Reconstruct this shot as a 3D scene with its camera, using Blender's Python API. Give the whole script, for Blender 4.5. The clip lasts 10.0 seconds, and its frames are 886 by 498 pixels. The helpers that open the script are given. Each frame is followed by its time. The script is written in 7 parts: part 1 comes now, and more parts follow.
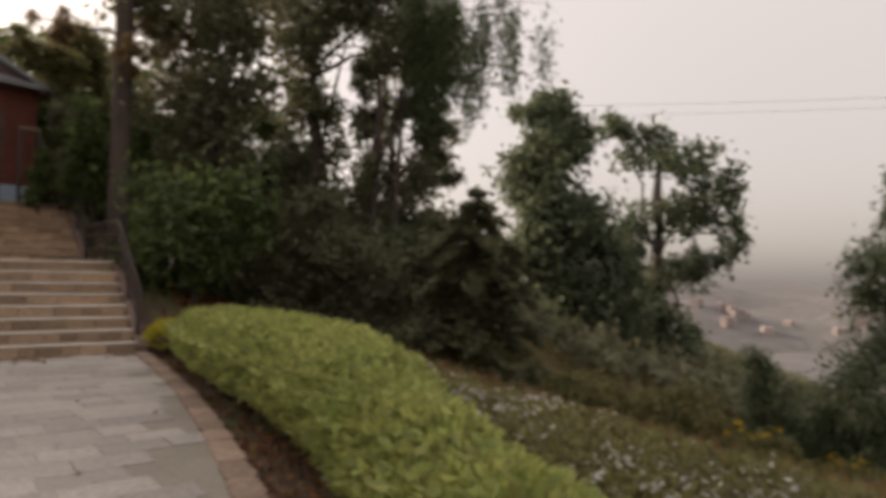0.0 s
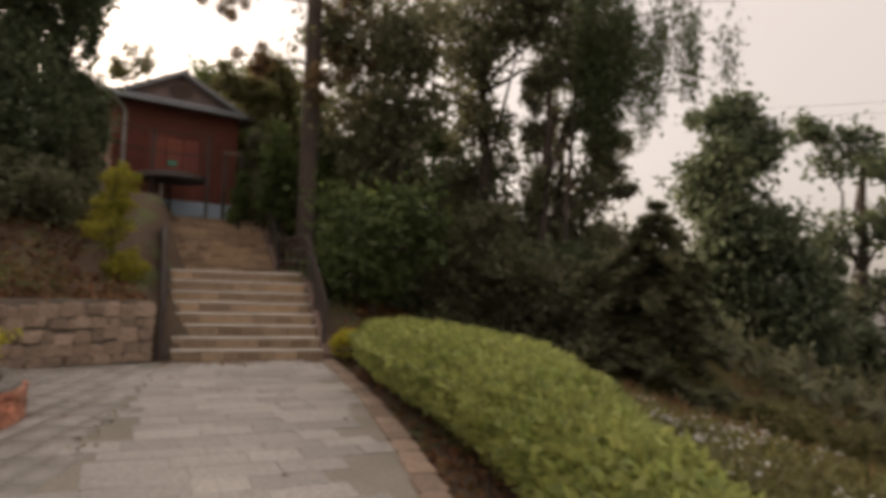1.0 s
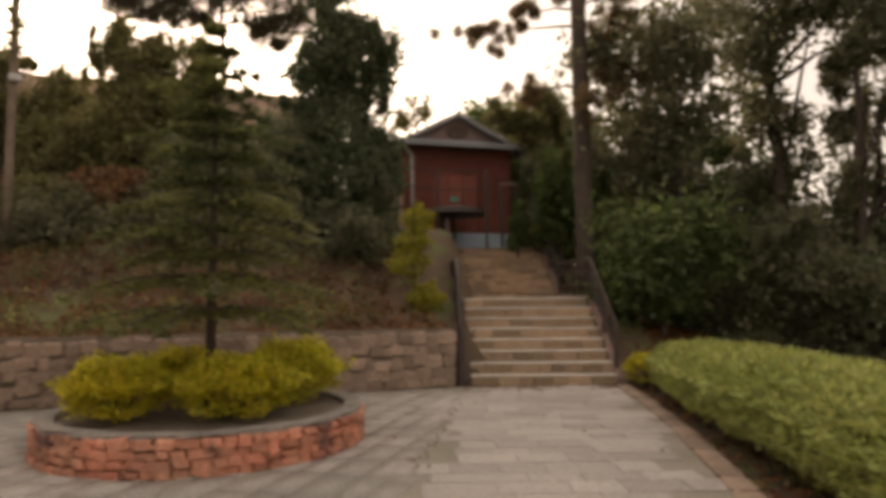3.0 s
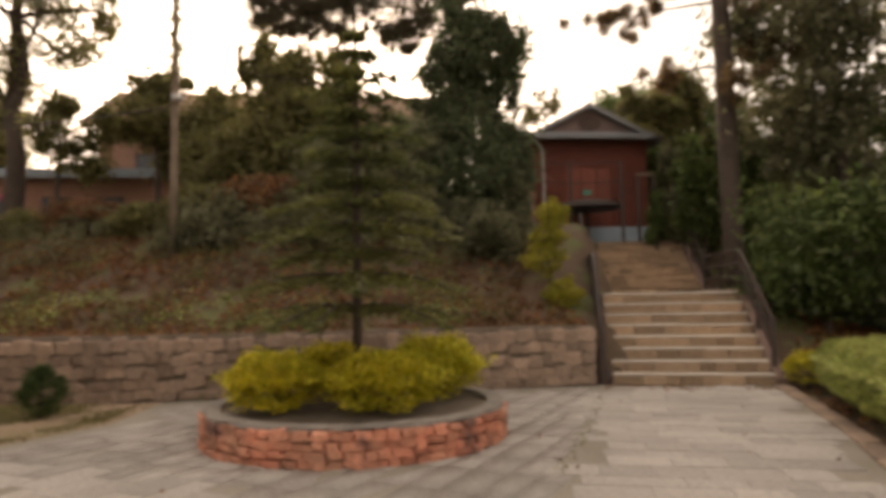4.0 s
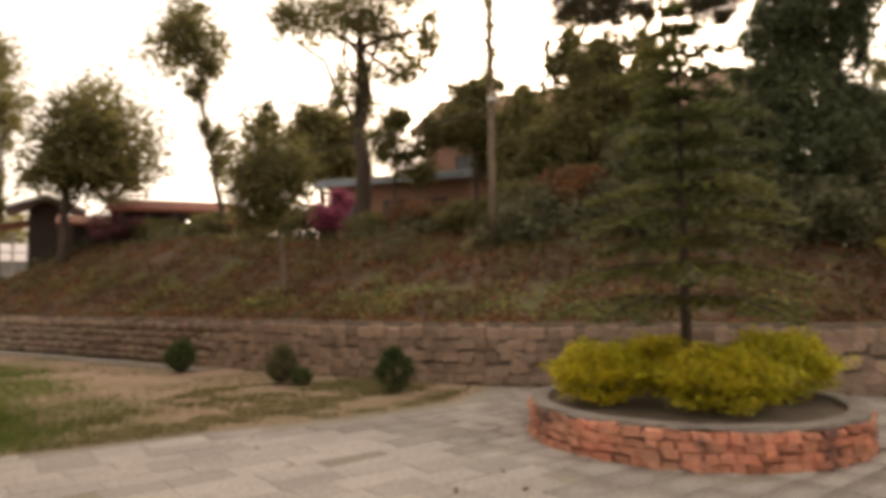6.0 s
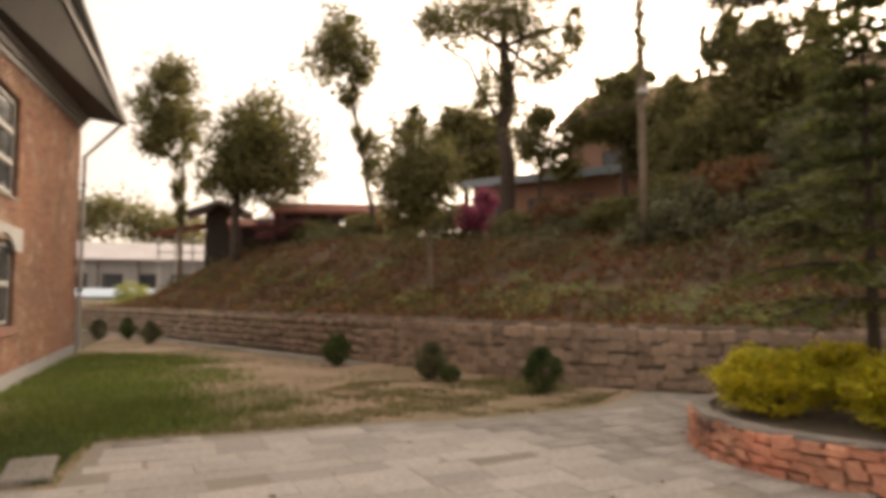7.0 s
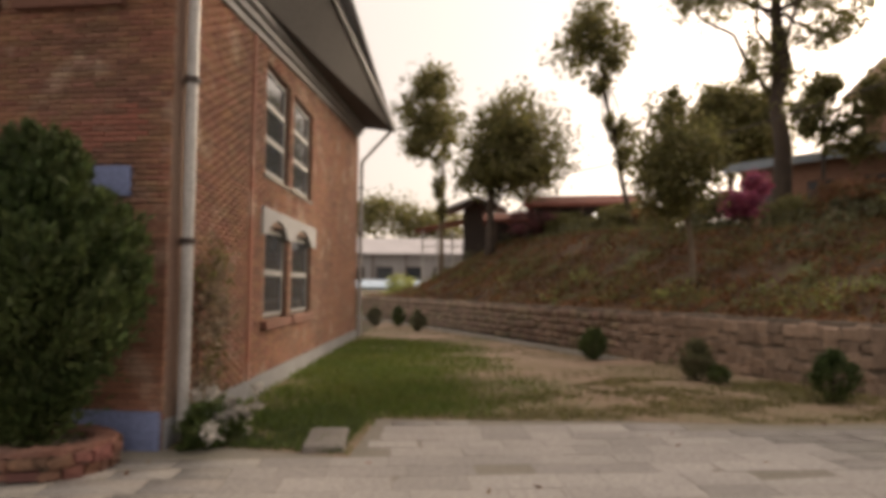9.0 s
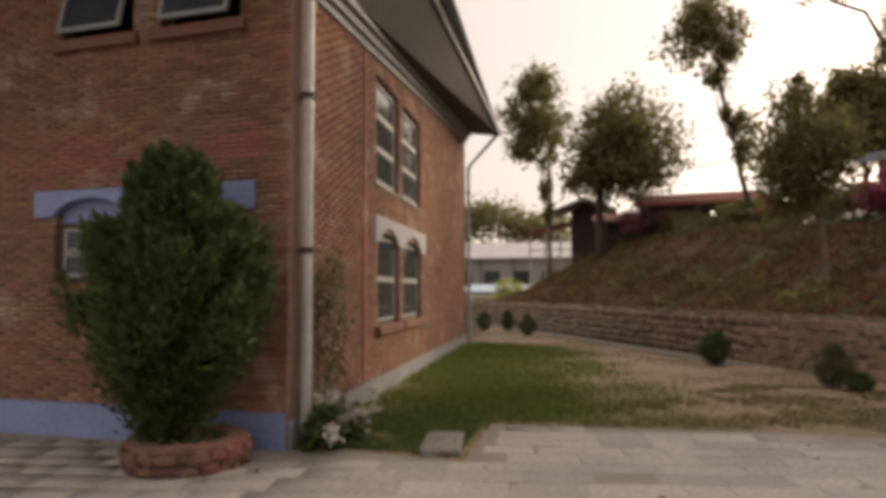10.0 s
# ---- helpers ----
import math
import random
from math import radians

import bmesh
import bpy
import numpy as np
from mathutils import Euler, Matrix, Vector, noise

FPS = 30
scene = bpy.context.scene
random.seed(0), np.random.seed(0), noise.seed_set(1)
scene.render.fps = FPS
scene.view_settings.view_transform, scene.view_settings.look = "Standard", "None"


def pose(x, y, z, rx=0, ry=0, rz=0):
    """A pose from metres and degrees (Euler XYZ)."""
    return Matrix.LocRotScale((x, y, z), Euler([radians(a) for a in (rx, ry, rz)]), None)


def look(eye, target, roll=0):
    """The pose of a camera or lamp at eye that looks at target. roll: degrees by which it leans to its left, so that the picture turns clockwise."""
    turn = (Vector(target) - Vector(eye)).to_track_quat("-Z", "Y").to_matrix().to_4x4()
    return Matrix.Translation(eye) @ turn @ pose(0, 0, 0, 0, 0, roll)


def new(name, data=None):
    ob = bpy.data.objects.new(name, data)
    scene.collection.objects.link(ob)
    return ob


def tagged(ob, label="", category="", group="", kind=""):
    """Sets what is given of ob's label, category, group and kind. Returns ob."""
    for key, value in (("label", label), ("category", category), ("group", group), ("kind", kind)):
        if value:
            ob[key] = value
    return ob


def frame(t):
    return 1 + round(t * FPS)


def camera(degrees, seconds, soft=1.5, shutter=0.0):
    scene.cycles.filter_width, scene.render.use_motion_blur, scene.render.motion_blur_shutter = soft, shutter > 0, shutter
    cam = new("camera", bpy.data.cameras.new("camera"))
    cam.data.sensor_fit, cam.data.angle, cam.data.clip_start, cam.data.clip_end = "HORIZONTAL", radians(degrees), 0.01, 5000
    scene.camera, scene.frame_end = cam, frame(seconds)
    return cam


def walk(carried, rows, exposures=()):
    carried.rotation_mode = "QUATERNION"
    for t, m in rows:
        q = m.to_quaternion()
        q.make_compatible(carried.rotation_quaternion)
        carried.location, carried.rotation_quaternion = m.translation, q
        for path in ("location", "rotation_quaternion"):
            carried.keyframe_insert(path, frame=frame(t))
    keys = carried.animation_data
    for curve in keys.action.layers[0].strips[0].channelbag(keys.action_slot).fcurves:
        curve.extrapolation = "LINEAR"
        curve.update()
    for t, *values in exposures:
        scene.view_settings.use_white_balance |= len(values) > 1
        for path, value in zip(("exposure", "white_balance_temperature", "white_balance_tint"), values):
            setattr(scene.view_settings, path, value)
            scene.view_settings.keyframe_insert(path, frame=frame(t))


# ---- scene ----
cam = camera(67.0, 10.0, soft=4.8, shutter=0.5)
PATH = [
    (0.0, -0.070, -0.126, 1.619, 92.22, -1.33, 2.78),
    (0.5, -0.206, -0.079, 1.626, 92.71, -2.10, 10.06),
    (1.0, -0.331, -0.035, 1.633, 92.97, -2.13, 16.49),
    (1.5, -0.444, -0.024, 1.640, 93.28, -1.54, 22.44),
    (2.0, -0.516, -0.025, 1.641, 93.70, -0.63, 28.26),
    (2.5, -0.610, -0.074, 1.664, 94.17, 0.06, 34.03),
    (4.0, -0.869, -0.103, 1.653, 94.36, 0.95, 50.31),
    (4.5, -0.942, -0.136, 1.645, 94.06, 1.41, 56.95),
    (5.0, -0.988, -0.166, 1.651, 93.88, 1.43, 62.66),
    (5.5, -1.028, -0.201, 1.659, 93.87, 1.08, 69.44),
    (7.0, -1.138, -0.301, 1.665, 93.90, 0.05, 88.14),
    (7.5, -1.169, -0.333, 1.651, 93.83, -0.14, 94.16),
    (8.0, -1.186, -0.356, 1.661, 93.65, -0.41, 99.42),
    (8.5, -1.213, -0.365, 1.664, 93.42, -0.59, 104.75),
    (9.0, -1.212, -0.409, 1.666, 93.19, -0.50, 109.33),
    (9.5, -1.221, -0.443, 1.665, 93.19, -0.16, 114.12),
    (10.0, -1.210, -0.460, 1.667, 93.55, 0.25, 118.49),
]
walk(cam, [(t, pose(*p)) for t, *p in PATH], exposures=[(0.0, 0.1, 7000, 13), (2.5, 0.19, 8000, 14), (5.0, 0.55, 8200, 14), (7.5, 0.47, 7900, 13), (10.0, 0.05, 7400, 13)])


# ---------------------------------------------------------------- light
SUN_YAW, SUN_ELEV = 64.0, 21.0
world = bpy.data.worlds.new("hazy_evening")
scene.world = world
world.use_nodes = True
wn, wl = world.node_tree.nodes, world.node_tree.links
wn.clear()
sky = wn.new("ShaderNodeTexSky")
sky.sky_type, sky.sun_disc = "NISHITA", False
sky.sun_elevation, sky.sun_rotation = radians(SUN_ELEV), radians(-SUN_YAW)
sky.air_density, sky.dust_density, sky.ozone_density, sky.altitude = 1.0, 8.0, 1.0, 1300
sky_bg = wn.new("ShaderNodeBackground")
sky_bg.inputs["Strength"].default_value = 0.115
haze_bg = wn.new("ShaderNodeBackground")
haze_bg.inputs["Color"].default_value = (0.485, 0.46, 0.455, 1)
haze_bg.inputs["Strength"].default_value = 0.45
dome = wn.new("ShaderNodeTexCoord")
dome_axes = wn.new("ShaderNodeSeparateXYZ")
dome_rise = wn.new("ShaderNodeMapRange")
dome_rise.inputs["From Min"].default_value, dome_rise.inputs["From Max"].default_value = 0.0, 1.0
dome_rise.inputs["To Min"].default_value, dome_rise.inputs["To Max"].default_value = 0.38, 1.75
wl.new(dome.outputs["Generated"], dome_axes.inputs[0])
wl.new(dome_axes.outputs["Z"], dome_rise.inputs["Value"])
wl.new(dome_rise.outputs[0], haze_bg.inputs["Strength"])
sky_sum = wn.new("ShaderNodeAddShader")
sky_out = wn.new("ShaderNodeOutputWorld")
sky_tint = wn.new("ShaderNodeHueSaturation")
sky_tint.inputs["Saturation"].default_value = 0.3
sky_warm = wn.new("ShaderNodeMix")
sky_warm.data_type, sky_warm.blend_type = "RGBA", "MULTIPLY"
sky_warm.inputs["Factor"].default_value = 1.0
sky_warm.inputs["B"].default_value = (1.0, 0.90, 0.84, 1)
wl.new(sky.outputs[0], sky_tint.inputs["Color"])
wl.new(sky_tint.outputs[0], sky_warm.inputs["A"])
wl.new(sky_warm.outputs["Result"], sky_bg.inputs[0])
wl.new(sky_bg.outputs[0], sky_sum.inputs[0])
wl.new(haze_bg.outputs[0], sky_sum.inputs[1])
wl.new(sky_sum.outputs[0], sky_out.inputs[0])
sun = new("sun", bpy.data.lights.new("sun", "SUN"))
sun.data.energy, sun.data.angle, sun.data.color = 3.4, radians(14), (1.0, 0.86, 0.70)
sun_dir = Vector((-math.sin(radians(SUN_YAW)) * math.cos(radians(SUN_ELEV)), math.cos(radians(SUN_YAW)) * math.cos(radians(SUN_ELEV)), math.sin(radians(SUN_ELEV))))
sun.matrix_world = look(sun_dir * 60, (0, 0, 0))


# ---------------------------------------------------------------- materials
def material(name, base, rough=0.85, second=None, scale=3.0, amount=0.5, fine=40.0, bump=0.3, spot=None, spot_scale=1.0, spot_cut=0.55,
             random_tint=0.0, island_tint=0.0, metal=0.0, through_light=0.0, hue=0.0):
    """A surface with two scales of variation: broad patches towards second, fine grain, and relief."""
    m = bpy.data.materials.new(name)
    m.use_nodes = True
    n, l = m.node_tree.nodes, m.node_tree.links
    bsdf, out = n["Principled BSDF"], n["Material Output"]
    bsdf.inputs["Roughness"].default_value, bsdf.inputs["Metallic"].default_value = rough, metal
    co = n.new("ShaderNodeTexCoord")
    broad = n.new("ShaderNodeTexNoise")
    broad.inputs["Scale"].default_value, broad.inputs["Detail"].default_value = scale, 5
    grain = n.new("ShaderNodeTexNoise")
    grain.inputs["Scale"].default_value, grain.inputs["Detail"].default_value = fine, 4
    geo = n.new("ShaderNodeNewGeometry")
    for t in (broad, grain):
        l.new(geo.outputs["Position"], t.inputs["Vector"])
    ramp = n.new("ShaderNodeMapRange")
    ramp.inputs["From Min"].default_value, ramp.inputs["From Max"].default_value = 0.35, 0.65
    l.new(broad.outputs["Fac"], ramp.inputs["Value"])
    scaled = n.new("ShaderNodeMath")
    scaled.operation = "MULTIPLY"
    scaled.inputs[1].default_value = amount
    l.new(ramp.outputs[0], scaled.inputs[0])
    mix = n.new("ShaderNodeMix")
    mix.data_type = "RGBA"
    mix.inputs["A"].default_value = (*base, 1)
    mix.inputs["B"].default_value = (*(second or [c * 0.6 for c in base]), 1)
    l.new(scaled.outputs[0], mix.inputs["Factor"])
    colour = mix.outputs["Result"]
    if spot:
        sn = n.new("ShaderNodeTexNoise")
        sn.inputs["Scale"].default_value, sn.inputs["Detail"].default_value = spot_scale, 6
        l.new(geo.outputs["Position"], sn.inputs["Vector"])
        sr = n.new("ShaderNodeMapRange")
        sr.inputs["From Min"].default_value, sr.inputs["From Max"].default_value = spot_cut, spot_cut + 0.1
        l.new(sn.outputs["Fac"], sr.inputs["Value"])
        sm = n.new("ShaderNodeMix")
        sm.data_type = "RGBA"
        sm.inputs["B"].default_value = (*spot, 1)
        l.new(sr.outputs[0], sm.inputs["Factor"])
        l.new(colour, sm.inputs["A"])
        colour = sm.outputs["Result"]
    gain = n.new("ShaderNodeMapRange")
    gain.inputs["From Min"].default_value, gain.inputs["From Max"].default_value = 0.25, 0.75
    gain.inputs["To Min"].default_value, gain.inputs["To Max"].default_value = 0.72, 1.25
    l.new(grain.outputs["Fac"], gain.inputs["Value"])
    value = gain.outputs[0]
    for source, spread in (("object", random_tint), ("island", island_tint)):
        if spread:
            rnd = n.new("ShaderNodeObjectInfo").outputs["Random"] if source == "object" else geo.outputs["Random Per Island"]
            rr = n.new("ShaderNodeMapRange")
            rr.inputs["To Min"].default_value, rr.inputs["To Max"].default_value = 1 - spread, 1 + spread
            l.new(rnd, rr.inputs["Value"])
            mul = n.new("ShaderNodeMath")
            mul.operation = "MULTIPLY"
            l.new(value, mul.inputs[0])
            l.new(rr.outputs[0], mul.inputs[1])
            value = mul.outputs[0]
            last_random = rnd
    hsv = n.new("ShaderNodeHueSaturation")
    l.new(colour, hsv.inputs["Color"])
    l.new(value, hsv.inputs["Value"])
    if hue and (random_tint or island_tint):
        hr = n.new("ShaderNodeMapRange")
        hr.inputs["To Min"].default_value, hr.inputs["To Max"].default_value = 0.5 - hue, 0.5 + hue
        scramble = n.new("ShaderNodeMath")
        scramble.operation = "MULTIPLY"
        scramble.inputs[1].default_value = 17.3
        fract = n.new("ShaderNodeMath")
        fract.operation = "FRACT"
        l.new(last_random, scramble.inputs[0])
        l.new(scramble.outputs[0], fract.inputs[0])
        l.new(fract.outputs[0], hr.inputs["Value"])
        l.new(hr.outputs[0], hsv.inputs["Hue"])
    l.new(hsv.outputs[0], bsdf.inputs["Base Color"])
    if bump:
        bm_node = n.new("ShaderNodeBump")
        bm_node.inputs["Strength"].default_value, bm_node.inputs["Distance"].default_value = bump, 0.02
        l.new(grain.outputs["Fac"], bm_node.inputs["Height"])
        l.new(bm_node.outputs[0], bsdf.inputs["Normal"])
    if through_light:
        tr = n.new("ShaderNodeBsdfTranslucent")
        l.new(hsv.outputs[0], tr.inputs["Color"])
        ms = n.new("ShaderNodeMixShader")
        ms.inputs[0].default_value = through_light
        l.new(bsdf.outputs[0], ms.inputs[1])
        l.new(tr.outputs[0], ms.inputs[2])
        l.new(ms.outputs[0], out.inputs["Surface"])
    return m


def leaf_material(name, base, second, tint=0.35):
    return material(name, base, 0.6, second, 0.7, 0.8, 9.0, 0.0, island_tint=tint, through_light=0.5, hue=0.02)


M_EARTH = material("dry_earth", (0.105, 0.066, 0.042), 0.95, (0.07, 0.05, 0.03), 0.6, 0.8, 14, 0.6, spot=(0.10, 0.11, 0.04), spot_scale=0.9, spot_cut=0.52)
M_PAVE = material("grey_paving_stone", (0.37, 0.34, 0.31), 0.85, (0.27, 0.25, 0.23), 0.5, 0.7, 22, 0.35, random_tint=0.16, island_tint=0.16, hue=0.012)
M_JOINT = material("paving_joint", (0.27, 0.24, 0.205), 0.95, (0.20, 0.185, 0.145), 1.0, 0.8, 30, 0.4)
M_LAWN = material("trodden_lawn", (0.30, 0.205, 0.145), 0.95, (0.18, 0.15, 0.08), 0.45, 0.9, 9, 0.5, spot=(0.33, 0.24, 0.175), spot_scale=0.28, spot_cut=0.53)
M_GRASS = leaf_material("green_grass", (0.112, 0.173, 0.033), (0.165, 0.195, 0.045))
M_BRICK = material("red_brick", (0.33, 0.155, 0.095), 0.9, (0.24, 0.13, 0.09), 0.7, 0.9, 30, 0.4, random_tint=0.24, island_tint=0.24, spot=(0.40, 0.27, 0.20), spot_scale=1.7, spot_cut=0.56, hue=0.014)
M_SILL = material("dark_red_sill_brick", (0.20, 0.09, 0.065), 0.9, (0.15, 0.075, 0.055), 1.5, 0.7, 30, 0.4)
M_MORTAR = material("brick_mortar", (0.20, 0.12, 0.09), 0.95, (0.25, 0.18, 0.14), 1.2, 0.6, 40, 0.3)
M_BLUE = material("blue_paint", (0.22, 0.27, 0.47), 0.6, (0.19, 0.23, 0.40), 1.5, 0.6, 30, 0.1)
M_GREYBLUE = material("grey_paint", (0.27, 0.275, 0.285), 0.65, (0.20, 0.205, 0.215), 1.5, 0.7, 30, 0.1)
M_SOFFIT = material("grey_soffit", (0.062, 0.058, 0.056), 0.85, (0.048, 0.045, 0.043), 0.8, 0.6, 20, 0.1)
M_PIPE = material("white_pipe", (0.50, 0.49, 0.48), 0.45, (0.36, 0.35, 0.33), 2.0, 0.6, 30, 0.05)
M_STEEL = material("dark_iron", (0.045, 0.04, 0.04), 0.6, (0.09, 0.05, 0.035), 4.0, 0.6, 40, 0.2, metal=0.3)
M_FRAME = material("dark_timber", (0.10, 0.06, 0.045), 0.7, (0.06, 0.04, 0.03), 3.0, 0.6, 40, 0.2)
M_DARKTIMBER = material("blackened_timber", (0.045, 0.033, 0.028), 0.8, (0.03, 0.024, 0.02), 3.0, 0.6, 30, 0.3)
M_SASH = material("pale_sash_paint", (0.27, 0.275, 0.27), 0.5, (0.21, 0.21, 0.205), 3.0, 0.5, 40, 0.1)
M_STONE = material("rubble_stone", (0.285, 0.21, 0.155), 0.9, (0.215, 0.16, 0.12), 0.8, 0.7, 16, 0.7, random_tint=0.28, island_tint=0.28, hue=0.025)
M_STONE_JOINT = material("rubble_mortar", (0.175, 0.14, 0.108), 0.95, (0.12, 0.10, 0.08), 1.5, 0.7, 30, 0.5)
M_REDSTONE = material("red_planter_stone", (0.47, 0.19, 0.115), 0.9, (0.40, 0.23, 0.15), 2.0, 0.8, 18, 0.7, random_tint=0.3, island_tint=0.3, spot=(0.14, 0.075, 0.06), spot_scale=2.2, spot_cut=0.55, hue=0.02)
M_REDJOINT = material("red_planter_mortar", (0.24, 0.13, 0.095), 0.95, (0.16, 0.09, 0.07), 2.5, 0.7, 30, 0.5)
M_CEMENT = material("weathered_cement", (0.25, 0.225, 0.20), 0.95, (0.16, 0.145, 0.13), 1.6, 0.8, 25, 0.5)
M_TREAD = material("pale_step_edge", (0.64, 0.59, 0.52), 0.85, (0.52, 0.47, 0.41), 1.5, 0.6, 25, 0.4, random_tint=0.08)
M_STEPSTONE = material("tan_step_stone", (0.37, 0.265, 0.17), 0.9, (0.27, 0.20, 0.14), 1.2, 0.8, 18, 0.6, random_tint=0.3, island_tint=0.3, hue=0.02)
M_BARK = material("bark", (0.075, 0.055, 0.042), 0.95, (0.045, 0.035, 0.03), 3.0, 0.7, 18, 0.9)
M_PALEBARK = material("pale_bark", (0.22, 0.17, 0.125), 0.95, (0.14, 0.11, 0.08), 3.0, 0.7, 18, 0.7)
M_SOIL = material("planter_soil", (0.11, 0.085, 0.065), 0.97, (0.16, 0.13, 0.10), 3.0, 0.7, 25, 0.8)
M_HEDGE = leaf_material("hedge_leaf", (0.36, 0.39, 0.125), (0.26, 0.305, 0.085))
M_GOLD = leaf_material("golden_leaf", (0.62, 0.53, 0.045), (0.50, 0.47, 0.045))
M_DARKLEAF = leaf_material("dark_broad_leaf", (0.145, 0.15, 0.085), (0.175, 0.17, 0.09))
M_MIDLEAF = leaf_material("mid_green_leaf", (0.12, 0.165, 0.05), (0.09, 0.125, 0.045))
M_OLIVE = leaf_material("olive_leaf", (0.20, 0.185, 0.07), (0.145, 0.14, 0.055))
M_BLUEGREEN = leaf_material("blue_green_leaf", (0.125, 0.155, 0.08), (0.095, 0.115, 0.06))
# lighter, greyer leaf for far trees: their haze is put into the colour
M_FARLEAF = leaf_material("hazed_green_leaf", (0.15, 0.18, 0.105), (0.125, 0.15, 0.085))
M_CONIFER = leaf_material("conifer_needle", (0.115, 0.135, 0.05), (0.19, 0.19, 0.055))
M_JUNIPER = leaf_material("juniper_needle", (0.068, 0.102, 0.037), (0.112, 0.142, 0.047))
M_WEEP = leaf_material("pale_hanging_leaf", (0.10, 0.125, 0.055), (0.075, 0.10, 0.04))
M_BROWNLEAF = leaf_material("dry_brown_leaf", (0.26, 0.125, 0.055), (0.14, 0.075, 0.04))
M_PINK = leaf_material("pink_blossom", (0.42, 0.11, 0.20), (0.33, 0.09, 0.15))
M_DUSKPINK = leaf_material("dusky_red_blossom", (0.20, 0.06, 0.08), (0.13, 0.06, 0.055))
M_WHITEFLOWER = leaf_material("white_petal", (0.62, 0.60, 0.56), (0.5, 0.47, 0.44))
M_YELLOWFLOWER = leaf_material("yellow_petal", (0.6, 0.42, 0.02), (0.5, 0.35, 0.02))
M_HUTBRICK = material("dark_red_hut_brick", (0.233, 0.073, 0.052), 0.9, (0.173, 0.060, 0.043), 0.9, 0.7, 25, 0.3, random_tint=0.15, island_tint=0.15)
M_HUTROOF = material("grey_hut_roof", (0.25, 0.26, 0.28), 0.7, (0.17, 0.17, 0.18), 1.2, 0.7, 20, 0.2)
M_PALEBLUE = material("pale_blue_paint", (0.42, 0.52, 0.62), 0.7, (0.35, 0.44, 0.52), 1.5, 0.6, 25, 0.1)
M_ROOFBLUE = material("blue_grey_sheet_roof", (0.30, 0.36, 0.42), 0.55, (0.24, 0.29, 0.34), 0.8, 0.6, 15, 0.1)
M_PALEROOF = material("pale_far_roof", (0.52, 0.49, 0.50), 0.8, (0.44, 0.42, 0.43), 0.6, 0.6, 12, 0.1)
M_WHITEWALL = material("pale_far_wall", (0.36, 0.345, 0.34), 0.85, (0.29, 0.28, 0.28), 0.6, 0.6, 12, 0.1)
M_FARBRICK = material("far_brick_wall", (0.36, 0.20, 0.14), 0.9, (0.28, 0.16, 0.12), 0.5, 0.6, 12, 0.1)
M_TILEROOF = material("orange_tile_roof", (0.30, 0.18, 0.12), 0.85, (0.22, 0.14, 0.10), 0.5, 0.7, 10, 0.2)
# distance haze is put into the base colours of valley, ridges and far houses
M_VALLEY = material("haze_tinted_valley", (0.138, 0.129, 0.129), 1.0, (0.105, 0.102, 0.099), 0.012, 0.8, 0.05, 0.0)
M_FARHOUSE = material("haze_tinted_house", (0.338, 0.270, 0.255), 1.0, (0.285, 0.247, 0.240), 0.05, 0.6, 0.4, 0.0, random_tint=0.2)


def glass_material():
    m = material("dark_window_glass", (0.055, 0.062, 0.072), 0.06, (0.035, 0.04, 0.045), 0.8, 0.5, 4.0, 0.0)
    m.node_tree.nodes["Principled BSDF"].inputs["Specular IOR Level"].default_value = 0.35
    return m


M_GLASS = glass_material()


# ---------------------------------------------------------------- building helpers
def raw_mesh(name, verts, faces, mat, smooth=False):
    me = bpy.data.meshes.new(name)
    me.from_pydata([tuple(map(float, v)) for v in verts], [], [tuple(map(int, f)) for f in faces])
    me.materials.append(mat)
    if smooth:
        me.shade_smooth()
    me.update()
    return me


def quads_mesh(name, verts, quads, mat):
    """A mesh of many quads, filled by arrays."""
    verts, quads = np.asarray(verts, dtype=np.float32), np.asarray(quads, dtype=np.int32)
    me = bpy.data.meshes.new(name)
    me.vertices.add(len(verts))
    me.vertices.foreach_set("co", verts.ravel())
    me.loops.add(quads.size)
    me.loops.foreach_set("vertex_index", quads.ravel())
    me.polygons.add(len(quads))
    me.polygons.foreach_set("loop_start", np.arange(0, quads.size, 4, dtype=np.int32))
    me.polygons.foreach_set("loop_total", np.full(len(quads), 4, dtype=np.int32))
    me.materials.append(mat)
    me.update(calc_edges=True)
    me.validate()
    return me


def part(name, bm, mat, parent=None, label="", smooth=False):
    """Links a bmesh, or a finished mesh, as one mesh object under a thing or a part."""
    if isinstance(bm, bpy.types.Mesh):
        me = bm
    else:
        bmesh.ops.recalc_face_normals(bm, faces=bm.faces)
        me = bpy.data.meshes.new(name)
        bm.to_mesh(me)
        bm.free()
        me.materials.append(mat)
        if smooth:
            me.shade_smooth()
    ob = new(name, me)
    ob.parent = parent
    if label:
        ob["label"] = label
    return ob


def thing(name, at, label, category, group="", turn=0.0):
    """An Empty at a thing's base, which carries its parts."""
    ob = new(name)
    ob.empty_display_size = 0.2
    ob.matrix_world = pose(*at, 0, 0, turn)
    return tagged(ob, label, category, group)


def box(bm, lo, hi, bevel=0.0):
    """An axis-aligned box between two corners, with its edges bevelled."""
    r = bmesh.ops.create_cube(bm, size=1.0)
    vs = r["verts"]
    for v in vs:
        v.co = Vector(((lo[i] + hi[i]) / 2 + v.co[i] * (hi[i] - lo[i]) for i in range(3)))
    if bevel:
        es = {e for v in vs for e in v.link_edges}
        bmesh.ops.bevel(bm, geom=list(es), offset=bevel, segments=1, affect="EDGES")
    return bm


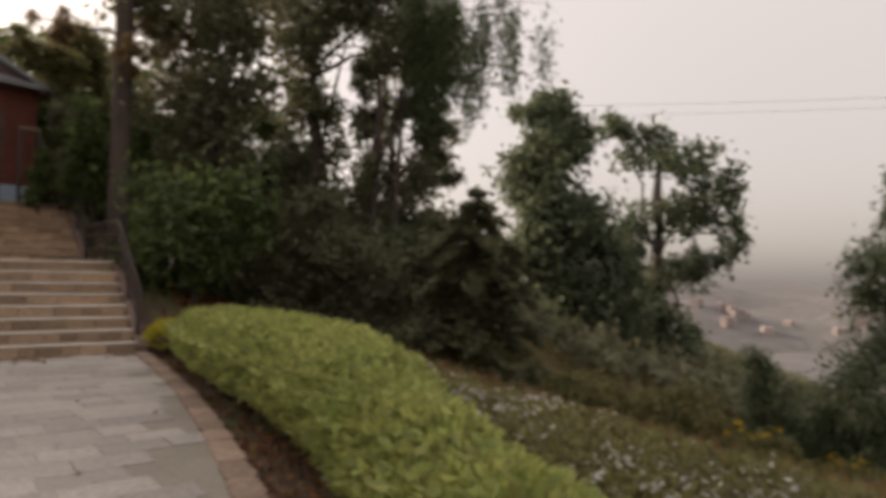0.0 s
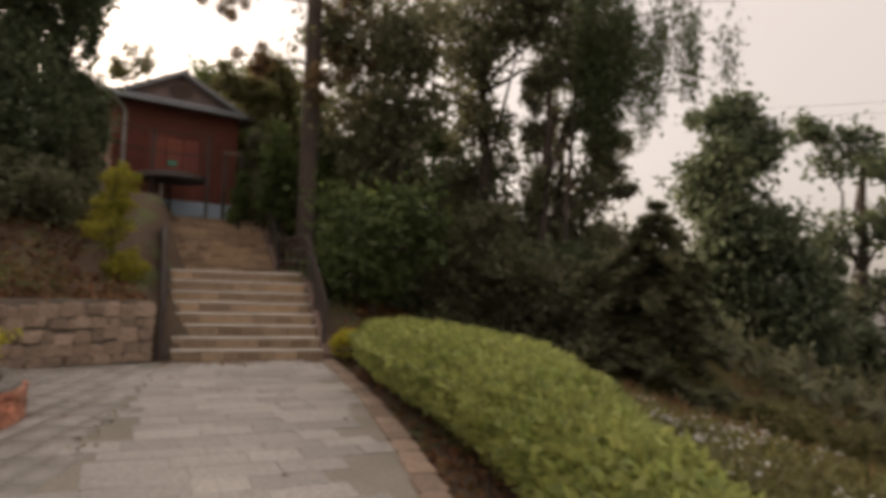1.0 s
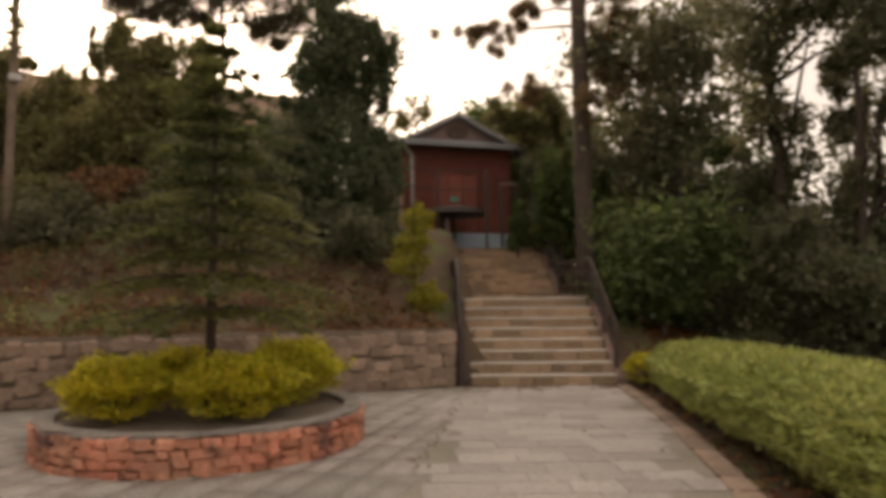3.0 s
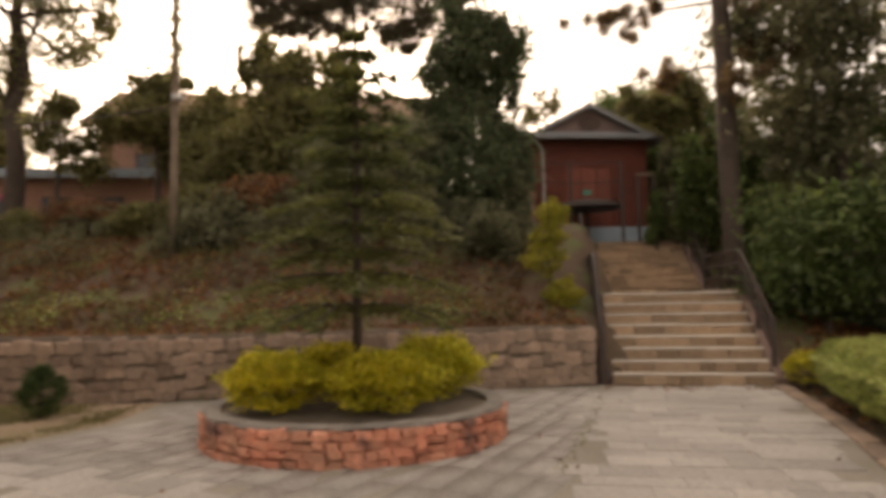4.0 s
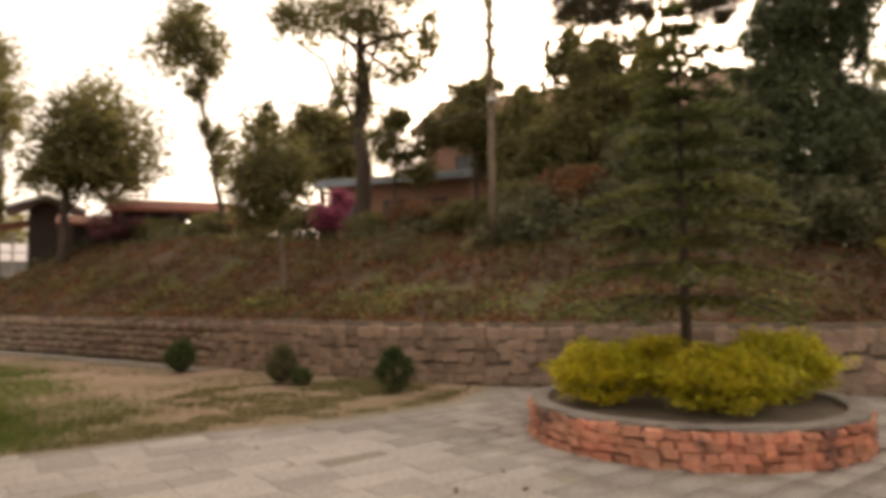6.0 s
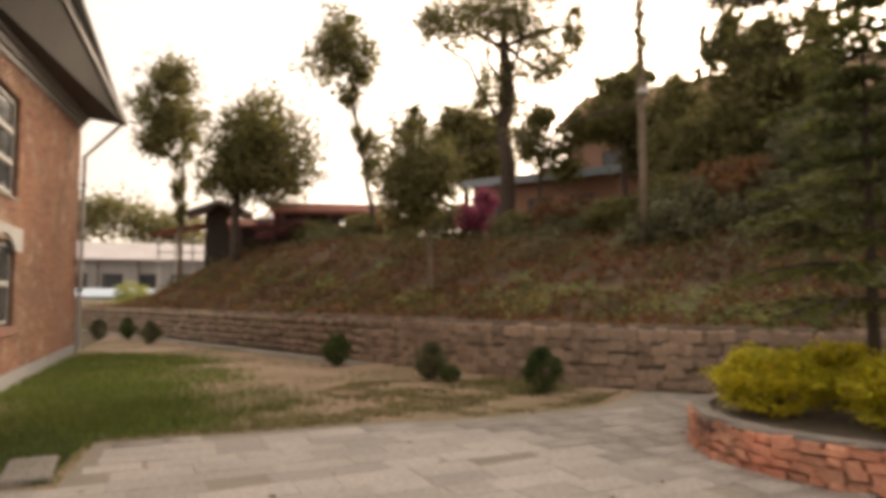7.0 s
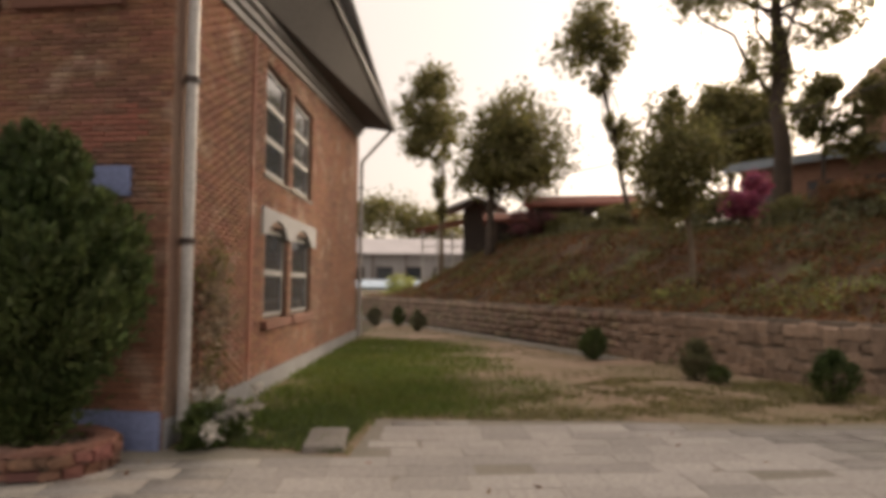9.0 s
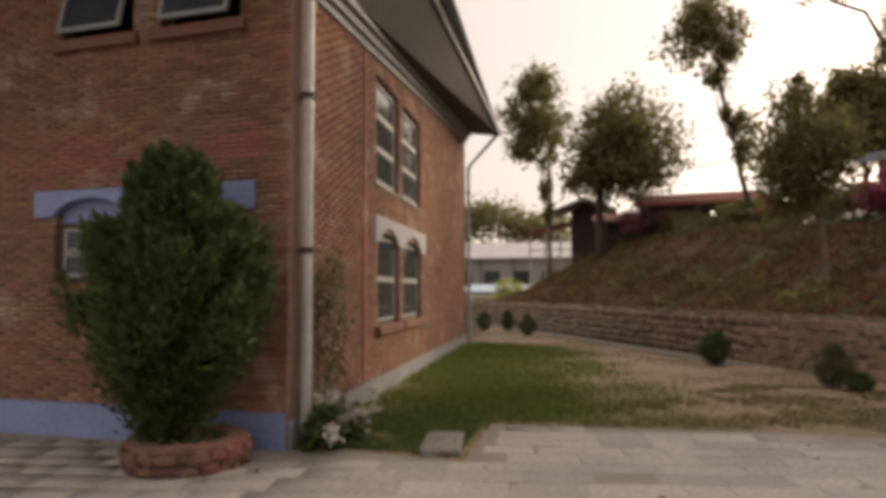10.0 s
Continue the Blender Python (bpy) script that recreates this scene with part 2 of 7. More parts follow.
def boxes(*pairs, bevel=0.0):
    bm = bmesh.new()
    for lo, hi in pairs:
        box(bm, lo, hi, bevel)
    return bm


def prism(bm, outline, axis_from, axis_to, to_point):
    """A solid from an outline of (a, b) swept from one depth to another; to_point(a, b, c) places it."""
    n = len(outline)
    lo = [bm.verts.new(to_point(a, b, axis_from)) for a, b in outline]
    hi = [bm.verts.new(to_point(a, b, axis_to)) for a, b in outline]
    bm.faces.new(lo)
    bm.faces.new(hi[::-1])
    for i in range(n):
        bm.faces.new((lo[i], lo[(i + 1) % n], hi[(i + 1) % n], hi[i]))
    return bm


def tube(bm, points, radii, sides=8):
    """A tapered tube along points."""
    rings = []
    pts = [Vector(p) for p in points]
    for i, p in enumerate(pts):
        along = (pts[min(i + 1, len(pts) - 1)] - pts[max(i - 1, 0)]).normalized()
        a = along.orthogonal().normalized()
        if i and rings:
            a = (last_a - along * last_a.dot(along)).normalized()
        last_a = a
        b = along.cross(a)
        rings.append([bm.verts.new(p + (a * math.cos(k) + b * math.sin(k)) * radii[i]) for k in [2 * math.pi * j / sides for j in range(sides)]])
    for r0, r1 in zip(rings, rings[1:]):
        for j in range(sides):
            bm.faces.new((r0[j], r0[(j + 1) % sides], r1[(j + 1) % sides], r1[j]))
    bm.faces.new(rings[0][::-1])
    bm.faces.new(rings[-1])
    return bm


def leaf_mesh(name, centres, length, width, mat, rng, up=0.3, along=None, spread=1.0, fold=0.25):
    """Many small folded leaves, one at each centre. along: the way that leaves point, blurred by spread."""
    c = np.asarray(centres, dtype=float)
    n = len(c)
    d = rng.normal(size=(n, 3))
    if along is not None:
        d = d * spread + np.asarray(along)
    d /= np.linalg.norm(d, axis=1)[:, None] + 1e-9
    nrm = rng.normal(size=(n, 3))
    nrm[:, 2] = np.abs(nrm[:, 2]) + up
    side = np.cross(d, nrm)
    side /= np.linalg.norm(side, axis=1)[:, None] + 1e-9
    nrm = np.cross(side, d)
    s = rng.uniform(0.65, 1.3, n)[:, None]
    ln, wd = length * s, width * s
    base, tip = c - d * ln * 0.5, c + d * ln * 0.5
    l = c + side * wd * 0.5 - nrm * wd * fold
    r = c - side * wd * 0.5 - nrm * wd * fold
    verts = np.stack([base, r, tip, l], axis=1).reshape(-1, 3)
    return quads_mesh(name, verts, np.arange(4 * n).reshape(-1, 4), mat)


def clump_points(rng, n, centre, radii, hollow=0.45):
    """Points in an uneven shell of an ellipsoid."""
    d = rng.normal(size=(n, 3))
    d /= np.linalg.norm(d, axis=1)[:, None]
    r = rng.uniform(hollow, 1.0, n) ** 0.6
    bumps = 1 + 0.18 * np.sin(d[:, 0] * 7 + centre[0]) * np.sin(d[:, 1] * 6 + centre[1] * 2) + 0.12 * np.sin(d[:, 2] * 9 + centre[2])
    return np.asarray(centre) + d * (r * bumps)[:, None] * np.asarray(radii)


def box_mesh(name, frames, mat, rng=None, rough=0.0):
    """Many boxes in one mesh: rows of (centre, three half axes)."""
    corners = np.array([(-1, -1, -1), (1, -1, -1), (1, 1, -1), (-1, 1, -1), (-1, -1, 1), (1, -1, 1), (1, 1, 1), (-1, 1, 1)], float)
    faces = np.array([(0, 3, 2, 1), (4, 5, 6, 7), (0, 1, 5, 4), (1, 2, 6, 5), (2, 3, 7, 6), (3, 0, 4, 7)])
    c = np.array([f[0] for f in frames], float)
    ax = np.array([f[1] for f in frames], float)
    v = c[:, None, :] + np.einsum("kj,njd->nkd", corners, ax)
    if rough and rng is not None:
        v += rng.normal(size=v.shape) * rough
    q = faces[None] + 8 * np.arange(len(c))[:, None, None]
    return quads_mesh(name, v.reshape(-1, 3), q.reshape(-1, 4), mat)


# ---------------------------------------------------------------- plan
STAIR = (-8.69, 10.54)          # left foot of the stairs
STAIR_TURN = 40.7
WALL_LINE = [(-8.86, 10.27), (-12.65, 3.95), (-13.35, 2.75), (-17.7, -1.35), (-22.3, -5.3), (-28.5, -10.9), (-35.0, -17.0)]
WALL_TOP = 1.15
CURB_LINE = [(-6.30, 12.45), (-5.0, 10.6), (-3.75, 8.65), (-2.75, 6.95), (-2.05, 5.7), (-1.4, 4.45), (-0.75, 3.0), (0.2, 0.6), (1.2, -2.5), (2.2, -7.0), (3.0, -14.0)]
BROW_LINE = [(6.0, 60.0), (3.0, 34.0), (0.0, 24.0), (-2.0, 18.0), (-2.6, 13.0), (-1.2, 9.5), (-0.35, 7.7), (0.5, 6.9), (1.2, 5.9), (1.9, 4.6), (3.0, 2.0), (4.2, -3.0), (5.0, -14.0), (6.0, -60.0)]
HOUSE_A = (-6.70, -5.31)        # corner by the plaza
SIDE_YAW = math.degrees(math.atan2(-0.326, -0.945))
FRONT_YAW = math.degrees(math.atan2(-0.977, 0.212))


def smooth(a, b, x):
    t = np.clip((x - a) / (b - a), 0, 1)
    return t * t * (3 - 2 * t)


def signed_off(line, x, y):
    """Distance from a polyline, positive on its right hand, and the length along it."""
    best, sign, along = np.full(x.shape, 1e9), np.zeros(x.shape), np.zeros(x.shape)
    run = 0.0
    for (ax, ay), (bx, by) in zip(line, line[1:]):
        dx, dy = bx - ax, by - ay
        ln = math.hypot(dx, dy)
        t = np.clip(((x - ax) * dx + (y - ay) * dy) / ln ** 2, 0, 1)
        d = np.hypot(x - ax - t * dx, y - ay - t * dy)
        near = d < best
        best = np.where(near, d, best)
        sign = np.where(near, np.sign((x - ax) * dy - (y - ay) * dx), sign)
        along = np.where(near, run + t * ln, along)
        run += ln
    return best * sign, along


def stair_local(x, y):
    a = radians(STAIR_TURN)
    rx, ry = x - STAIR[0], y - STAIR[1]
    return rx * math.cos(a) + ry * math.sin(a), -rx * math.sin(a) + ry * math.cos(a)


BACK_LINE = [(-6.35, 12.75), *WALL_LINE]


def height(x, y):
    """The lie of the land: a level plaza, a bank behind the stone wall, a fall to the valley."""
    x, y = np.asarray(x, float), np.asarray(y, float)
    s, along = signed_off(BACK_LINE, x, y)
    behind = s > 0.42
    top = 3.9 - 0.4 * smooth(9, 17, along) + 0.35 * smooth(20, 27, along) - 2.8 * smooth(33, 44, along)
    top = np.maximum(top, 1.0)
    bank = WALL_TOP - 0.12 + (top - WALL_TOP + 0.12) * smooth(-0.4, 7.0 - 1.8 * smooth(19, 27, along), s)
    h = np.where(behind, bank, 0.0)
    # under and beside the stairs
    lx, ly = stair_local(x, y)
    rise = np.interp(ly, [0, 2.6, 5.9, 8.9, 9.5], [0.0, 1.45, 1.62, 3.3, 3.42])
    h = np.where((lx > -0.05) & (lx < 3.15) & (ly > 0) & (ly < 13), rise - 0.12, h)
    h = np.where((lx >= 3.1) & (ly > -0.5), (rise - 0.1) * (1 - smooth(3.1, 9.0, lx)) + 0.0, h)
    # the fall to the valley beyond the hedge
    e, _ = signed_off(BROW_LINE[::-1], x, y)
    fall = -0.36 * (np.sqrt(np.maximum(e, 0) ** 2 + 1.2) - 1.095)
    fall = np.maximum(fall, -75.0)
    h = np.where(e > 0, h + fall, h)
    r = np.hypot(x, y)
    far = smooth(120, 400, r)
    roll = 14 * np.sin(x / 210 + 1.0) * np.sin(y / 260 + 0.4) + 7 * np.sin(x / 90) * np.sin(y / 75 + 2)
    h = np.where(r > 100, h * (1 - far) + far * (-66 + roll + 58 * smooth(500, 2600, r)), h)
    small = 0.05 * np.sin(x * 2.1) * np.sin(y * 1.7 + 1) + 0.04 * np.sin(x * 4.3 + 2) * np.sin(y * 3.9)
    return h + np.where(behind & (s > 0.6) | (e > 0.5), small, 0)


def build_ground():
    def axis(lo, hi):
        fine = np.arange(lo, hi + 0.01, 0.45)
        pos, step, left, rightw = lo, 0.6, [], []
        while pos > -3200:
            step *= 1.13
            pos -= step
            left.append(pos)
        pos, step = fine[-1], 0.6
        while pos < 3200:
            step *= 1.13
            pos += step
            rightw.append(pos)
        return np.array(left[::-1] + list(fine) + rightw)
    xs, ys = axis(-46, 16), axis(-26, 36)
    gx, gy = np.meshgrid(xs, ys)
    gz = height(gx, gy) - 0.06
    n, m = len(xs), len(ys)
    idx = np.arange(n * m).reshape(m, n)
    q = np.stack([idx[:-1, :-1], idx[:-1, 1:], idx[1:, 1:], idx[1:, :-1]], axis=-1).reshape(-1, 4)
    me = quads_mesh("ground", np.stack([gx, gy, gz], axis=-1).reshape(-1, 3), q, M_EARTH)
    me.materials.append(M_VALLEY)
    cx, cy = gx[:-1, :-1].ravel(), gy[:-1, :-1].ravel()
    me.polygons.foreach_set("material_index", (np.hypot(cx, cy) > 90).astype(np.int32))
    me.shade_smooth()
    return tagged(new("ground", me), "bare brown earth bank and far hazy valley", "ground", kind="structure")


build_ground()


# ---------------------------------------------------------------- plaza bed, lawn
def flat_sheet(name, outline, z, mat, label, category, thick=0.05):
    bm = bmesh.new()
    prism(bm, outline, z - thick, z, lambda a, b, c: Vector((a, b, c)))
    ob = part(name, bm, mat)
    return tagged(ob, label, category, kind="structure")


GRASS_EDGE = [(-7.0, -5.0), (-7.15, -3.45), (-8.95, -3.98), (-9.4, -2.6), (-10.0, -0.95), (-10.4, 0.7), (-11.2, 2.4), (-12.75, 3.55)]
PLAZA = [(-6.36, 12.6), *CURB_LINE, (3.0, -20), (-5.8, -20), (-5.8, -9.1), (-6.68, -5.33), *GRASS_EDGE, (-12.63, 3.97), (-8.74, 10.48), (-8.6, 10.62)]
flat_sheet("pavement", PLAZA, 0.0, M_JOINT, "grey stone-paved plaza with sandy joints", "pavement")
LAWN = [*GRASS_EDGE[::-1], (-6.75, -5.4), (-20.1, -9.97), (-36, -15.5), (-34.6, -16.9), (-28.2, -10.6), (-22.0, -5.0), (-17.5, -1.1), (-13.2, 2.9)]
flat_sheet("lawn", LAWN[::-1], 0.004, M_LAWN, "worn lawn of dry soil and thin grass", "lawn")


# ---------------------------------------------------------------- retaining wall, backing of the stones
def offset_line(line, d):
    out = []
    for i, (x, y) in enumerate(line):
        ax, ay = line[max(i - 1, 0)]
        bx, by = line[min(i + 1, len(line) - 1)]
        ln = math.hypot(bx - ax, by - ay)
        out.append((x + (by - ay) / ln * d, y - (bx - ax) / ln * d))
    return out


def build_wall():
    w = thing("wall_stone", (0, 0, 0), "low rubble stone retaining wall below the bank", "retaining wall")
    w["kind"] = "structure"
    bm = bmesh.new()
    front, back = offset_line(WALL_LINE, 0.06), offset_line(WALL_LINE, 0.95)
    rows = [[bm.verts.new((*p, z)) for p in line] for line, z in ((front, -0.1), (front, WALL_TOP - 0.03), (back, WALL_TOP - 0.03), (back, -0.1))]
    for a, b in zip(rows, rows[1:] + rows[:1]):
        for k in range(len(front) - 1):
            bm.faces.new((a[k], a[k + 1], b[k + 1], b[k]))
    bm.faces.new([r[0] for r in rows])
    bm.faces.new([r[-1] for r in rows][::-1])
    part("mortar_core", bm, M_STONE_JOINT, w)
    return w


stone_wall = build_wall()


# ---------------------------------------------------------------- house
def house_point(yaw, s, out, z):
    """A place on a house wall: metres along it from the corner, out from its face, and up."""
    a = radians(yaw)
    ux, uy = math.cos(a), math.sin(a)
    return Vector((HOUSE_A[0] + ux * s, HOUSE_A[1] + uy * s, z))


def side_at(s, out, z):
    p = house_point(SIDE_YAW, s, 0, z)
    return p + Vector((-0.326, 0.945, 0)) * out


def front_at(s, out, z):
    p = house_point(FRONT_YAW, s, 0, z)
    return p + Vector((0.977, 0.212, 0)) * out


SIDE_LEN, FRONT_LEN, WALL_H = 14.4, 7.0, 6.66
SIDE_HOLES = [(3.62, 5.12, 1.10, 2.62), (5.45, 7.15, 1.10, 2.62), (3.55, 5.08, 3.40, 5.20), (5.42, 7.08, 3.40, 5.20)]
FRONT_HOLES = [(0.72, 1.75, 1.78, 2.50), (2.12, 3.14, 1.78, 2.50), (0.64, 1.69, 4.70, 5.9), (2.08, 3.12, 4.70, 5.9)]


def wall_with_holes(place, length, top, holes, outer, inner, begin=0.0):
    """A wall of one thickness as a grid of solid cells round its openings."""
    xs = sorted({0.0, length, *[h[0] for h in holes], *[h[1] for h in holes]})
    zs = sorted({-0.1, top, *[h[2] for h in holes], *[h[3] for h in holes]})
    bm = bmesh.new()
    for x0, x1 in zip(xs, xs[1:]):
        for z0, z1 in zip(zs, zs[1:]):
            cx, cz = (x0 + x1) / 2, (z0 + z1) / 2
            if any(h[0] < cx < h[1] and h[2] < cz < h[3] for h in holes):
                continue
            prism(bm, [(max(x0, begin), z0), (x1, z0), (x1, z1), (max(x0, begin), z1)], inner, outer, lambda a, b, c: place(a, c, b))
    bmesh.ops.remove_doubles(bm, verts=bm.verts, dist=0.0005)
    return bm


def build_house():
    h = thing("house", (HOUSE_A[0], HOUSE_A[1], 0), "two-storey red brick house with blue and grey painted trim", "house")

    def hp(name, bm, mat, parent=None, label=""):
        ob = part(name, bm, mat, parent or h, label)
        if parent is None:
            ob.matrix_parent_inverse = h.matrix_world.inverted()
        return ob

    hp("side_wall", wall_with_holes(side_at, SIDE_LEN, WALL_H, SIDE_HOLES, -0.012, -0.3, 0.06), M_MORTAR)
    hp("front_wall", wall_with_holes(front_at, FRONT_LEN, WALL_H, [(a, b, c, 2.80 if c < 3 else d) for a, b, c, d in FRONT_HOLES], -0.012, -0.3), M_MORTAR)
    # dark panels put in for the unlit rooms behind the windows
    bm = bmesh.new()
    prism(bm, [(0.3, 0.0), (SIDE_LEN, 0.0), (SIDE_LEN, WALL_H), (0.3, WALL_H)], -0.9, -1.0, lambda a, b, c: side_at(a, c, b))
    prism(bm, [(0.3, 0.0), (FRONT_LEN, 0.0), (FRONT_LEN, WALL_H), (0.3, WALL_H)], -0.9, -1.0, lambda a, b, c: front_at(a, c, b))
    hp("dark_room_panel", bm, M_SOFFIT)
    # plinths
    bm = bmesh.new()
    prism(bm, [(0.03, -0.1), (SIDE_LEN + 0.02, -0.1), (SIDE_LEN + 0.02, 0.30), (0.03, 0.30)], -0.02, 0.035, lambda a, b, c: side_at(a, c, b))
    hp("side_plinth", bm, M_GREYBLUE, label="grey painted plinth")
    bm = bmesh.new()
    prism(bm, [(0.02, -0.1), (FRONT_LEN, -0.1), (FRONT_LEN, 0.38), (0.02, 0.38)], -0.02, 0.05, lambda a, b, c: front_at(a, c, b))
    hp("front_plinth", bm, M_BLUE, label="blue painted plinth")
    # cornice strips and boarded soffit, rising a little towards the far end
    def rise(q):
        return 5.08 + 0.093 * q

    def eave(q):
        return 0.68 + 0.031 * q

    ends = (-1.4, SIDE_LEN + 0.25)

    def strip(bm, s0, s1, rows):
        """A solid between two places along the wall; rows are (out, up from the cornice foot, or a fixed height)."""
        rings = [[bm.verts.new(side_at(q, o(q), z(q))) for o, z in rows] for q in (s0, s1)]
        n = len(rows)
        bm.faces.new(rings[0]), bm.faces.new(rings[1][::-1])
        for i in range(n):
            bm.faces.new((rings[0][i], rings[1][i], rings[1][(i + 1) % n], rings[0][(i + 1) % n]))

    for z0, z1, o in ((0.0, 0.11, 0.05), (0.114, 0.225, 0.12), (0.229, 0.34, 0.2)):
        bm = bmesh.new()
        strip(bm, -0.1, SIDE_LEN + 0.12, [(lambda q, o=o: -0.02, lambda q, z=z0: rise(q) + z), (lambda q, o=o: o, lambda q, z=z0: rise(q) + z), (lambda q, o=o: o, lambda q, z=z1: rise(q) + z), (lambda q, o=o: -0.02, lambda q, z=z1: rise(q) + z)])
        hp("cornice_strip", bm, M_GREYBLUE)
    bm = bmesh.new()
    # the unseen reach back to -7.5 is added to shade front wall and paving
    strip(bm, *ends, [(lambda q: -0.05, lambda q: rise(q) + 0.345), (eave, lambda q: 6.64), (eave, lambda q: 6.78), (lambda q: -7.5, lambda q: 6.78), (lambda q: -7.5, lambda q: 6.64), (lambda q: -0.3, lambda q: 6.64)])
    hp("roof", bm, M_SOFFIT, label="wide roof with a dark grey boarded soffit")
    bm = bmesh.new()
    strip(bm, *ends, [(lambda q: eave(q) + 0.002, lambda q: 6.61), (lambda q: eave(q) + 0.04, lambda q: 6.61), (lambda q: eave(q) + 0.04, lambda q: 6.84), (lambda q: eave(q) + 0.002, lambda q: 6.84)])
    hp("fascia", bm, M_GREYBLUE)
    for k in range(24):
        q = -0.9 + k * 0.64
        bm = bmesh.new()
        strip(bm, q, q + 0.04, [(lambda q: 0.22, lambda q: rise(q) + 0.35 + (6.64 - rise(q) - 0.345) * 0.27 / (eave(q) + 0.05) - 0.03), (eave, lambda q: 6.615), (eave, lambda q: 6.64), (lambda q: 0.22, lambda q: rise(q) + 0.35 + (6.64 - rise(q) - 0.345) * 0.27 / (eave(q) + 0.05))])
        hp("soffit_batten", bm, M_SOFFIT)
    # sloping roof above
    bm = bmesh.new()
    prism(bm, [(1.1, 6.80), (1.1, 6.88), (-4.0, 9.5), (-4.0, 9.4)], -1.4, SIDE_LEN + 0.25, lambda a, b, c: side_at(c, a, b))
    hp("roof_slope", bm, M_HUTROOF)
    return h, hp


house, house_part = build_house()


def arch_outline(s0, s1, z0, spring, rise, n=10):
    pts = [(s0, z0), (s1, z0)]
    for k in range(n + 1):
        a = math.pi * k / n
        pts.append(((s0 + s1) / 2 + (s1 - s0) / 2 * math.cos(a), spring + rise * math.sin(a)))
    return pts


def lintel_mesh(place, s0, s1, z0, z1, arches, inner, outer):
    """A painted band with arched undersides, cut in upright slices."""
    bm = bmesh.new()
    xs = np.linspace(s0, s1, 61)
    under = []
    for x in xs:
        z = z0
        for a, b, spring, rise in arches:
            if a < x < b:
                u = (x - (a + b) / 2) / ((b - a) / 2)
                z = max(z, spring + rise * math.sqrt(max(0.0, 1 - u * u)))
        under.append(z)
    prism(bm, [(s0, z1), (s1, z1)] + [(x, z) for x, z in zip(xs[::-1], under[::-1])], inner, outer, lambda a, b, c: place(a, c, b))
    return bm


def window(place, s0, s1, z0, z1, arched, mats, name, sashes=2, deep=-0.16, tilt=0.0, sill=(0.13, 0.09)):
    frame_mat, sash_mat = mats
    bm = bmesh.new()
    for a, b, c, d in ((s0, s0 + 0.07, z0, z1), (s1 - 0.07, s1, z0, z1), (s0 + 0.07, s1 - 0.07, z1 - 0.07, z1), (s0 + 0.07, s1 - 0.07, z0, z0 + 0.06)):
        prism(bm, [(a, c), (b, c), (b, d), (a, d)], deep - 0.05, deep + 0.05, lambda p, q, r: place(p, r, q))
    win = house_part(name, bm, frame_mat, label="dark timber window frame")
    lows = np.linspace(z0 + 0.06, z1 - 0.07, sashes + 1)
    rows = list(zip(lows, lows[1:]))
    for c, d in rows:
        a, b = s0 + 0.07, s1 - 0.07

        def lean(p, r, q, top=d):
            return place(p, r + tilt * (top - q), q)
        bm = bmesh.new()
        for e in ((a, a + 0.048, c, d), (b - 0.048, b, c, d), (a + 0.048, b - 0.048, c, c + 0.055), (a + 0.048, b - 0.048, d - 0.04, d)):
            prism(bm, [(e[0], e[2]), (e[1], e[2]), (e[1], e[3]), (e[0], e[3])], deep + 0.055, deep + 0.095, lambda p, q, r: lean(p, r, q))
        sash = part("sash", bm, sash_mat, win, "pale painted window sash")
        bm = bmesh.new()
        prism(bm, [(a + 0.04, c + 0.045), (b - 0.04, c + 0.045), (b - 0.04, d - 0.032), (a + 0.04, d - 0.032)], deep + 0.066, deep + 0.074, lambda p, q, r: lean(p, r, q))
        part("pane", bm, M_GLASS, win)
    bm = bmesh.new()
    prism(bm, [(s0 - 0.1, z0 - sill[0]), (s1 + 0.1, z0 - sill[0]), (s1 + 0.1, z0), (s0 - 0.1, z0)], -0.12, sill[1], lambda p, q, r: place(p, r, q))
    part("sill", bm, M_SILL if sill[0] > 0.1 else M_CEMENT, win, "projecting red brick sill" if sill[0] > 0.1 else "thin cement sill")
    return win


for s0, s1, z0, z1 in SIDE_HOLES[:2]:
    window(side_at, s0, s1, z0, z1, True, (M_FRAME, M_SASH), "window")
for s0, s1, z0, z1 in SIDE_HOLES[2:]:
    window(side_at, s0, s1, z0, z1, False, (M_FRAME, M_SASH), "window", sashes=3, sill=(0.06, 0.03))
for s0, s1, z0, z1 in FRONT_HOLES[:2]:
    window(front_at, s0, s1, z0, z1, True, (M_FRAME, M_SASH), "window")
for s0, s1, z0, z1 in FRONT_HOLES[2:]:
    window(front_at, s0, s1, z0, z1, False, (M_FRAME, M_SASH), "window", sashes=1, tilt=0.22)
house_part("lintel", lintel_mesh(side_at, 3.4, 7.6, 2.45, 2.88, [(3.62, 5.12, 2.2, 0.52), (5.45, 7.15, 2.2, 0.52)], -0.28, 0.03), M_GREYBLUE, label="grey painted double-arched lintel")
house_part("lintel", lintel_mesh(front_at, 0.42, 3.44, 2.57, 2.88, [(0.68, 1.78, 2.5, 0.28), (2.08, 3.18, 2.5, 0.28)], -0.28, 0.03), M_BLUE, label="blue painted double-arched lintel")


for s0, s1 in ((0.68, 1.78), (2.08, 3.18)):
    bm = bmesh.new()
    prism(bm, arch_outline(s0, s1, 2.5, 2.5, 0.29), -0.2, -0.1, lambda a, b, c: front_at(a, c, b))
    house_part("tympanum", bm, M_BLUE, label="blue painted panel in the window arch")


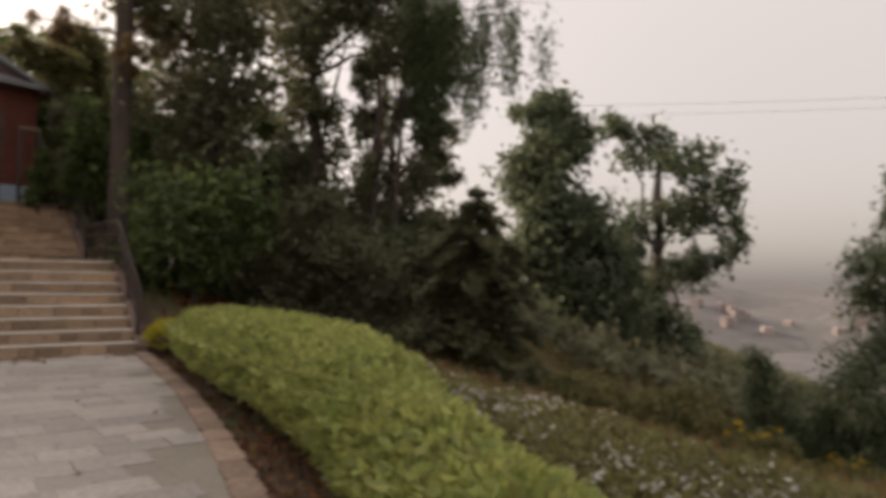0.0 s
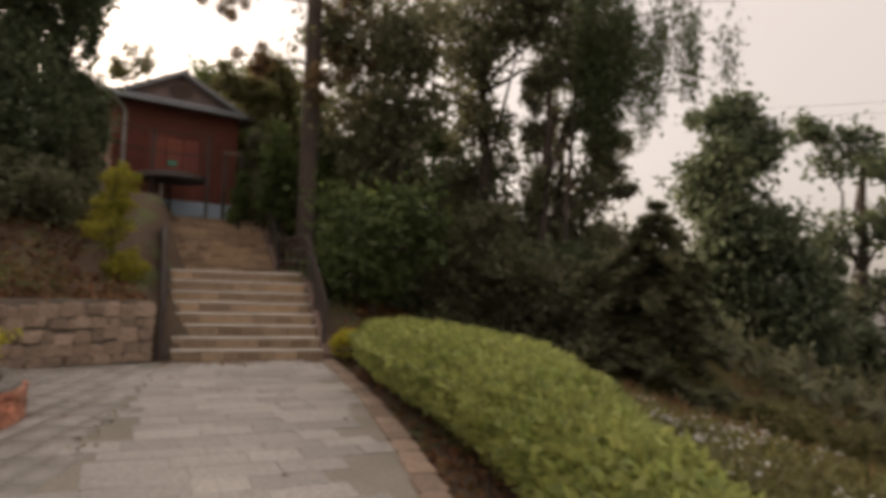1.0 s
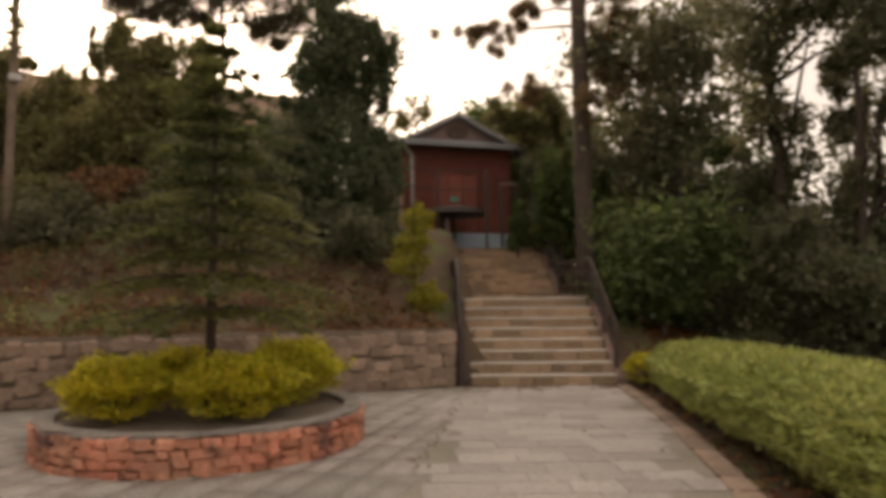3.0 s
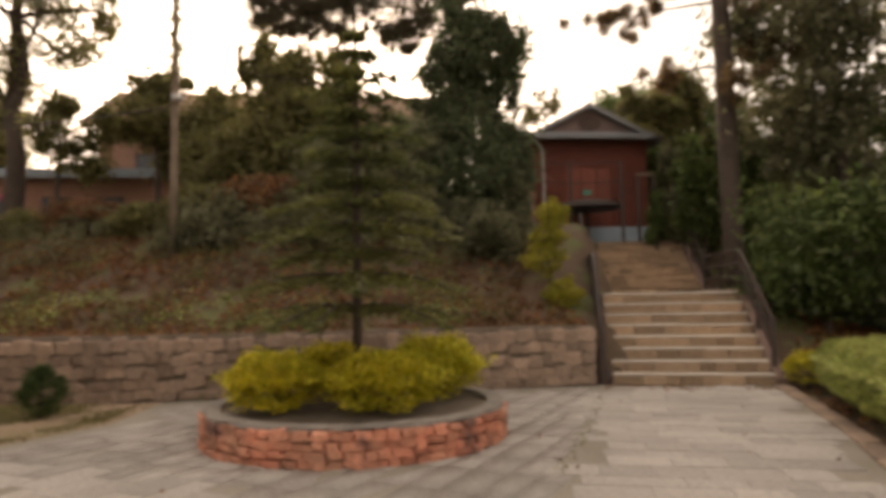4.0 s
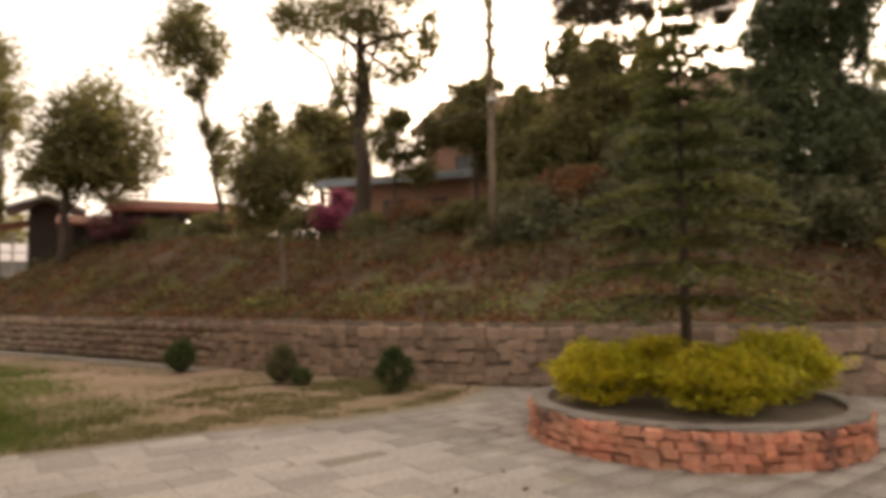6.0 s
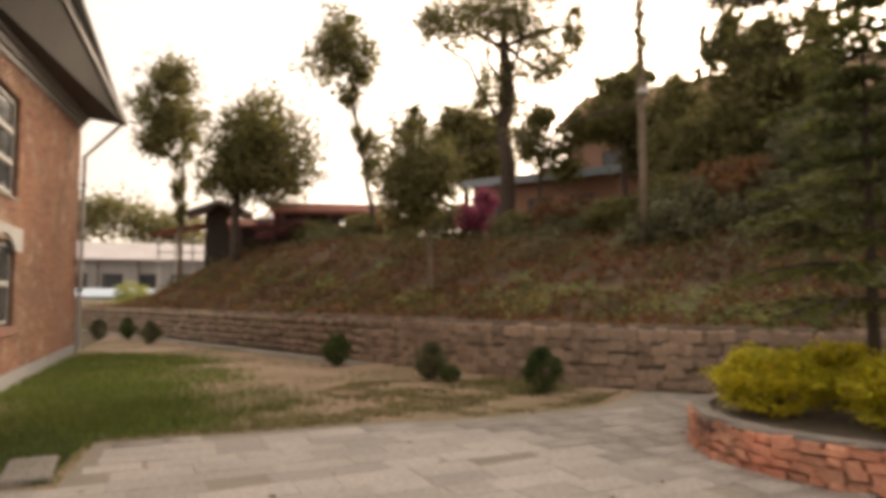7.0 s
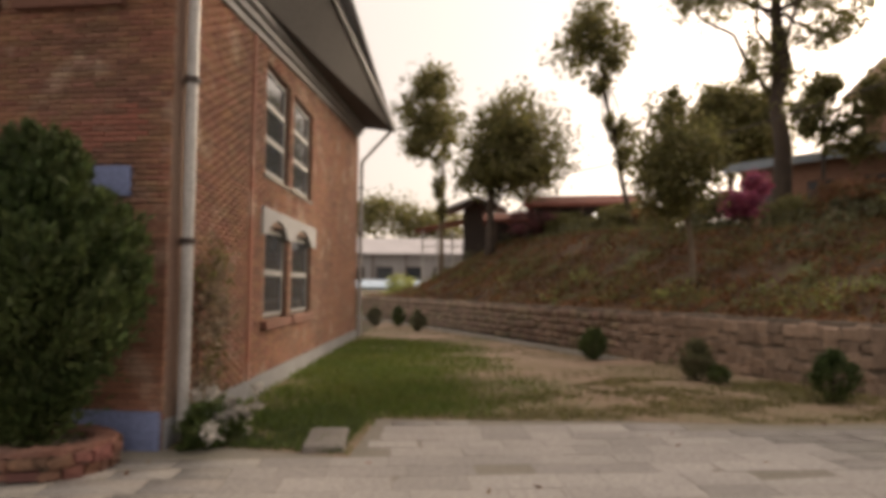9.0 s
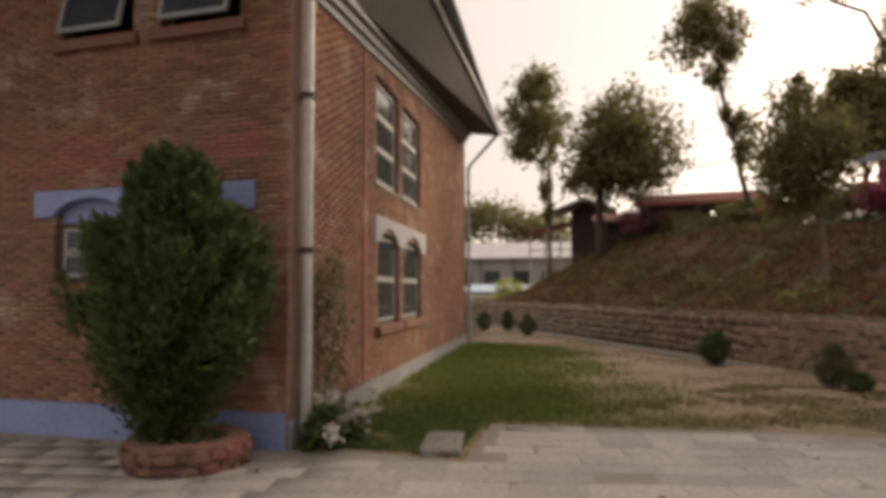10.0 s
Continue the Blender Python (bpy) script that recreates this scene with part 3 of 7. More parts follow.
def downpipe(name, points, radius, label):
    bm = bmesh.new()
    tube(bm, points, [radius] * len(points), 10)
    ob = house_part(name, bm, M_PIPE, label=label)
    for p, q in zip(points, points[1:]):
        p, q = Vector(p), Vector(q)
        if abs((q - p).z) > 2:
            for t in np.arange(0.15, 0.95, 0.27):
                bm = bmesh.new()
                c = p.lerp(q, t)
                tube(bm, [c - Vector((0, 0, 0.03)), c + Vector((0, 0, 0.03))], [radius * 1.35] * 2, 10)
                part("clamp", bm, M_STEEL, ob)
    return ob


downpipe("downpipe", [side_at(0.22, 0.12, 6.5), side_at(0.22, 0.12, 0.15)], 0.062, "white plastic downpipe")
downpipe("downpipe", [side_at(SIDE_LEN - 0.05, 1.05, 6.62), side_at(SIDE_LEN - 0.05, 0.12, 5.6), side_at(SIDE_LEN - 0.05, 0.1, 0.1)], 0.055, "white plastic downpipe from the eaves")


# ---------------------------------------------------------------- stairs
STAIR_W, STEPS_LOW, RUN_LOW, LAND_END, STEPS_UP = 2.88, 8, 0.323, 5.9, 9
LAND_Z = 1.74
RISE_LOW = LAND_Z / STEPS_LOW
RISE_UP = (3.43 - LAND_Z) / STEPS_UP
RUN_UP = (8.87 - LAND_END) / (STEPS_UP - 1)


def build_stairs():
    rng = np.random.default_rng(5)
    st = thing("stairs", (STAIR[0], STAIR[1], 0), "tan stone steps with pale worn edges up the bank", "stairs", turn=STAIR_TURN)
    st["kind"] = "structure"
    levels = [(i * RUN_LOW, (i + 1) * RISE_LOW, RUN_LOW) for i in range(STEPS_LOW)]
    levels[-1] = (levels[-1][0], LAND_Z, LAND_END - levels[-1][0])
    levels += [(LAND_END + i * RUN_UP, LAND_Z + (i + 1) * RISE_UP, RUN_UP) for i in range(STEPS_UP)]
    levels[-1] = (levels[-1][0], 3.43, 4.0)
    for y, z, run in levels:
        low = z - (RISE_LOW if z <= LAND_Z + 0.01 else RISE_UP)
        bm = boxes(((0.0, y + 0.05, low - 0.3), (STAIR_W, y + run + 0.1, z - 0.045)))
        part("step_core", bm, M_STONE_JOINT, st)
        x = 0.0
        while x < STAIR_W - 0.05:
            w = min(rng.uniform(0.25, 0.6), STAIR_W - x)
            if STAIR_W - x - w < 0.15:
                w = STAIR_W - x
            bm = boxes(((x + 0.006, y + rng.uniform(0.0, 0.014), low), (x + w - 0.006, y + 0.12, z - 0.044)), bevel=0.012)
            part("riser_stone", bm, M_STEPSTONE, st)
            x += w
        x = 0.0
        while x < STAIR_W - 0.05:
            w = min(rng.uniform(0.7, 1.2), STAIR_W - x)
            if STAIR_W - x - w < 0.3:
                w = STAIR_W - x
            dz = rng.uniform(-0.006, 0.006)
            bm = boxes(((x + 0.004, y - 0.016 + rng.uniform(-0.007, 0.007), z - 0.042 + dz), (x + w - 0.004, y + 0.085, z + dz)), bevel=0.008)
            part("step_edge", bm, M_TREAD if z <= LAND_Z + 0.01 else M_STEPSTONE, st)
            bm = boxes(((x + 0.004, y + 0.089, z - 0.05 + dz), (x + w - 0.004, y + min(run, 0.5), z + dz - 0.004)), bevel=0.006)
            part("tread_slab", bm, M_STEPSTONE, st)
            x += w
    part("landing_top", boxes(((0, levels[7][0] + 0.45, 1.5), (STAIR_W, LAND_END + 0.05, LAND_Z - 0.005))), M_STEPSTONE, st)
    return st


stairs = build_stairs()


# ---------------------------------------------------------------- trees and shrubs
def limb_points(a, b, rng, sag=0.15, n=5, wander=0.03):
    a, b = Vector(a), Vector(b)
    ln = (b - a).length
    out = []
    for k in range(n):
        t = k / (n - 1)
        j = Vector(rng.normal(size=3)) * ln * wander * math.sin(math.pi * t)
        out.append(a.lerp(b, t) + j + Vector((0, 0, sag * ln * math.sin(math.pi * t) * 0.4)))
    return out


def broad_tree(at, trunk_h, radius, clumps, leaf_mat, label, seed, leaves=420, leaf=(0.22, 0.11), bark=None, name="tree", lean=(0, 0), group="", category="tree"):
    """A tapered trunk with limbs to each clump of leaves. clumps: (x, y, z, rx, ry, rz) from the foot."""
    rng = np.random.default_rng(seed)
    t = thing(name, at, label, category, group)
    bm = bmesh.new()
    tops = [c for c in clumps]
    top = Vector((lean[0], lean[1], trunk_h))
    pts = limb_points((0, 0, -0.3), top, rng, 0.0, 7, 0.012)
    tube(bm, pts, [radius * (1.25 - 0.75 * k / 6) if k else radius * 1.6 for k in range(7)], 9)
    part("trunk", bm, bark or M_BARK, t, smooth=True)
    for c in tops:
        start = pts[3 + int(rng.integers(0, 4))]
        bm = bmesh.new()
        lp = limb_points(start, c[:3], rng)
        r0 = radius * 0.38
        tube(bm, lp, [r0 * (1 - 0.8 * k / 4) for k in range(5)], 6)
        part("limb", bm, bark or M_BARK, t, smooth=True)
    centres, size = [], 0
    for c in clumps:
        vol = max(c[3] * c[4] * c[5], 0.02) ** 0.6
        n = int(leaves * 1.55 * vol)
        sub = max(5, int(vol * 10))
        ctr = clump_points(rng, sub, c[:3], np.array(c[3:6]) * 0.78, 0.25)
        for s in ctr:
            centres.append(s + rng.normal(size=(max(6, n // sub), 3)) * np.array(c[3:6]) * rng.uniform(0.14, 0.27))
    part("crown", leaf_mesh("crown", np.concatenate(centres), leaf[0], leaf[1], leaf_mat, rng), leaf_mat, t)
    return t


def shrub(at, size, leaf_mat, label, seed, n=2500, leaf=(0.07, 0.035), name="shrub", category="shrub", lumps=9, along=None, group="", up=0.3, lump_size=(0.3, 0.45)):
    """A bush: short stems and a mass of leaves in several lumps."""
    rng = np.random.default_rng(seed)
    t = thing(name, at, label, category, group)
    bm = bmesh.new()
    for k in range(6):
        a = rng.uniform(0, 6.28)
        tube(bm, limb_points((0.04 * math.cos(a), 0.04 * math.sin(a), -0.05), (size[0] * 0.5 * math.cos(a), size[1] * 0.5 * math.sin(a), size[2] * 1.2), rng, 0.0), [0.02, 0.018, 0.014, 0.01, 0.006], 5)
    part("stem", bm, M_BARK, t)
    pts = [clump_points(rng, n // 3, (0, 0, size[2]), size, 0.55)]
    for k in range(lumps):
        d = rng.normal(size=3)
        d[2] = abs(d[2]) * 0.9 - 0.2
        d /= np.linalg.norm(d)
        pts.append(clump_points(rng, int(n * 0.67 / lumps), np.array((0, 0, size[2])) + d * np.array(size) * 0.72, np.array(size) * rng.uniform(*lump_size), 0.3))
    p = np.concatenate(pts)
    p = p[p[:, 2] > 0.02]
    part("foliage", leaf_mesh("foliage", p, leaf[0], leaf[1], leaf_mat, rng, up=up, along=along, spread=0.6), leaf_mat, t)
    return t


def planted(name, foot, z0, blobs, mat, label, seed, radius=0.16, trunk=0.6, leaves=420, leaf=(0.24, 0.12), bark=None, category="tree", deep=0.9, lean=(0, 0), swell=1.38):
    """A tree whose clumps are (x, y, z, half width, half height) from the foot; z0 is the level they are counted from."""
    gz = float(height(foot[0], foot[1])) - 0.06
    up = z0 - gz
    clumps = [(x, y, z + up, w * swell, w * deep * swell, h * swell) for x, y, z, w, h in blobs]
    tall = max(c[2] for c in clumps)
    return broad_tree((foot[0], foot[1], gz), tall * trunk, radius, clumps, mat, label, seed, leaves, leaf, bark, name, lean, category=category)


def conifer(at, tall, reach, start, mat, label, seed, tiers=11, name="conifer", per=7, droop=0.25, radius=0.07, lump=70, leaf=(0.16, 0.03), taper=0.9, bark=None):
    """A straight trunk with whorls of flat, needled boughs."""
    rng = np.random.default_rng(seed)
    t = thing(name, at, label, "conifer")
    bm = bmesh.new()
    tube(bm, [(0, 0, -0.2), (0.02, 0, tall * 0.35), (0, 0.02, tall * 0.7), (0, 0, tall)], [radius * 1.3, radius, radius * 0.55, 0.008], 8)
    part("trunk", bm, bark or M_BARK, t, smooth=True)
    pts, dirs = [], []
    for k in range(tiers):
        f = k / (tiers - 1)
        z = start + (tall - start) * f ** 0.9
        ln = reach * (1 - f) ** taper * (0.85 + 0.15 * math.sin(k * 2.1)) + 0.12
        count = max(4, int(per * (1 - 0.35 * f)))
        turn0 = rng.uniform(0, 6.28)
        for j in range(count):
            a = turn0 + 6.283 * j / count + rng.normal() * 0.15
            lj = ln * rng.uniform(0.7, 1.12)
            line = []
            for q in range(6):
                u = q / 5
                line.append(Vector((math.cos(a) * lj * u, math.sin(a) * lj * u, z - droop * lj * u * u + 0.28 * lj * u * (1 - u) + 0.09 * lj * u ** 4)))
            bm = bmesh.new()
            tube(bm, line, [0.016 * (1 - 0.75 * u / 5) * (0.6 + ln) for u in range(6)], 4)
            part("bough", bm, bark or M_BARK, t)
            n = int(lump * (0.35 + lj / reach))
            u = rng.uniform(0.12, 1.03, n)
            across = rng.normal(size=n) * 0.20 * lj * (1.08 - u) ** 0.7
            base = np.stack([np.cos(a) * lj * u, np.sin(a) * lj * u, z - droop * lj * u * u + 0.28 * lj * u * (1 - u) + 0.09 * lj * u ** 4], axis=1)
            side = np.array((-math.sin(a), math.cos(a), 0))
            p = base + across[:, None] * side + rng.normal(size=(n, 3)) * 0.025
            p[:, 2] -= np.abs(across) * 0.25
            pts.append(p)
            dirs.append(np.tile((math.cos(a), math.sin(a), 0.1), (n, 1)) + side * np.sign(across)[:, None] * 0.7)
    part("needles", leaf_mesh("needles", np.concatenate(pts), leaf[0], leaf[1], mat, rng, up=1.2, along=np.concatenate(dirs), spread=0.35), mat, t)
    return t


def ground_at(x, y):
    return float(height(x, y)) - 0.06


# ---------------------------------------------------------------- ring planter with a young conifer
def stone_variants(rng, count, mat, rough=0.16):
    """Unit stones with worn corners, to be scaled into place."""
    out = []
    for k in range(count):
        bm = bmesh.new()
        box(bm, (-0.5, -0.5, -0.5), (0.5, 0.5, 0.5), 0.13)
        for v in bm.verts:
            v.co += Vector(rng.normal(size=3)) * rough * 0.22
        me = bpy.data.meshes.new("stone")
        bm.to_mesh(me)
        bm.free()
        me.materials.append(mat)
        out.append(me)
    return out


def ring_planter(at, radius, tall, mat, label, seed, courses=3, size=0.27, soil_drop=0.06, joint=None, rim=None):
    rng = np.random.default_rng(seed)
    t = thing("planter", at, label, "planter")
    bm = bmesh.new()
    ro, ri = radius - 0.05, radius - 0.24
    n = 56
    rows = []
    for r, z in ((ro, -0.05), (ro, tall - 0.03), (ri, tall - 0.03), (ri, -0.05)):
        rows.append([bm.verts.new((r * math.cos(6.28318 * k / n), r * math.sin(6.28318 * k / n), z)) for k in range(n)])
    for a, b in zip(rows, rows[1:] + rows[:1]):
        for k in range(n):
            bm.faces.new((a[k], a[(k + 1) % n], b[(k + 1) % n], b[k]))
    part("mortar_ring", bm, joint or M_STONE_JOINT, t)
    bm = bmesh.new()
    rows = []
    for r, z in ((radius - 0.02, tall - 0.03), (radius - 0.03, tall + 0.012), (radius - 0.12, tall + 0.02), (ri + 0.01, tall + 0.008), (ri, tall - 0.05)):
        rows.append([bm.verts.new(((r + rng.normal() * 0.012) * math.cos(6.28318 * k / n), (r + rng.normal() * 0.012) * math.sin(6.28318 * k / n), z + rng.normal() * 0.007)) for k in range(n)])
    for a, b in zip(rows, rows[1:]):
        for k in range(n):
            bm.faces.new((a[k], a[(k + 1) % n], b[(k + 1) % n], b[k]))
    part("rim", bm, rim or M_CEMENT, t, "weathered planter rim")
    bm = bmesh.new()
    mid = bm.verts.new((0, 0, tall + 0.02))
    last = None
    rings = [[bm.verts.new((r * math.cos(6.28318 * k / 28), r * math.sin(6.28318 * k / 28), tall - soil_drop + rng.normal() * 0.012)) for k in range(28)] for r in (0.5 * ri, 0.85 * ri, ri + 0.02)]
    for k in range(28):
        bm.faces.new((mid, rings[0][k], rings[0][(k + 1) % 28]))
        for a, b in zip(rings, rings[1:]):
            bm.faces.new((a[k], b[k], b[(k + 1) % 28], a[(k + 1) % 28]))
    part("soil", bm, M_SOIL, t, smooth=True)
    shapes = stone_variants(rng, 7, mat, 0.34)
    ch = (tall - 0.02) / courses
    for c in range(courses):
        a = rng.uniform(0, 1)
        end = a + 6.28318
        while a < end - 0.03:
            w = min(size * rng.uniform(0.6, 1.35) / radius, end - a)
            h = ch * rng.uniform(0.7, 1.25)
            ob = part("stone", shapes[int(rng.integers(7))], mat, t)
            m = a + w / 2
            ob.matrix_local = pose((radius - 0.075) * math.cos(m), (radius - 0.075) * math.sin(m), ch * (c + 0.5) - 0.01 + rng.normal() * 0.008, 0, rng.normal() * 5, math.degrees(m) + 90) @ Matrix.Diagonal((w * radius * 0.97, 0.15 * rng.uniform(0.85, 1.2), h * 0.97, 1))
            a += w
    return t


RING = (-8.2, 4.54)
ring_planter((*RING, 0.0), 1.88, 0.40, M_REDSTONE, "round planter of rough red stones with cement rim", 11, courses=4, size=0.2, joint=M_REDJOINT)
conifer((RING[0], RING[1], 0.40), 4.75, 1.75, 1.15, M_CONIFER, "young layered conifer growing in the round planter", 21, tiers=13, per=8, droop=0.2, radius=0.055, lump=125, leaf=(0.17, 0.04), taper=0.66)
for k, (x, y, sx, sy, sz) in enumerate(((-8.40, 3.52, 0.62, 0.62, 0.36), (-7.50, 4.48, 0.70, 0.74, 0.36), (-7.98, 5.62, 0.66, 0.70, 0.42), (-9.1, 4.75, 0.55, 0.6, 0.36))):
    shrub((x, y, 0.36), (sx, sy, sz), M_GOLD, "clipped golden-leaved shrub in the round planter", 31 + k, n=13000, leaf=(0.058, 0.032), name="golden_shrub", group="golden shrubs in the planter", lumps=26, up=1.1, lump_size=(0.22, 0.34))



# ---------------------------------------------------------------- juniper in its small planter by the house
M_DARKBRICK = material("dark_planter_brick", (0.17, 0.075, 0.055), 0.9, (0.10, 0.06, 0.048), 2.0, 0.8, 18, 0.6, random_tint=0.3, hue=0.02)
ring_planter((-5.88, -5.85, 0.0), 0.60, 0.24, M_DARKBRICK, "small round red brick planter by the house", 12, courses=2, size=0.2, rim=M_DARKBRICK)


def juniper(at, tall, wide, label, seed, n=15000, mat=None, leaf=(0.085, 0.02), flat=1.0, name="juniper", spray=45, loose=(0.72, 1.04), length=0.133):
    """A dense teardrop of upright needled sprays on a short trunk."""
    rng = np.random.default_rng(seed)
    t = thing(name, at, label, "conifer shrub")
    bm = bmesh.new()
    tube(bm, [(0, 0, -0.1), (0.01, 0, tall * 0.3), (0, 0, tall * 0.8)], [wide * 0.1, wide * 0.07, 0.01], 7)
    part("trunk", bm, M_BARK, t)
    sprays = max(30, n // spray)
    pts, dirs = [], []
    for k in range(sprays):
        f = rng.uniform(0.03, 1.0)
        prof = float(np.interp(f, [0, 0.03, 0.14, 0.28, 0.47, 0.65, 0.8, 0.94, 1.0], [0.2, 0.25, 0.5, 0.79, 1.0, 0.84, 0.54, 0.28, 0.06]))
        a = rng.uniform(0, 6.283)
        r = wide * prof * rng.uniform(*loose)
        c = np.array((math.cos(a) * r, math.sin(a) * r * flat, tall * (0.08 + 0.88 * f)))
        way = np.array((math.cos(a) * 0.55, math.sin(a) * 0.55 * flat, 1.0))
        way /= np.linalg.norm(way)
        m = n // sprays
        u = rng.uniform(-0.5, 0.7, m) * length * tall
        sp = rng.normal(size=(m, 3)) * (0.055 * wide + 0.02) * (1.1 - 0.8 * (u / u.max()))[:, None]
        pts.append(c + way * u[:, None] + sp)
        dirs.append(way + sp * 4)
    p = np.concatenate(pts)
    part("foliage", leaf_mesh("foliage", p, leaf[0], leaf[1], mat or M_JUNIPER, rng, along=np.concatenate(dirs), spread=0.4), mat or M_JUNIPER, t)
    return t


big = juniper((-5.76, -5.98, 0.2), 2.75, 0.92, "large dark green teardrop juniper in its planter", 41, n=56000, flat=0.62, leaf=(0.10, 0.032), spray=150, loose=(0.55, 1.12), length=0.17)
big.matrix_world = pose(-5.76, -5.98, 0.2, 0, 0, FRONT_YAW)
for k, (x, y, tl, wd) in enumerate(((-12.44, 1.73, 0.75, 0.34), (-14.3, -0.12, 0.72, 0.31), (-16.9, -2.26, 0.74, 0.34), (-26.6, -12.3, 0.75, 0.3), (-26.7, -11.3, 0.8, 0.33), (-24.3, -9.5, 0.75, 0.35))):
    juniper((x, y, 0.0), tl, wd * 0.95, "small clipped dark conifer shrub on the lawn", 50 + k, n=3600, leaf=(0.07, 0.022), mat=M_DARKLEAF if k % 2 else M_JUNIPER, name="small_conifer")["group"] = "small conifers along the lawn"
shrub((-14.0, 0.25, 0.0), (0.24, 0.2, 0.16), M_JUNIPER, "small dark shrub beside the clipped conifers", 57, n=700, leaf=(0.09, 0.03))


# ---------------------------------------------------------------- hedge along the plaza edge
def hedge(line, label, seed):
    """A broad clipped hedge: woody core below, a mass of leaves above, along a line of (x, y, half width, top)."""
    rng = np.random.default_rng(seed)
    t = thing("hedge", (line[0][0], line[0][1], 0), label, "hedge")
    inv = Vector((line[0][0], line[0][1], 0))
    pts, dirs = [], []
    bm = bmesh.new()
    for (x0, y0, w0, z0), (x1, y1, w1, z1) in zip(line, line[1:]):
        ln = math.hypot(x1 - x0, y1 - y0)
        ux, uy = (x1 - x0) / ln, (y1 - y0) / ln
        n = int(ln * 8200 * (w0 + w1) / 2)
        u = rng.uniform(0, 1, n)
        a = rng.uniform(-0.2, math.pi + 0.2, n)
        w, z = w0 + (w1 - w0) * u, z0 + (z1 - z0) * u
        gx, gy = x0 + ux * ln * u, y0 + uy * ln * u
        lump = 1 + 0.09 * np.sin(gx * 5.1 + a * 2) * np.sin(gy * 4.3 + a * 3) + 0.05 * np.sin(gx * 13 + gy * 11 + a * 5)
        depth = rng.uniform(0.80, 1.03, n) * lump
        across = rng.uniform(-1.0, 1.0, n)
        top = rng.uniform(0, 1, n) < 0.66
        a = np.where(top, np.arccos(across), a)
        off = np.where(top, across * 0.96, np.sign(np.cos(a)) * np.abs(np.cos(a)) ** 0.4) * w * np.where(top, 1.0, depth)
        rim = (1 - np.abs(across) ** 3.2) ** 0.5
        zz = np.where(top, z * (0.4 + 0.6 * rim) * depth, z * rng.uniform(0.16, 0.82, n))
        off = off * np.where(top, 1.0, 0.66 + 0.40 * np.clip(zz / z, 0, 1))
        pts.append(np.stack([gx - uy * off, gy + ux * off, zz], axis=1))
        d = np.stack([-uy * np.cos(a), ux * np.cos(a), np.abs(np.sin(a)) + 0.15], axis=1)
        dirs.append(d)
        for k in range(int(ln * 7)):
            v, o = rng.uniform(0, 1), rng.uniform(-0.6, 0.6) * w0
            bx, by = x0 + ux * ln * v - uy * o, y0 + uy * ln * v + ux * o
            p = Vector((bx, by, ground_at(bx, by) - 0.05))
            q = p + Vector((rng.normal() * 0.16, rng.normal() * 0.16, z0 * 0.75))
            tube(bm, [p - inv, q - inv], [0.016, 0.006], 4)
    part("stem", bm, M_BARK, t)
    p = np.concatenate(pts) - np.array(inv)
    part("foliage", leaf_mesh("foliage", p, 0.105, 0.046, M_HEDGE, rng, along=np.concatenate(dirs), spread=0.75), M_HEDGE, t)
    # an added dark sheet fills the inside, so that the hedge is not hollow
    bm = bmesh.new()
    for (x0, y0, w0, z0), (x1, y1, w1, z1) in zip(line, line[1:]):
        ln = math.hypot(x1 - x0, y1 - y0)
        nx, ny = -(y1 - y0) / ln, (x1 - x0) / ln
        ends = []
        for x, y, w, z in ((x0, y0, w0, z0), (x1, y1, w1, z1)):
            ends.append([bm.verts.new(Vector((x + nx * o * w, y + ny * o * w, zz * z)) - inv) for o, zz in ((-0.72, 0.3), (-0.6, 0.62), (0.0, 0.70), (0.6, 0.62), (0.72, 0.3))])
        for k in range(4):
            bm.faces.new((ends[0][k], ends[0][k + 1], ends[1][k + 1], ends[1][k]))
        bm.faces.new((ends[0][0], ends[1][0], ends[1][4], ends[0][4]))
    part("core_sheet", bm, M_SOIL, t, "plain dark filler sheet inside the hedge")
    return t


hedge([(-5.75, 13.2, 0.40, 0.72), (-4.5, 11.6, 0.95, 0.86), (-2.9, 9.4, 1.28, 0.92), (-1.6, 7.05, 0.97, 0.90), (-0.9, 5.45, 0.66, 0.83), (-0.56, 4.45, 0.52, 0.79), (-0.17, 3.45, 0.46, 0.75), (0.45, 2.0, 0.45, 0.72), (1.25, -0.2, 0.45, 0.72)],
      "broad light green clipped hedge along the paving", 61)
shrub((-6.05, 12.75, 0.0), (0.42, 0.38, 0.32), M_GOLD, "small yellow-green shrub at the foot of the stairs", 62, n=2200, leaf=(0.07, 0.035))


# ---------------------------------------------------------------- woods beside the stairs
DARK_A = [(-1.8, -0.8, 8.0, 0.7, 1.0), (-0.9, -0.3, 7.4, 1.4, 1.4), (-1.1, -0.4, 5.6, 1.3, 1.1), (0.2, 0.1, 8.1, 1.4, 1.1), (0.2, 0.1, 6.2, 1.1, 1.0), (-0.3, -0.1, 4.5, 1.1, 0.8)]
DARK_B = [(-0.4, -0.1, 9.7, 1.6, 1.1), (-0.4, -0.1, 8.0, 1.0, 1.1), (-0.1, 0.0, 6.2, 0.9, 1.1), (-0.1, 0.0, 4.6, 1.0, 1.1), (0.2, 0.0, 2.8, 1.2, 1.1), (2.2, 0.4, 9.9, 1.4, 1.0), (2.4, 0.4, 8.4, 1.1, 0.7), (1.2, 0.2, 10.1, 1.1, 0.8)]
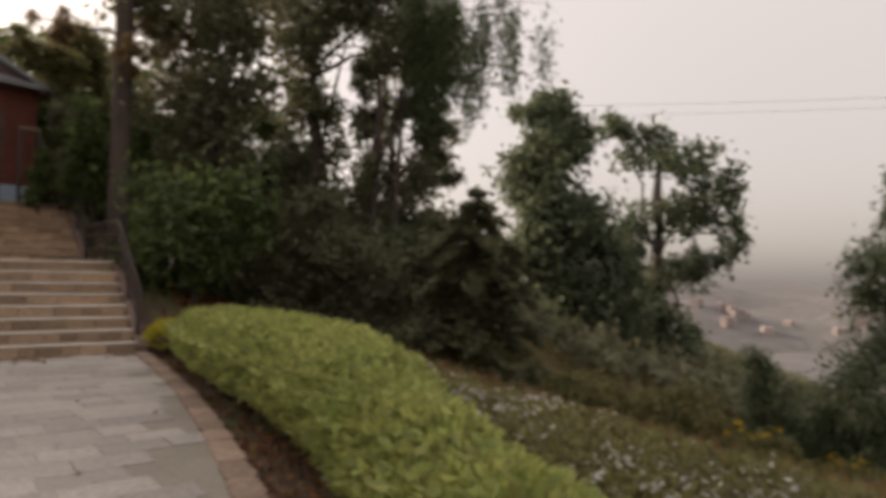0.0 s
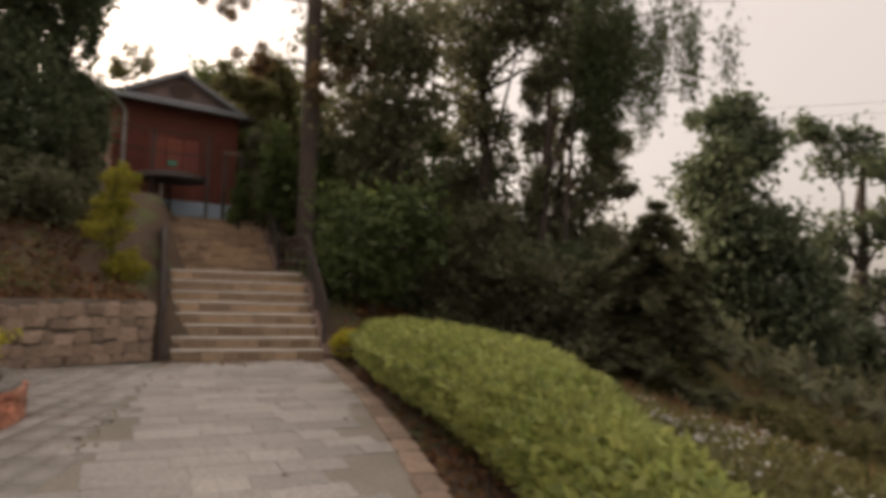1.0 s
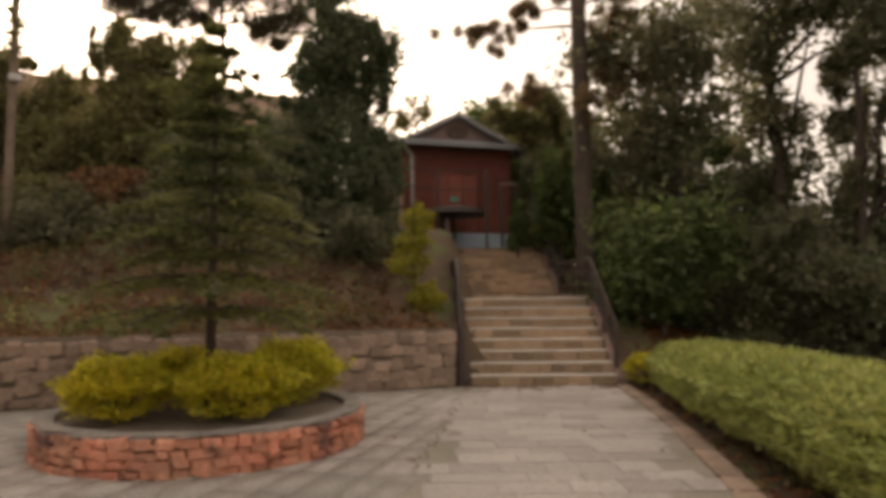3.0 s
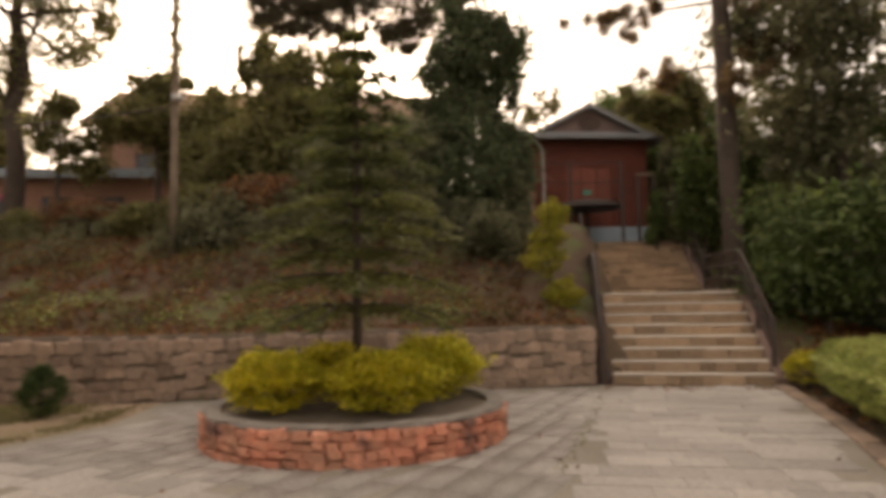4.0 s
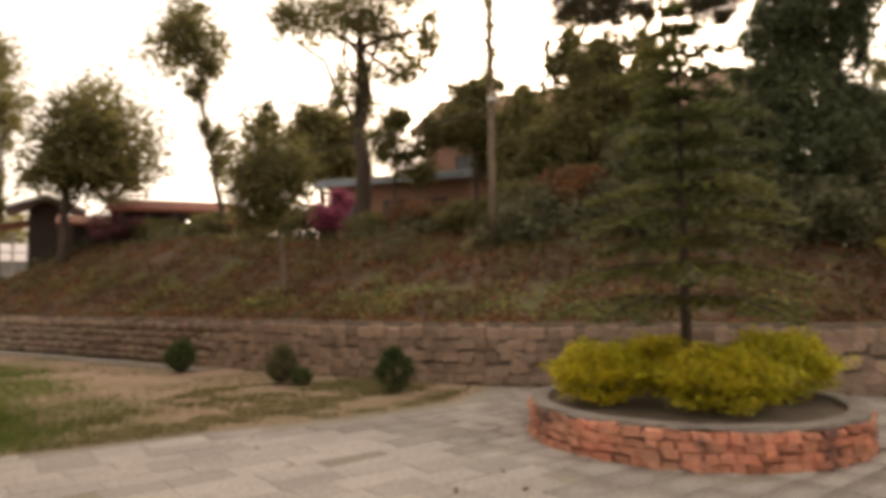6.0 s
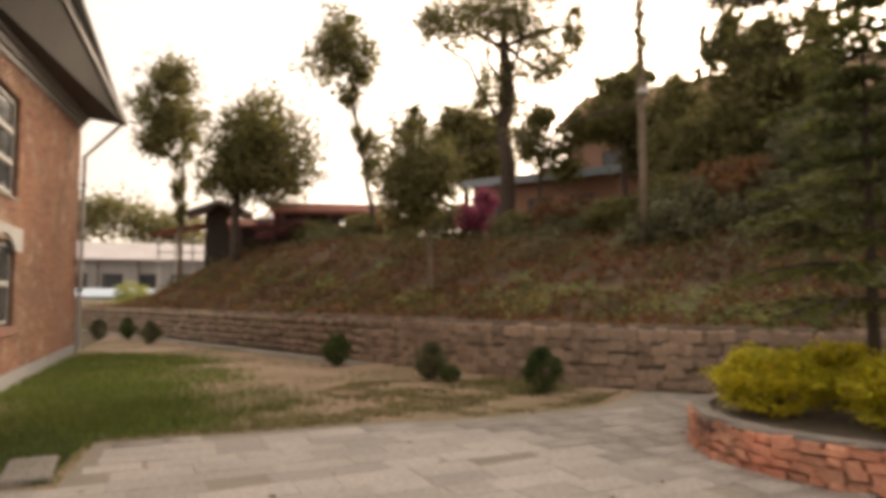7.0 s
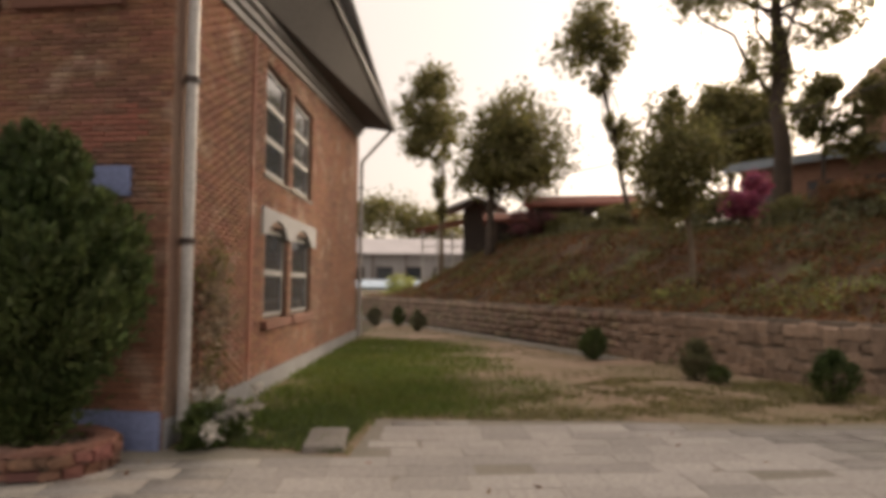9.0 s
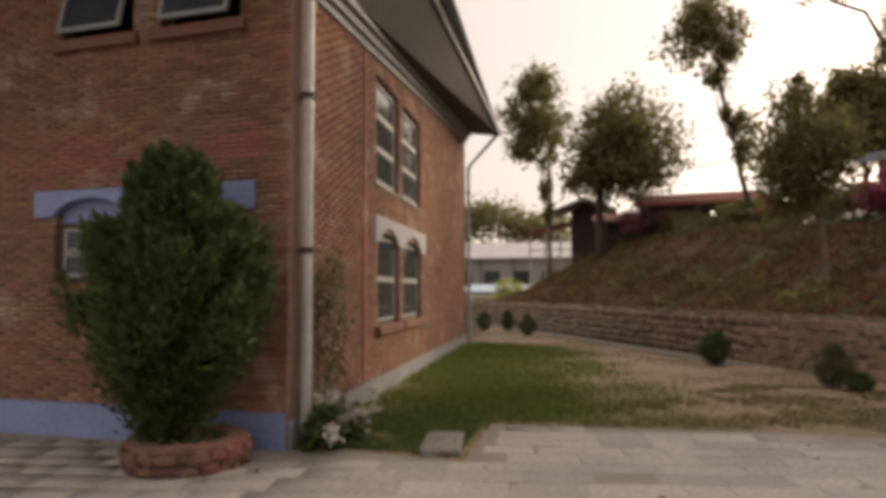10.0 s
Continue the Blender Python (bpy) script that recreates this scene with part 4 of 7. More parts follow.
DARK_C = [(-0.6, -0.1, 7.8, 0.5, 0.9), (-0.6, -0.1, 5.5, 0.8, 1.1), (0.0, 0.0, 4.0, 1.1, 0.9), (1.0, 0.1, 4.8, 0.9, 1.1), (1.5, 0.1, 6.2, 0.7, 0.7), (0.9, 0.1, 3.1, 1.3, 0.9)]
planted("broadleaf_tree", (-7.0, 17.8), 0.7, DARK_A, M_DARKLEAF, "tall dark broadleaf tree beside the stone stairs", 71, 0.17, 0.8, 384, (0.26, 0.13))
planted("broadleaf_tree", (-5.2, 20.4), 0.3, DARK_B, M_DARKLEAF, "tall dark ivy-clad broadleaf tree in the wood", 72, 0.22, 0.9, 421, (0.26, 0.13))
planted("broadleaf_tree", (-2.9, 21.8), 0.2, DARK_C, M_DARKLEAF, "dark open-crowned tree at the edge of the wood", 73, 0.14, 0.85, 308, (0.26, 0.13))
planted("broadleaf_shrub", (-6.6, 15.2), 0.8, [(-0.3, -0.2, 2.2, 1.2, 0.8), (-0.8, -0.4, 1.2, 0.7, 0.8), (0.8, 0.3, 2.1, 0.8, 0.6), (0.1, 0.0, 1.1, 0.8, 0.7)], M_MIDLEAF, "green leafy shrub beside the stair railing", 74, 0.07, 0.6, 900, (0.2, 0.1), category="shrub")
planted("undergrowth_shrub", (-4.4, 18.0), 0.2, [(-2.4, -0.7, 1.1, 1.6, 0.8), (-0.6, -0.2, 1.2, 1.4, 0.9), (1.0, 0.2, 1.4, 1.2, 1.1), (2.5, 0.4, 1.6, 1.2, 0.9), (2.1, 0.3, 0.5, 1.2, 0.6)], M_BLUEGREEN, "dark undergrowth below the trees", 75, 0.07, 0.5, 800, (0.2, 0.1), category="shrub")
planted("undergrowth_shrub", (-8.0, 20.6), 1.2, [(-1.0, 0.0, 1.2, 1.6, 1.3), (0.8, 0.4, 1.4, 1.5, 1.4), (2.6, 1.2, 1.4, 1.5, 1.5), (4.6, 2.0, 1.2, 1.6, 1.4), (6.2, 2.8, 1.0, 1.5, 1.3)], M_DARKLEAF, "dense dark thicket at the back of the wood", 76, 0.08, 0.5, 620, (0.24, 0.12), category="shrub")
conifer((-0.06, 13.9, ground_at(-0.06, 13.9)), 4.0, 1.75, 0.5, M_DARKLEAF, "dark green layered conifer on the slope", 81, tiers=15, per=9, droop=0.45, radius=0.08, lump=230, leaf=(0.26, 0.09), taper=0.62)
planted("broadleaf_tree", (2.7, 27.74), 0.0, [(-0.1, 0.3, 8.5, 1.14, 0.92), (0.6, -0.0, 7.2, 1.44, 1.20), (-0.3, 0.4, 5.7, 1.59, 1.21), (1.1, -0.4, 4.0, 1.85, 1.40), (0.0, 0.3, 2.6, 1.76, 1.32), (1.9, -0.6, 0.8, 2.04, 1.40), (0.8, 0.4, -0.9, 1.95, 1.33), (3.0, -0.3, 2.2, 0.98, 1.20), (3.0, -0.3, -0.8, 1.09, 1.20), (-0.6, 0.5, 0.4, 1.11, 1.33)], M_FARLEAF, "dense green tree rising from the valley slope", 91, 0.26, 0.85, 842, (0.32, 0.16), swell=1.2)
planted("broadleaf_tree", (7.71, 28.85), 0.0, [(-1.8, 0.7, 8.3, 0.94, 0.75), (-0.5, 0.4, 7.5, 1.32, 1.06), (0.9, -0.7, 6.6, 1.47, 0.92), (2.1, -0.8, 5.6, 1.02, 1.16), (2.5, -1.2, 3.4, 0.78, 1.19), (0.7, -0.5, 4.4, 1.52, 1.04), (-1.0, -0.0, 4.1, 0.88, 1.27), (0.3, 0.3, 1.8, 1.56, 0.99), (1.6, -0.9, 2.3, 1.01, 0.83), (-0.6, -0.1, 0.1, 1.27, 1.04), (0.9, -0.3, -0.6, 1.16, 1.05), (-0.2, 0.4, -2.1, 1.18, 0.94)], M_FARLEAF, "airy green tree leaning over the hazy valley", 92, 0.22, 0.85, 291, (0.32, 0.16), swell=1.15)
planted("undergrowth_shrub", (-3.12, 16.09), 0.0, [(-1.4, 0.1, 1.8, 0.79, 0.86), (-0.3, 0.1, 1.8, 0.86, 0.97), (0.9, -0.1, 1.5, 0.76, 0.94), (1.8, 0.3, 1.7, 0.64, 0.77), (-0.0, 0.2, 0.4, 1.17, 0.52), (1.6, -0.2, 0.1, 1.00, 0.62), (-1.8, -0.3, 0.5, 0.91, 0.52), (-0.8, -0.3, 2.7, 0.64, 0.76)], M_DARKLEAF, "dark understorey below the wooded edge", 513, 0.08, 0.6, 2052, (0.18, 0.09), swell=1.3, category="shrub")
planted("broadleaf_tree", (-3.03, 19.15), 0.0, [(-0.2, 0.1, 6.0, 0.52, 0.76), (-0.3, 0.1, 4.5, 0.55, 0.76), (-0.1, 0.2, 3.0, 0.61, 0.76), (-0.5, -0.1, 7.3, 0.68, 0.61), (0.8, 0.2, 6.4, 0.68, 0.61), (1.9, -0.1, 5.6, 0.72, 0.54), (1.4, 0.2, 4.9, 0.67, 0.55), (2.1, -0.2, 4.5, 0.48, 0.39), (0.3, 0.0, 7.8, 0.76, 0.61), (1.2, 0.2, 8.2, 0.68, 0.61)], M_DARKLEAF, "ivy-clad slim tree at the edge of the wood", 514, 0.14, 0.9, 753, (0.22, 0.11), swell=1.1)
planted("slope_conifer", (6.2, 14.6), -2.1, [(0.0, 0.0, 0.6, 0.6, 0.5), (0.05, 0.0, 1.3, 0.5, 0.5), (0.0, 0.05, 2.0, 0.35, 0.45)], M_BLUEGREEN, "small dark conifer on the slope", 84, 0.06, 0.9, 1500, (0.14, 0.05))
planted("slope_conifer", (9.4, 15.4), -3.0, [(0.0, 0.0, 1.0, 1.3, 0.9), (-0.1, 0.0, 2.4, 1.2, 0.9), (0.1, 0.1, 3.7, 1.05, 0.9), (0.0, 0.0, 5.0, 0.85, 0.8), (0.1, 0.0, 6.2, 0.6, 0.7), (0.1, 0.0, 7.1, 0.3, 0.5)], M_BLUEGREEN, "tall dusky conifer at the slope's edge", 85, 0.12, 0.95, 1100, (0.18, 0.06))
for k, (x, y, s, mat, lab) in enumerate(((3.9, 13.2, (0.95, 0.9, 0.75), M_OLIVE, "olive green bush on the slope"), (5.2, 12.6, (0.8, 0.7, 0.5), M_OLIVE, "low olive bush on the slope"), (8.0, 16.0, (0.8, 0.8, 1.2), M_BLUEGREEN, "dark bush on the slope"), (7.3, 13.6, (0.9, 0.8, 0.6), M_OLIVE, "scrubby bush with yellow flowers"), (2.0, 12.5, (0.9, 0.8, 0.5), M_OLIVE, "scrubby bush below the brow"), (0.2, 13.6, (1.0, 0.8, 0.6), M_OLIVE, "dry scrub below the trees"), (8.8, 11.5, (1.0, 0.9, 0.6), M_OLIVE, "low scrub on the slope"))):
    shrub((x, y, ground_at(x, y)), s, mat, lab, 101 + k, n=4200, leaf=(0.13, 0.05))
for k, (x, y) in enumerate(((7.1, 13.4), (7.9, 13.9), (5.0, 12.5), (8.6, 15.0))):
    gz = ground_at(x, y)
    rng = np.random.default_rng(120 + k)
    fl = thing("wild_flowers", (x, y, gz), "yellow wild flowers on thin green stems", "flowers")
    bm = bmesh.new()
    heads = []
    for j in range(9):
        p = Vector((rng.normal() * 0.25, rng.normal() * 0.2, rng.uniform(0.85, 1.25)))
        tube(bm, [(p.x * 0.5, p.y * 0.5, -0.05), p], [0.008, 0.004], 4)
        heads.append(np.array(p) + rng.normal(size=(14, 3)) * 0.03)
    part("stem", bm, M_MIDLEAF, fl)
    part("blossom", leaf_mesh("blossom", np.concatenate(heads), 0.06, 0.04, M_YELLOWFLOWER, rng), M_YELLOWFLOWER, fl)


def weeping_tree(at, label, seed):
    """A slim trunk with long limbs from which thin leafy strands hang."""
    rng = np.random.default_rng(seed)
    t = thing("weeping_tree", at, label, "tree")
    tall = 11.0
    bm = bmesh.new()
    tube(bm, [(0, 0, -0.3), (0.1, 0, 4), (0.3, 0.1, 8), (0.5, 0.1, tall)], [0.08, 0.07, 0.055, 0.03], 8)
    part("trunk", bm, M_BARK, t, smooth=True)
    pts, dirs = [], []
    for k in range(17):
        a = rng.uniform(-1.5, 0.6)
        ln = rng.uniform(1.2, 4.2)
        z = rng.uniform(6.8, 10.6)
        end = Vector((0.3 + math.cos(a) * ln, math.sin(a) * ln, z + rng.uniform(0.0, 0.8)))
        bm = bmesh.new()
        line = limb_points((0.3, 0.1, z - 0.3), end, rng, 0.2)
        tube(bm, line, [0.035, 0.028, 0.02, 0.013, 0.007], 5)
        part("limb", bm, M_PALEBARK, t)
        for j in range(11):
            p0 = np.array(line[1 + int(rng.integers(0, 4))]) + rng.normal(size=3) * 0.14
            hang = rng.uniform(0.9, 2.7)
            n = int(hang * 46)
            u = rng.uniform(0, 1, n)
            p = p0 - np.array((0, 0, 1.0)) * (u * hang)[:, None] + rng.normal(size=(n, 3)) * np.array((0.15, 0.15, 0.08))
            pts.append(p)
            dirs.append(np.tile((0, 0, -1.0), (n, 1)))
    part("hanging_foliage", leaf_mesh("hanging_foliage", np.concatenate(pts), 0.19, 0.05, M_WEEP, rng, along=np.concatenate(dirs), spread=0.6), M_WEEP, t)
    return t


weeping_tree((-2.5, 18.9, ground_at(-2.5, 18.9)), "slim tree with pale hanging leafy strands", 131)


# ---------------------------------------------------------------- pine by the stairs
def tall_pine(at, tall, radius, tufts, label, seed, mat):
    rng = np.random.default_rng(seed)
    t = thing("pine_tree", at, label, "pine tree")
    bm = bmesh.new()
    tube(bm, [(0, 0, -0.3), (0.03, 0, 0.6), (0.0, 0, tall * 0.4), (-0.05, 0.03, tall * 0.75), (-0.05, 0.05, tall)], [radius * 1.35, radius * 1.08, radius, radius * 0.8, radius * 0.5], 12)
    part("trunk", bm, M_BARK, t, smooth=True)
    pts, dirs = [], []
    for x, y, z, w, h in tufts:
        bm = bmesh.new()
        line = limb_points((0, 0, z - 0.1), (x, y, z), rng, 0.1)
        tube(bm, line, [0.045, 0.035, 0.028, 0.02, 0.012], 5)
        part("limb", bm, M_BARK, t)
        for j in range(max(4, int(19 * w))):
            c = np.array((x, y, z)) + rng.normal(size=3) * np.array((w, w, h)) * 0.5
            n = 150
            d = rng.normal(size=(n, 3))
            d /= np.linalg.norm(d, axis=1)[:, None]
            pts.append(c + d * 0.13)
            dirs.append(d * 3)
    part("needles", leaf_mesh("needles", np.concatenate(pts), 0.26, 0.02, mat, rng, along=np.concatenate(dirs), spread=0.3), mat, t)
    return t


M_PINE = leaf_material("brown_green_needle", (0.19, 0.12, 0.06), (0.12, 0.09, 0.04))
tall_pine((-9.2, 16.4, ground_at(-9.2, 16.4)), 15.0, 0.235, [(-2.2, -0.9, 8.0, 1.1, 0.5), (-1.4, -0.5, 8.5, 0.6, 0.4), (-1.55, -0.4, 6.2, 0.5, 0.3), (0.6, 0.3, 7.6, 0.6, 0.4), (0.5, -0.5, 5.6, 0.5, 0.3), (1.0, 0.4, 8.6, 0.7, 0.5), (-0.5, 0.4, 9.5, 0.8, 0.5), (0.9, 0.2, 6.4, 0.6, 0.4)],
          "tall straight pine trunk with brownish needle tufts", 141, M_PINE)


# ---------------------------------------------------------------- trees on the bank
for k, (x, y, z0, w, hh, mat, lab) in enumerate(((-9.6, 22.5, 2.6, 1.5, 2.2, M_OLIVE, "olive thicket tree behind the pine"), (-7.4, 23.5, 1.6, 1.6, 2.4, M_MIDLEAF, "leafy tree behind the wood"), (-11.6, 21.6, 3.2, 1.2, 2.0, M_MIDLEAF, "light green tree beside the hut"), (-4.6, 24.5, 0.8, 1.6, 1.2, M_DARKLEAF, "dark leafy tree deep in the wood"), (-1.6, 25.5, -0.4, 1.6, 1.2, M_FARLEAF, "dark leafy tree behind the conifers"))):
    planted("thicket_tree", (x, y), z0, [(0.0, 0.0, hh * 0.45, w, hh * 0.45), (-0.7, -0.3, hh * 1.1, w * 0.8, hh * 0.4), (0.7, 0.3, hh * 1.2, w * 0.8, hh * 0.4), (0.1, 0.0, hh * 1.75, w * 0.75, hh * 0.4), (-0.2, 0.1, hh * 2.3, w * 0.5, hh * 0.3)], mat, lab, 400 + k, 0.1, 0.8, 560, (0.24, 0.12))
for k, (x, y, z0, w, hh, mat, lab) in enumerate(((-13.2, 24.0, 3.4, 1.4, 2.0, M_MIDLEAF, "leafy tree behind the mesh fence"), (-11.4, 24.6, 2.8, 1.5, 1.9, M_OLIVE, "olive tree behind the mesh fence"))):
    planted("bank_tree", (x, y), z0, [(0.0, 0.0, hh * 0.45, w, hh * 0.45), (-0.4, -0.6, hh * 1.1, w * 0.85, hh * 0.4), (0.4, 0.6, hh * 1.2, w * 0.8, hh * 0.4), (0.1, 0.0, hh * 1.75, w * 0.65, hh * 0.4), (-0.1, 0.1, hh * 2.3, w * 0.4, hh * 0.35)], mat, lab, 440 + k, 0.1, 0.85, 520, (0.22, 0.08))
M_PINEGREY = leaf_material("grey_brown_needle", (0.13, 0.105, 0.065), (0.10, 0.095, 0.055))
planted("feathery_tree", (-19.79, 9.19), 0.0, [(-0.2, -0.3, 9.1, 0.65, 0.82), (0.3, 0.5, 8.9, 0.72, 0.82), (0.7, 1.3, 8.7, 0.72, 0.82), (0.8, 1.4, 7.2, 0.82, 0.98), (0.4, -0.1, 7.9, 0.99, 1.12), (0.0, -0.5, 6.1, 1.29, 1.29), (0.1, 0.8, 5.8, 1.32, 1.49), (-0.6, -1.1, 5.1, 1.02, 1.31), (0.3, -0.2, 4.1, 1.52, 0.96), (-0.4, -1.1, 8.5, 0.26, 0.81), (0.5, 1.0, 7.4, 0.81, 1.14), (-0.5, -2.1, 5.6, 0.80, 1.12)], M_OLIVE, "hazy feathery olive tree on the bank", 501, 0.12, 0.85, 1255, (0.28, 0.075), swell=1.3)
planted("pine_tree", (-24.61, 14.87), 0.0, [(-1.7, -3.1, 13.4, 1.09, 0.61), (-1.0, -1.8, 13.2, 0.98, 0.54), (0.9, 1.3, 12.8, 0.87, 0.61), (-0.6, -0.9, 14.0, 1.09, 0.76), (1.7, 2.4, 13.9, 0.87, 0.76), (-1.6, -2.3, 14.3, 1.64, 0.83), (-1.6, -3.9, 14.3, 0.86, 0.54), (-0.7, -1.4, 15.0, 1.30, 0.97), (0.7, 1.1, 14.2, 1.20, 0.98), (1.5, 2.0, 13.1, 0.98, 0.69), (0.0, 0.2, 15.3, 1.53, 0.87), (-0.5, -0.4, 13.3, 0.66, 0.66)], M_PINEGREY, "tall thin pine behind the bank", 502, 0.15, 0.97, 891, (0.28, 0.06), swell=1.3)
planted("dense_tree", (-14.82, 12.12), 0.0, [(0.4, 0.5, 8.0, 0.69, 0.79), (0.6, 0.6, 9.5, 0.65, 0.79), (-0.5, -0.6, 7.0, 0.58, 0.65), (1.0, 1.1, 6.0, 0.58, 0.86), (1.0, 1.1, 4.8, 0.58, 0.86), (-0.3, 0.3, 10.8, 0.66, 0.88), (0.3, 0.0, 9.0, 0.71, 0.85), (-0.2, 0.1, 7.8, 0.90, 0.87), (-0.0, 0.3, 6.3, 1.19, 1.02), (0.5, 0.2, 4.8, 1.31, 0.99), (-0.2, -1.0, 4.7, 0.98, 1.12), (0.5, 1.2, 7.3, 0.66, 1.18), (1.1, 0.9, 8.6, 0.60, 0.99), (-0.6, -1.0, 6.0, 0.71, 0.85), (0.5, 1.1, 5.7, 0.81, 0.88), (-0.4, -0.4, 8.3, 0.51, 0.51)], M_BLUEGREEN, "dense dusky green tree on the bank", 503, 0.16, 0.95, 1539, (0.2, 0.08), swell=1.3)
planted("dark_bush", (-15.67, 9.35), 0.0, [(-1.7, -3.4, 3.5, 0.95, 0.68), (-1.4, -1.9, 3.2, 1.10, 0.69), (-0.0, -0.9, 3.5, 1.06, 0.93), (0.1, 0.5, 3.8, 1.24, 1.10), (1.0, 1.3, 3.2, 1.08, 0.81), (2.2, 2.1, 3.1, 1.19, 0.80), (2.5, 3.3, 3.4, 0.58, 0.99), (0.2, 1.1, 5.2, 1.11, 0.97), (-0.0, -0.6, 4.9, 0.94, 0.94)], M_DARKLEAF, "dark tangled brush on top of the bank", 504, 0.08, 0.7, 2052, (0.17, 0.08), swell=1.3, category="shrub")
planted("leafy_tree", (-23.95, 6.81), 0.0, [(-0.1, 0.0, 9.0, 0.90, 0.71), (0.1, -0.3, 7.8, 1.07, 0.89), (0.0, 0.8, 7.1, 1.17, 1.13), (0.3, 1.6, 7.9, 0.94, 1.13), (0.6, 2.1, 7.1, 1.13, 1.31)], M_OLIVE, "olive leafy tree behind the utility pole", 505, 0.1, 0.85, 1404, (0.2, 0.09), swell=1.3)
planted("leafy_tree", (-25.62, 4.12), 0.0, [(0.2, 1.2, 7.6, 0.70, 0.66), (-0.2, 0.1, 8.2, 0.67, 0.55), (-0.3, -0.1, 7.2, 0.83, 0.79), (0.2, 0.6, 6.5, 0.70, 0.77)], M_OLIVE, "small olive tree before the blue-roofed building", 506, 0.08, 0.9, 1296, (0.18, 0.09), swell=1.3)
planted("far_round_tree", (-46.89, 2.83), 0.0, [(-0.4, -1.2, 13.0, 1.51, 1.22), (0.4, 0.3, 12.7, 1.59, 1.42), (-0.2, 1.7, 12.4, 1.44, 1.37), (0.1, -0.5, 11.1, 2.14, 1.43), (0.1, 1.1, 10.5, 2.14, 1.43)], M_OLIVE, "warm-lit round tree far behind the bank", 507, 0.2, 0.7, 540, (0.4, 0.2), swell=1.3)
planted("tall_tree", (-27.78, 3.15), 0.0, [(0.7, -1.0, 12.5, 1.22, 0.61), (-1.2, -2.3, 13.0, 1.20, 0.54), (-1.2, -3.2, 13.2, 0.65, 0.54), (-0.5, 0.9, 12.8, 1.07, 0.64), (-0.7, 2.2, 12.2, 0.98, 0.61), (0.5, 2.8, 12.5, 0.63, 0.73), (-0.1, -0.4, 10.8, 0.67, 0.94), (-0.0, -0.1, 9.3, 0.63, 0.94), (0.7, 1.3, 10.4, 0.93, 0.51), (-0.1, -1.1, 9.6, 0.50, 0.34), (-0.1, -0.9, 14.1, 1.68, 0.73), (0.2, 1.1, 14.2, 1.47, 0.73)], M_OLIVE, "tall forked tree with sparse leaves against the sky", 157, 0.3, 0.93, 372, (0.2, 0.1), swell=1.6)
planted("fence_tree", (-13.25, 21.5), 0.0, [(0.0, -0.4, 8.8, 0.77, 0.77), (-0.5, -0.1, 7.6, 0.82, 0.98), (0.3, -0.1, 6.9, 0.69, 1.16), (-0.4, 0.2, 5.5, 0.71, 1.18), (-0.9, -0.8, 8.3, 0.69, 0.48), (-1.7, -1.0, 8.7, 0.58, 0.43), (0.5, 0.1, 8.2, 0.58, 0.77)], M_OLIVE, "light olive tree behind the mesh fence", 511, 0.1, 0.85, 1339, (0.2, 0.09), swell=1.3)
planted("fence_bush", (-12.39, 19.1), 0.0, [(-0.2, 0.0, 6.0, 0.28, 0.70), (0.1, -0.3, 4.6, 0.34, 0.86), (0.4, -0.1, 3.9, 0.45, 0.52), (0.3, 0.5, 5.5, 0.39, 0.71)], M_DARKLEAF, "dark bush filling the corner beside the hut", 512, 0.05, 0.8, 2970, (0.15, 0.07), swell=1.3, category="shrub")
planted("slender_tree", (-28.1, -2.0), 4.8, [(0.1, -1.6, 7.6, 1.0, 0.9), (0.2, -2.2, 6.4, 1.0, 0.7), (0.1, -0.8, 6.2, 0.9, 0.9), (0.1, -1.3, 5.1, 0.6, 0.4), (0.1, -0.7, 3.4, 0.5, 0.7), (0.0, -0.1, 2.2, 0.7, 0.9)], M_OLIVE, "slender leaning tree with a high small crown", 158, 0.1, 0.8, 460, (0.24, 0.12), lean=(0.1, -1.2))
planted("round_tree", (-31.1, -8.6), 3.7, [(-0.2, 0.9, 5.8, 1.5, 0.9), (-0.1, 0.2, 4.4, 1.6, 1.3), (-0.4, 1.7, 4.5, 1.5, 1.3), (-0.3, 1.2, 2.9, 1.6, 0.8), (0.1, -0.3, 3.1, 1.0, 0.8)], M_OLIVE, "round dense-crowned tree on the far bank", 159, 0.2, 0.7, 480, (0.26, 0.13), swell=1.55)
planted("slender_tree", (-33.2, -11.7), 2.6, [(0.2, -0.6, 9.4, 1.3, 0.9), (0.5, -1.3, 7.9, 1.0, 1.0), (0.0, -0.1, 7.4, 1.1, 1.1), (0.3, -0.8, 6.2, 1.1, 0.7), (0.1, -0.2, 4.6, 0.4, 0.9), (0.1, -0.1, 2.9, 0.3, 0.6)], M_OLIVE, "slender tree with pale trunk and tufted crown", 160, 0.1, 0.85, 520, (0.26, 0.13), bark=M_PALEBARK)
planted("clipped_tree", (-19.7, 0.0), 2.1, [(0.0, -0.4, 3.5, 0.8, 1.1), (0.0, -0.2, 2.4, 0.9, 0.9), (0.0, -0.7, 2.5, 0.8, 0.9), (0.0, -0.4, 4.5, 0.3, 0.3)], M_OLIVE, "dense rounded green tree on the bank", 161, 0.08, 0.6, 1000, (0.17, 0.08), bark=M_PALEBARK, lean=(0, -0.3), swell=1.6)
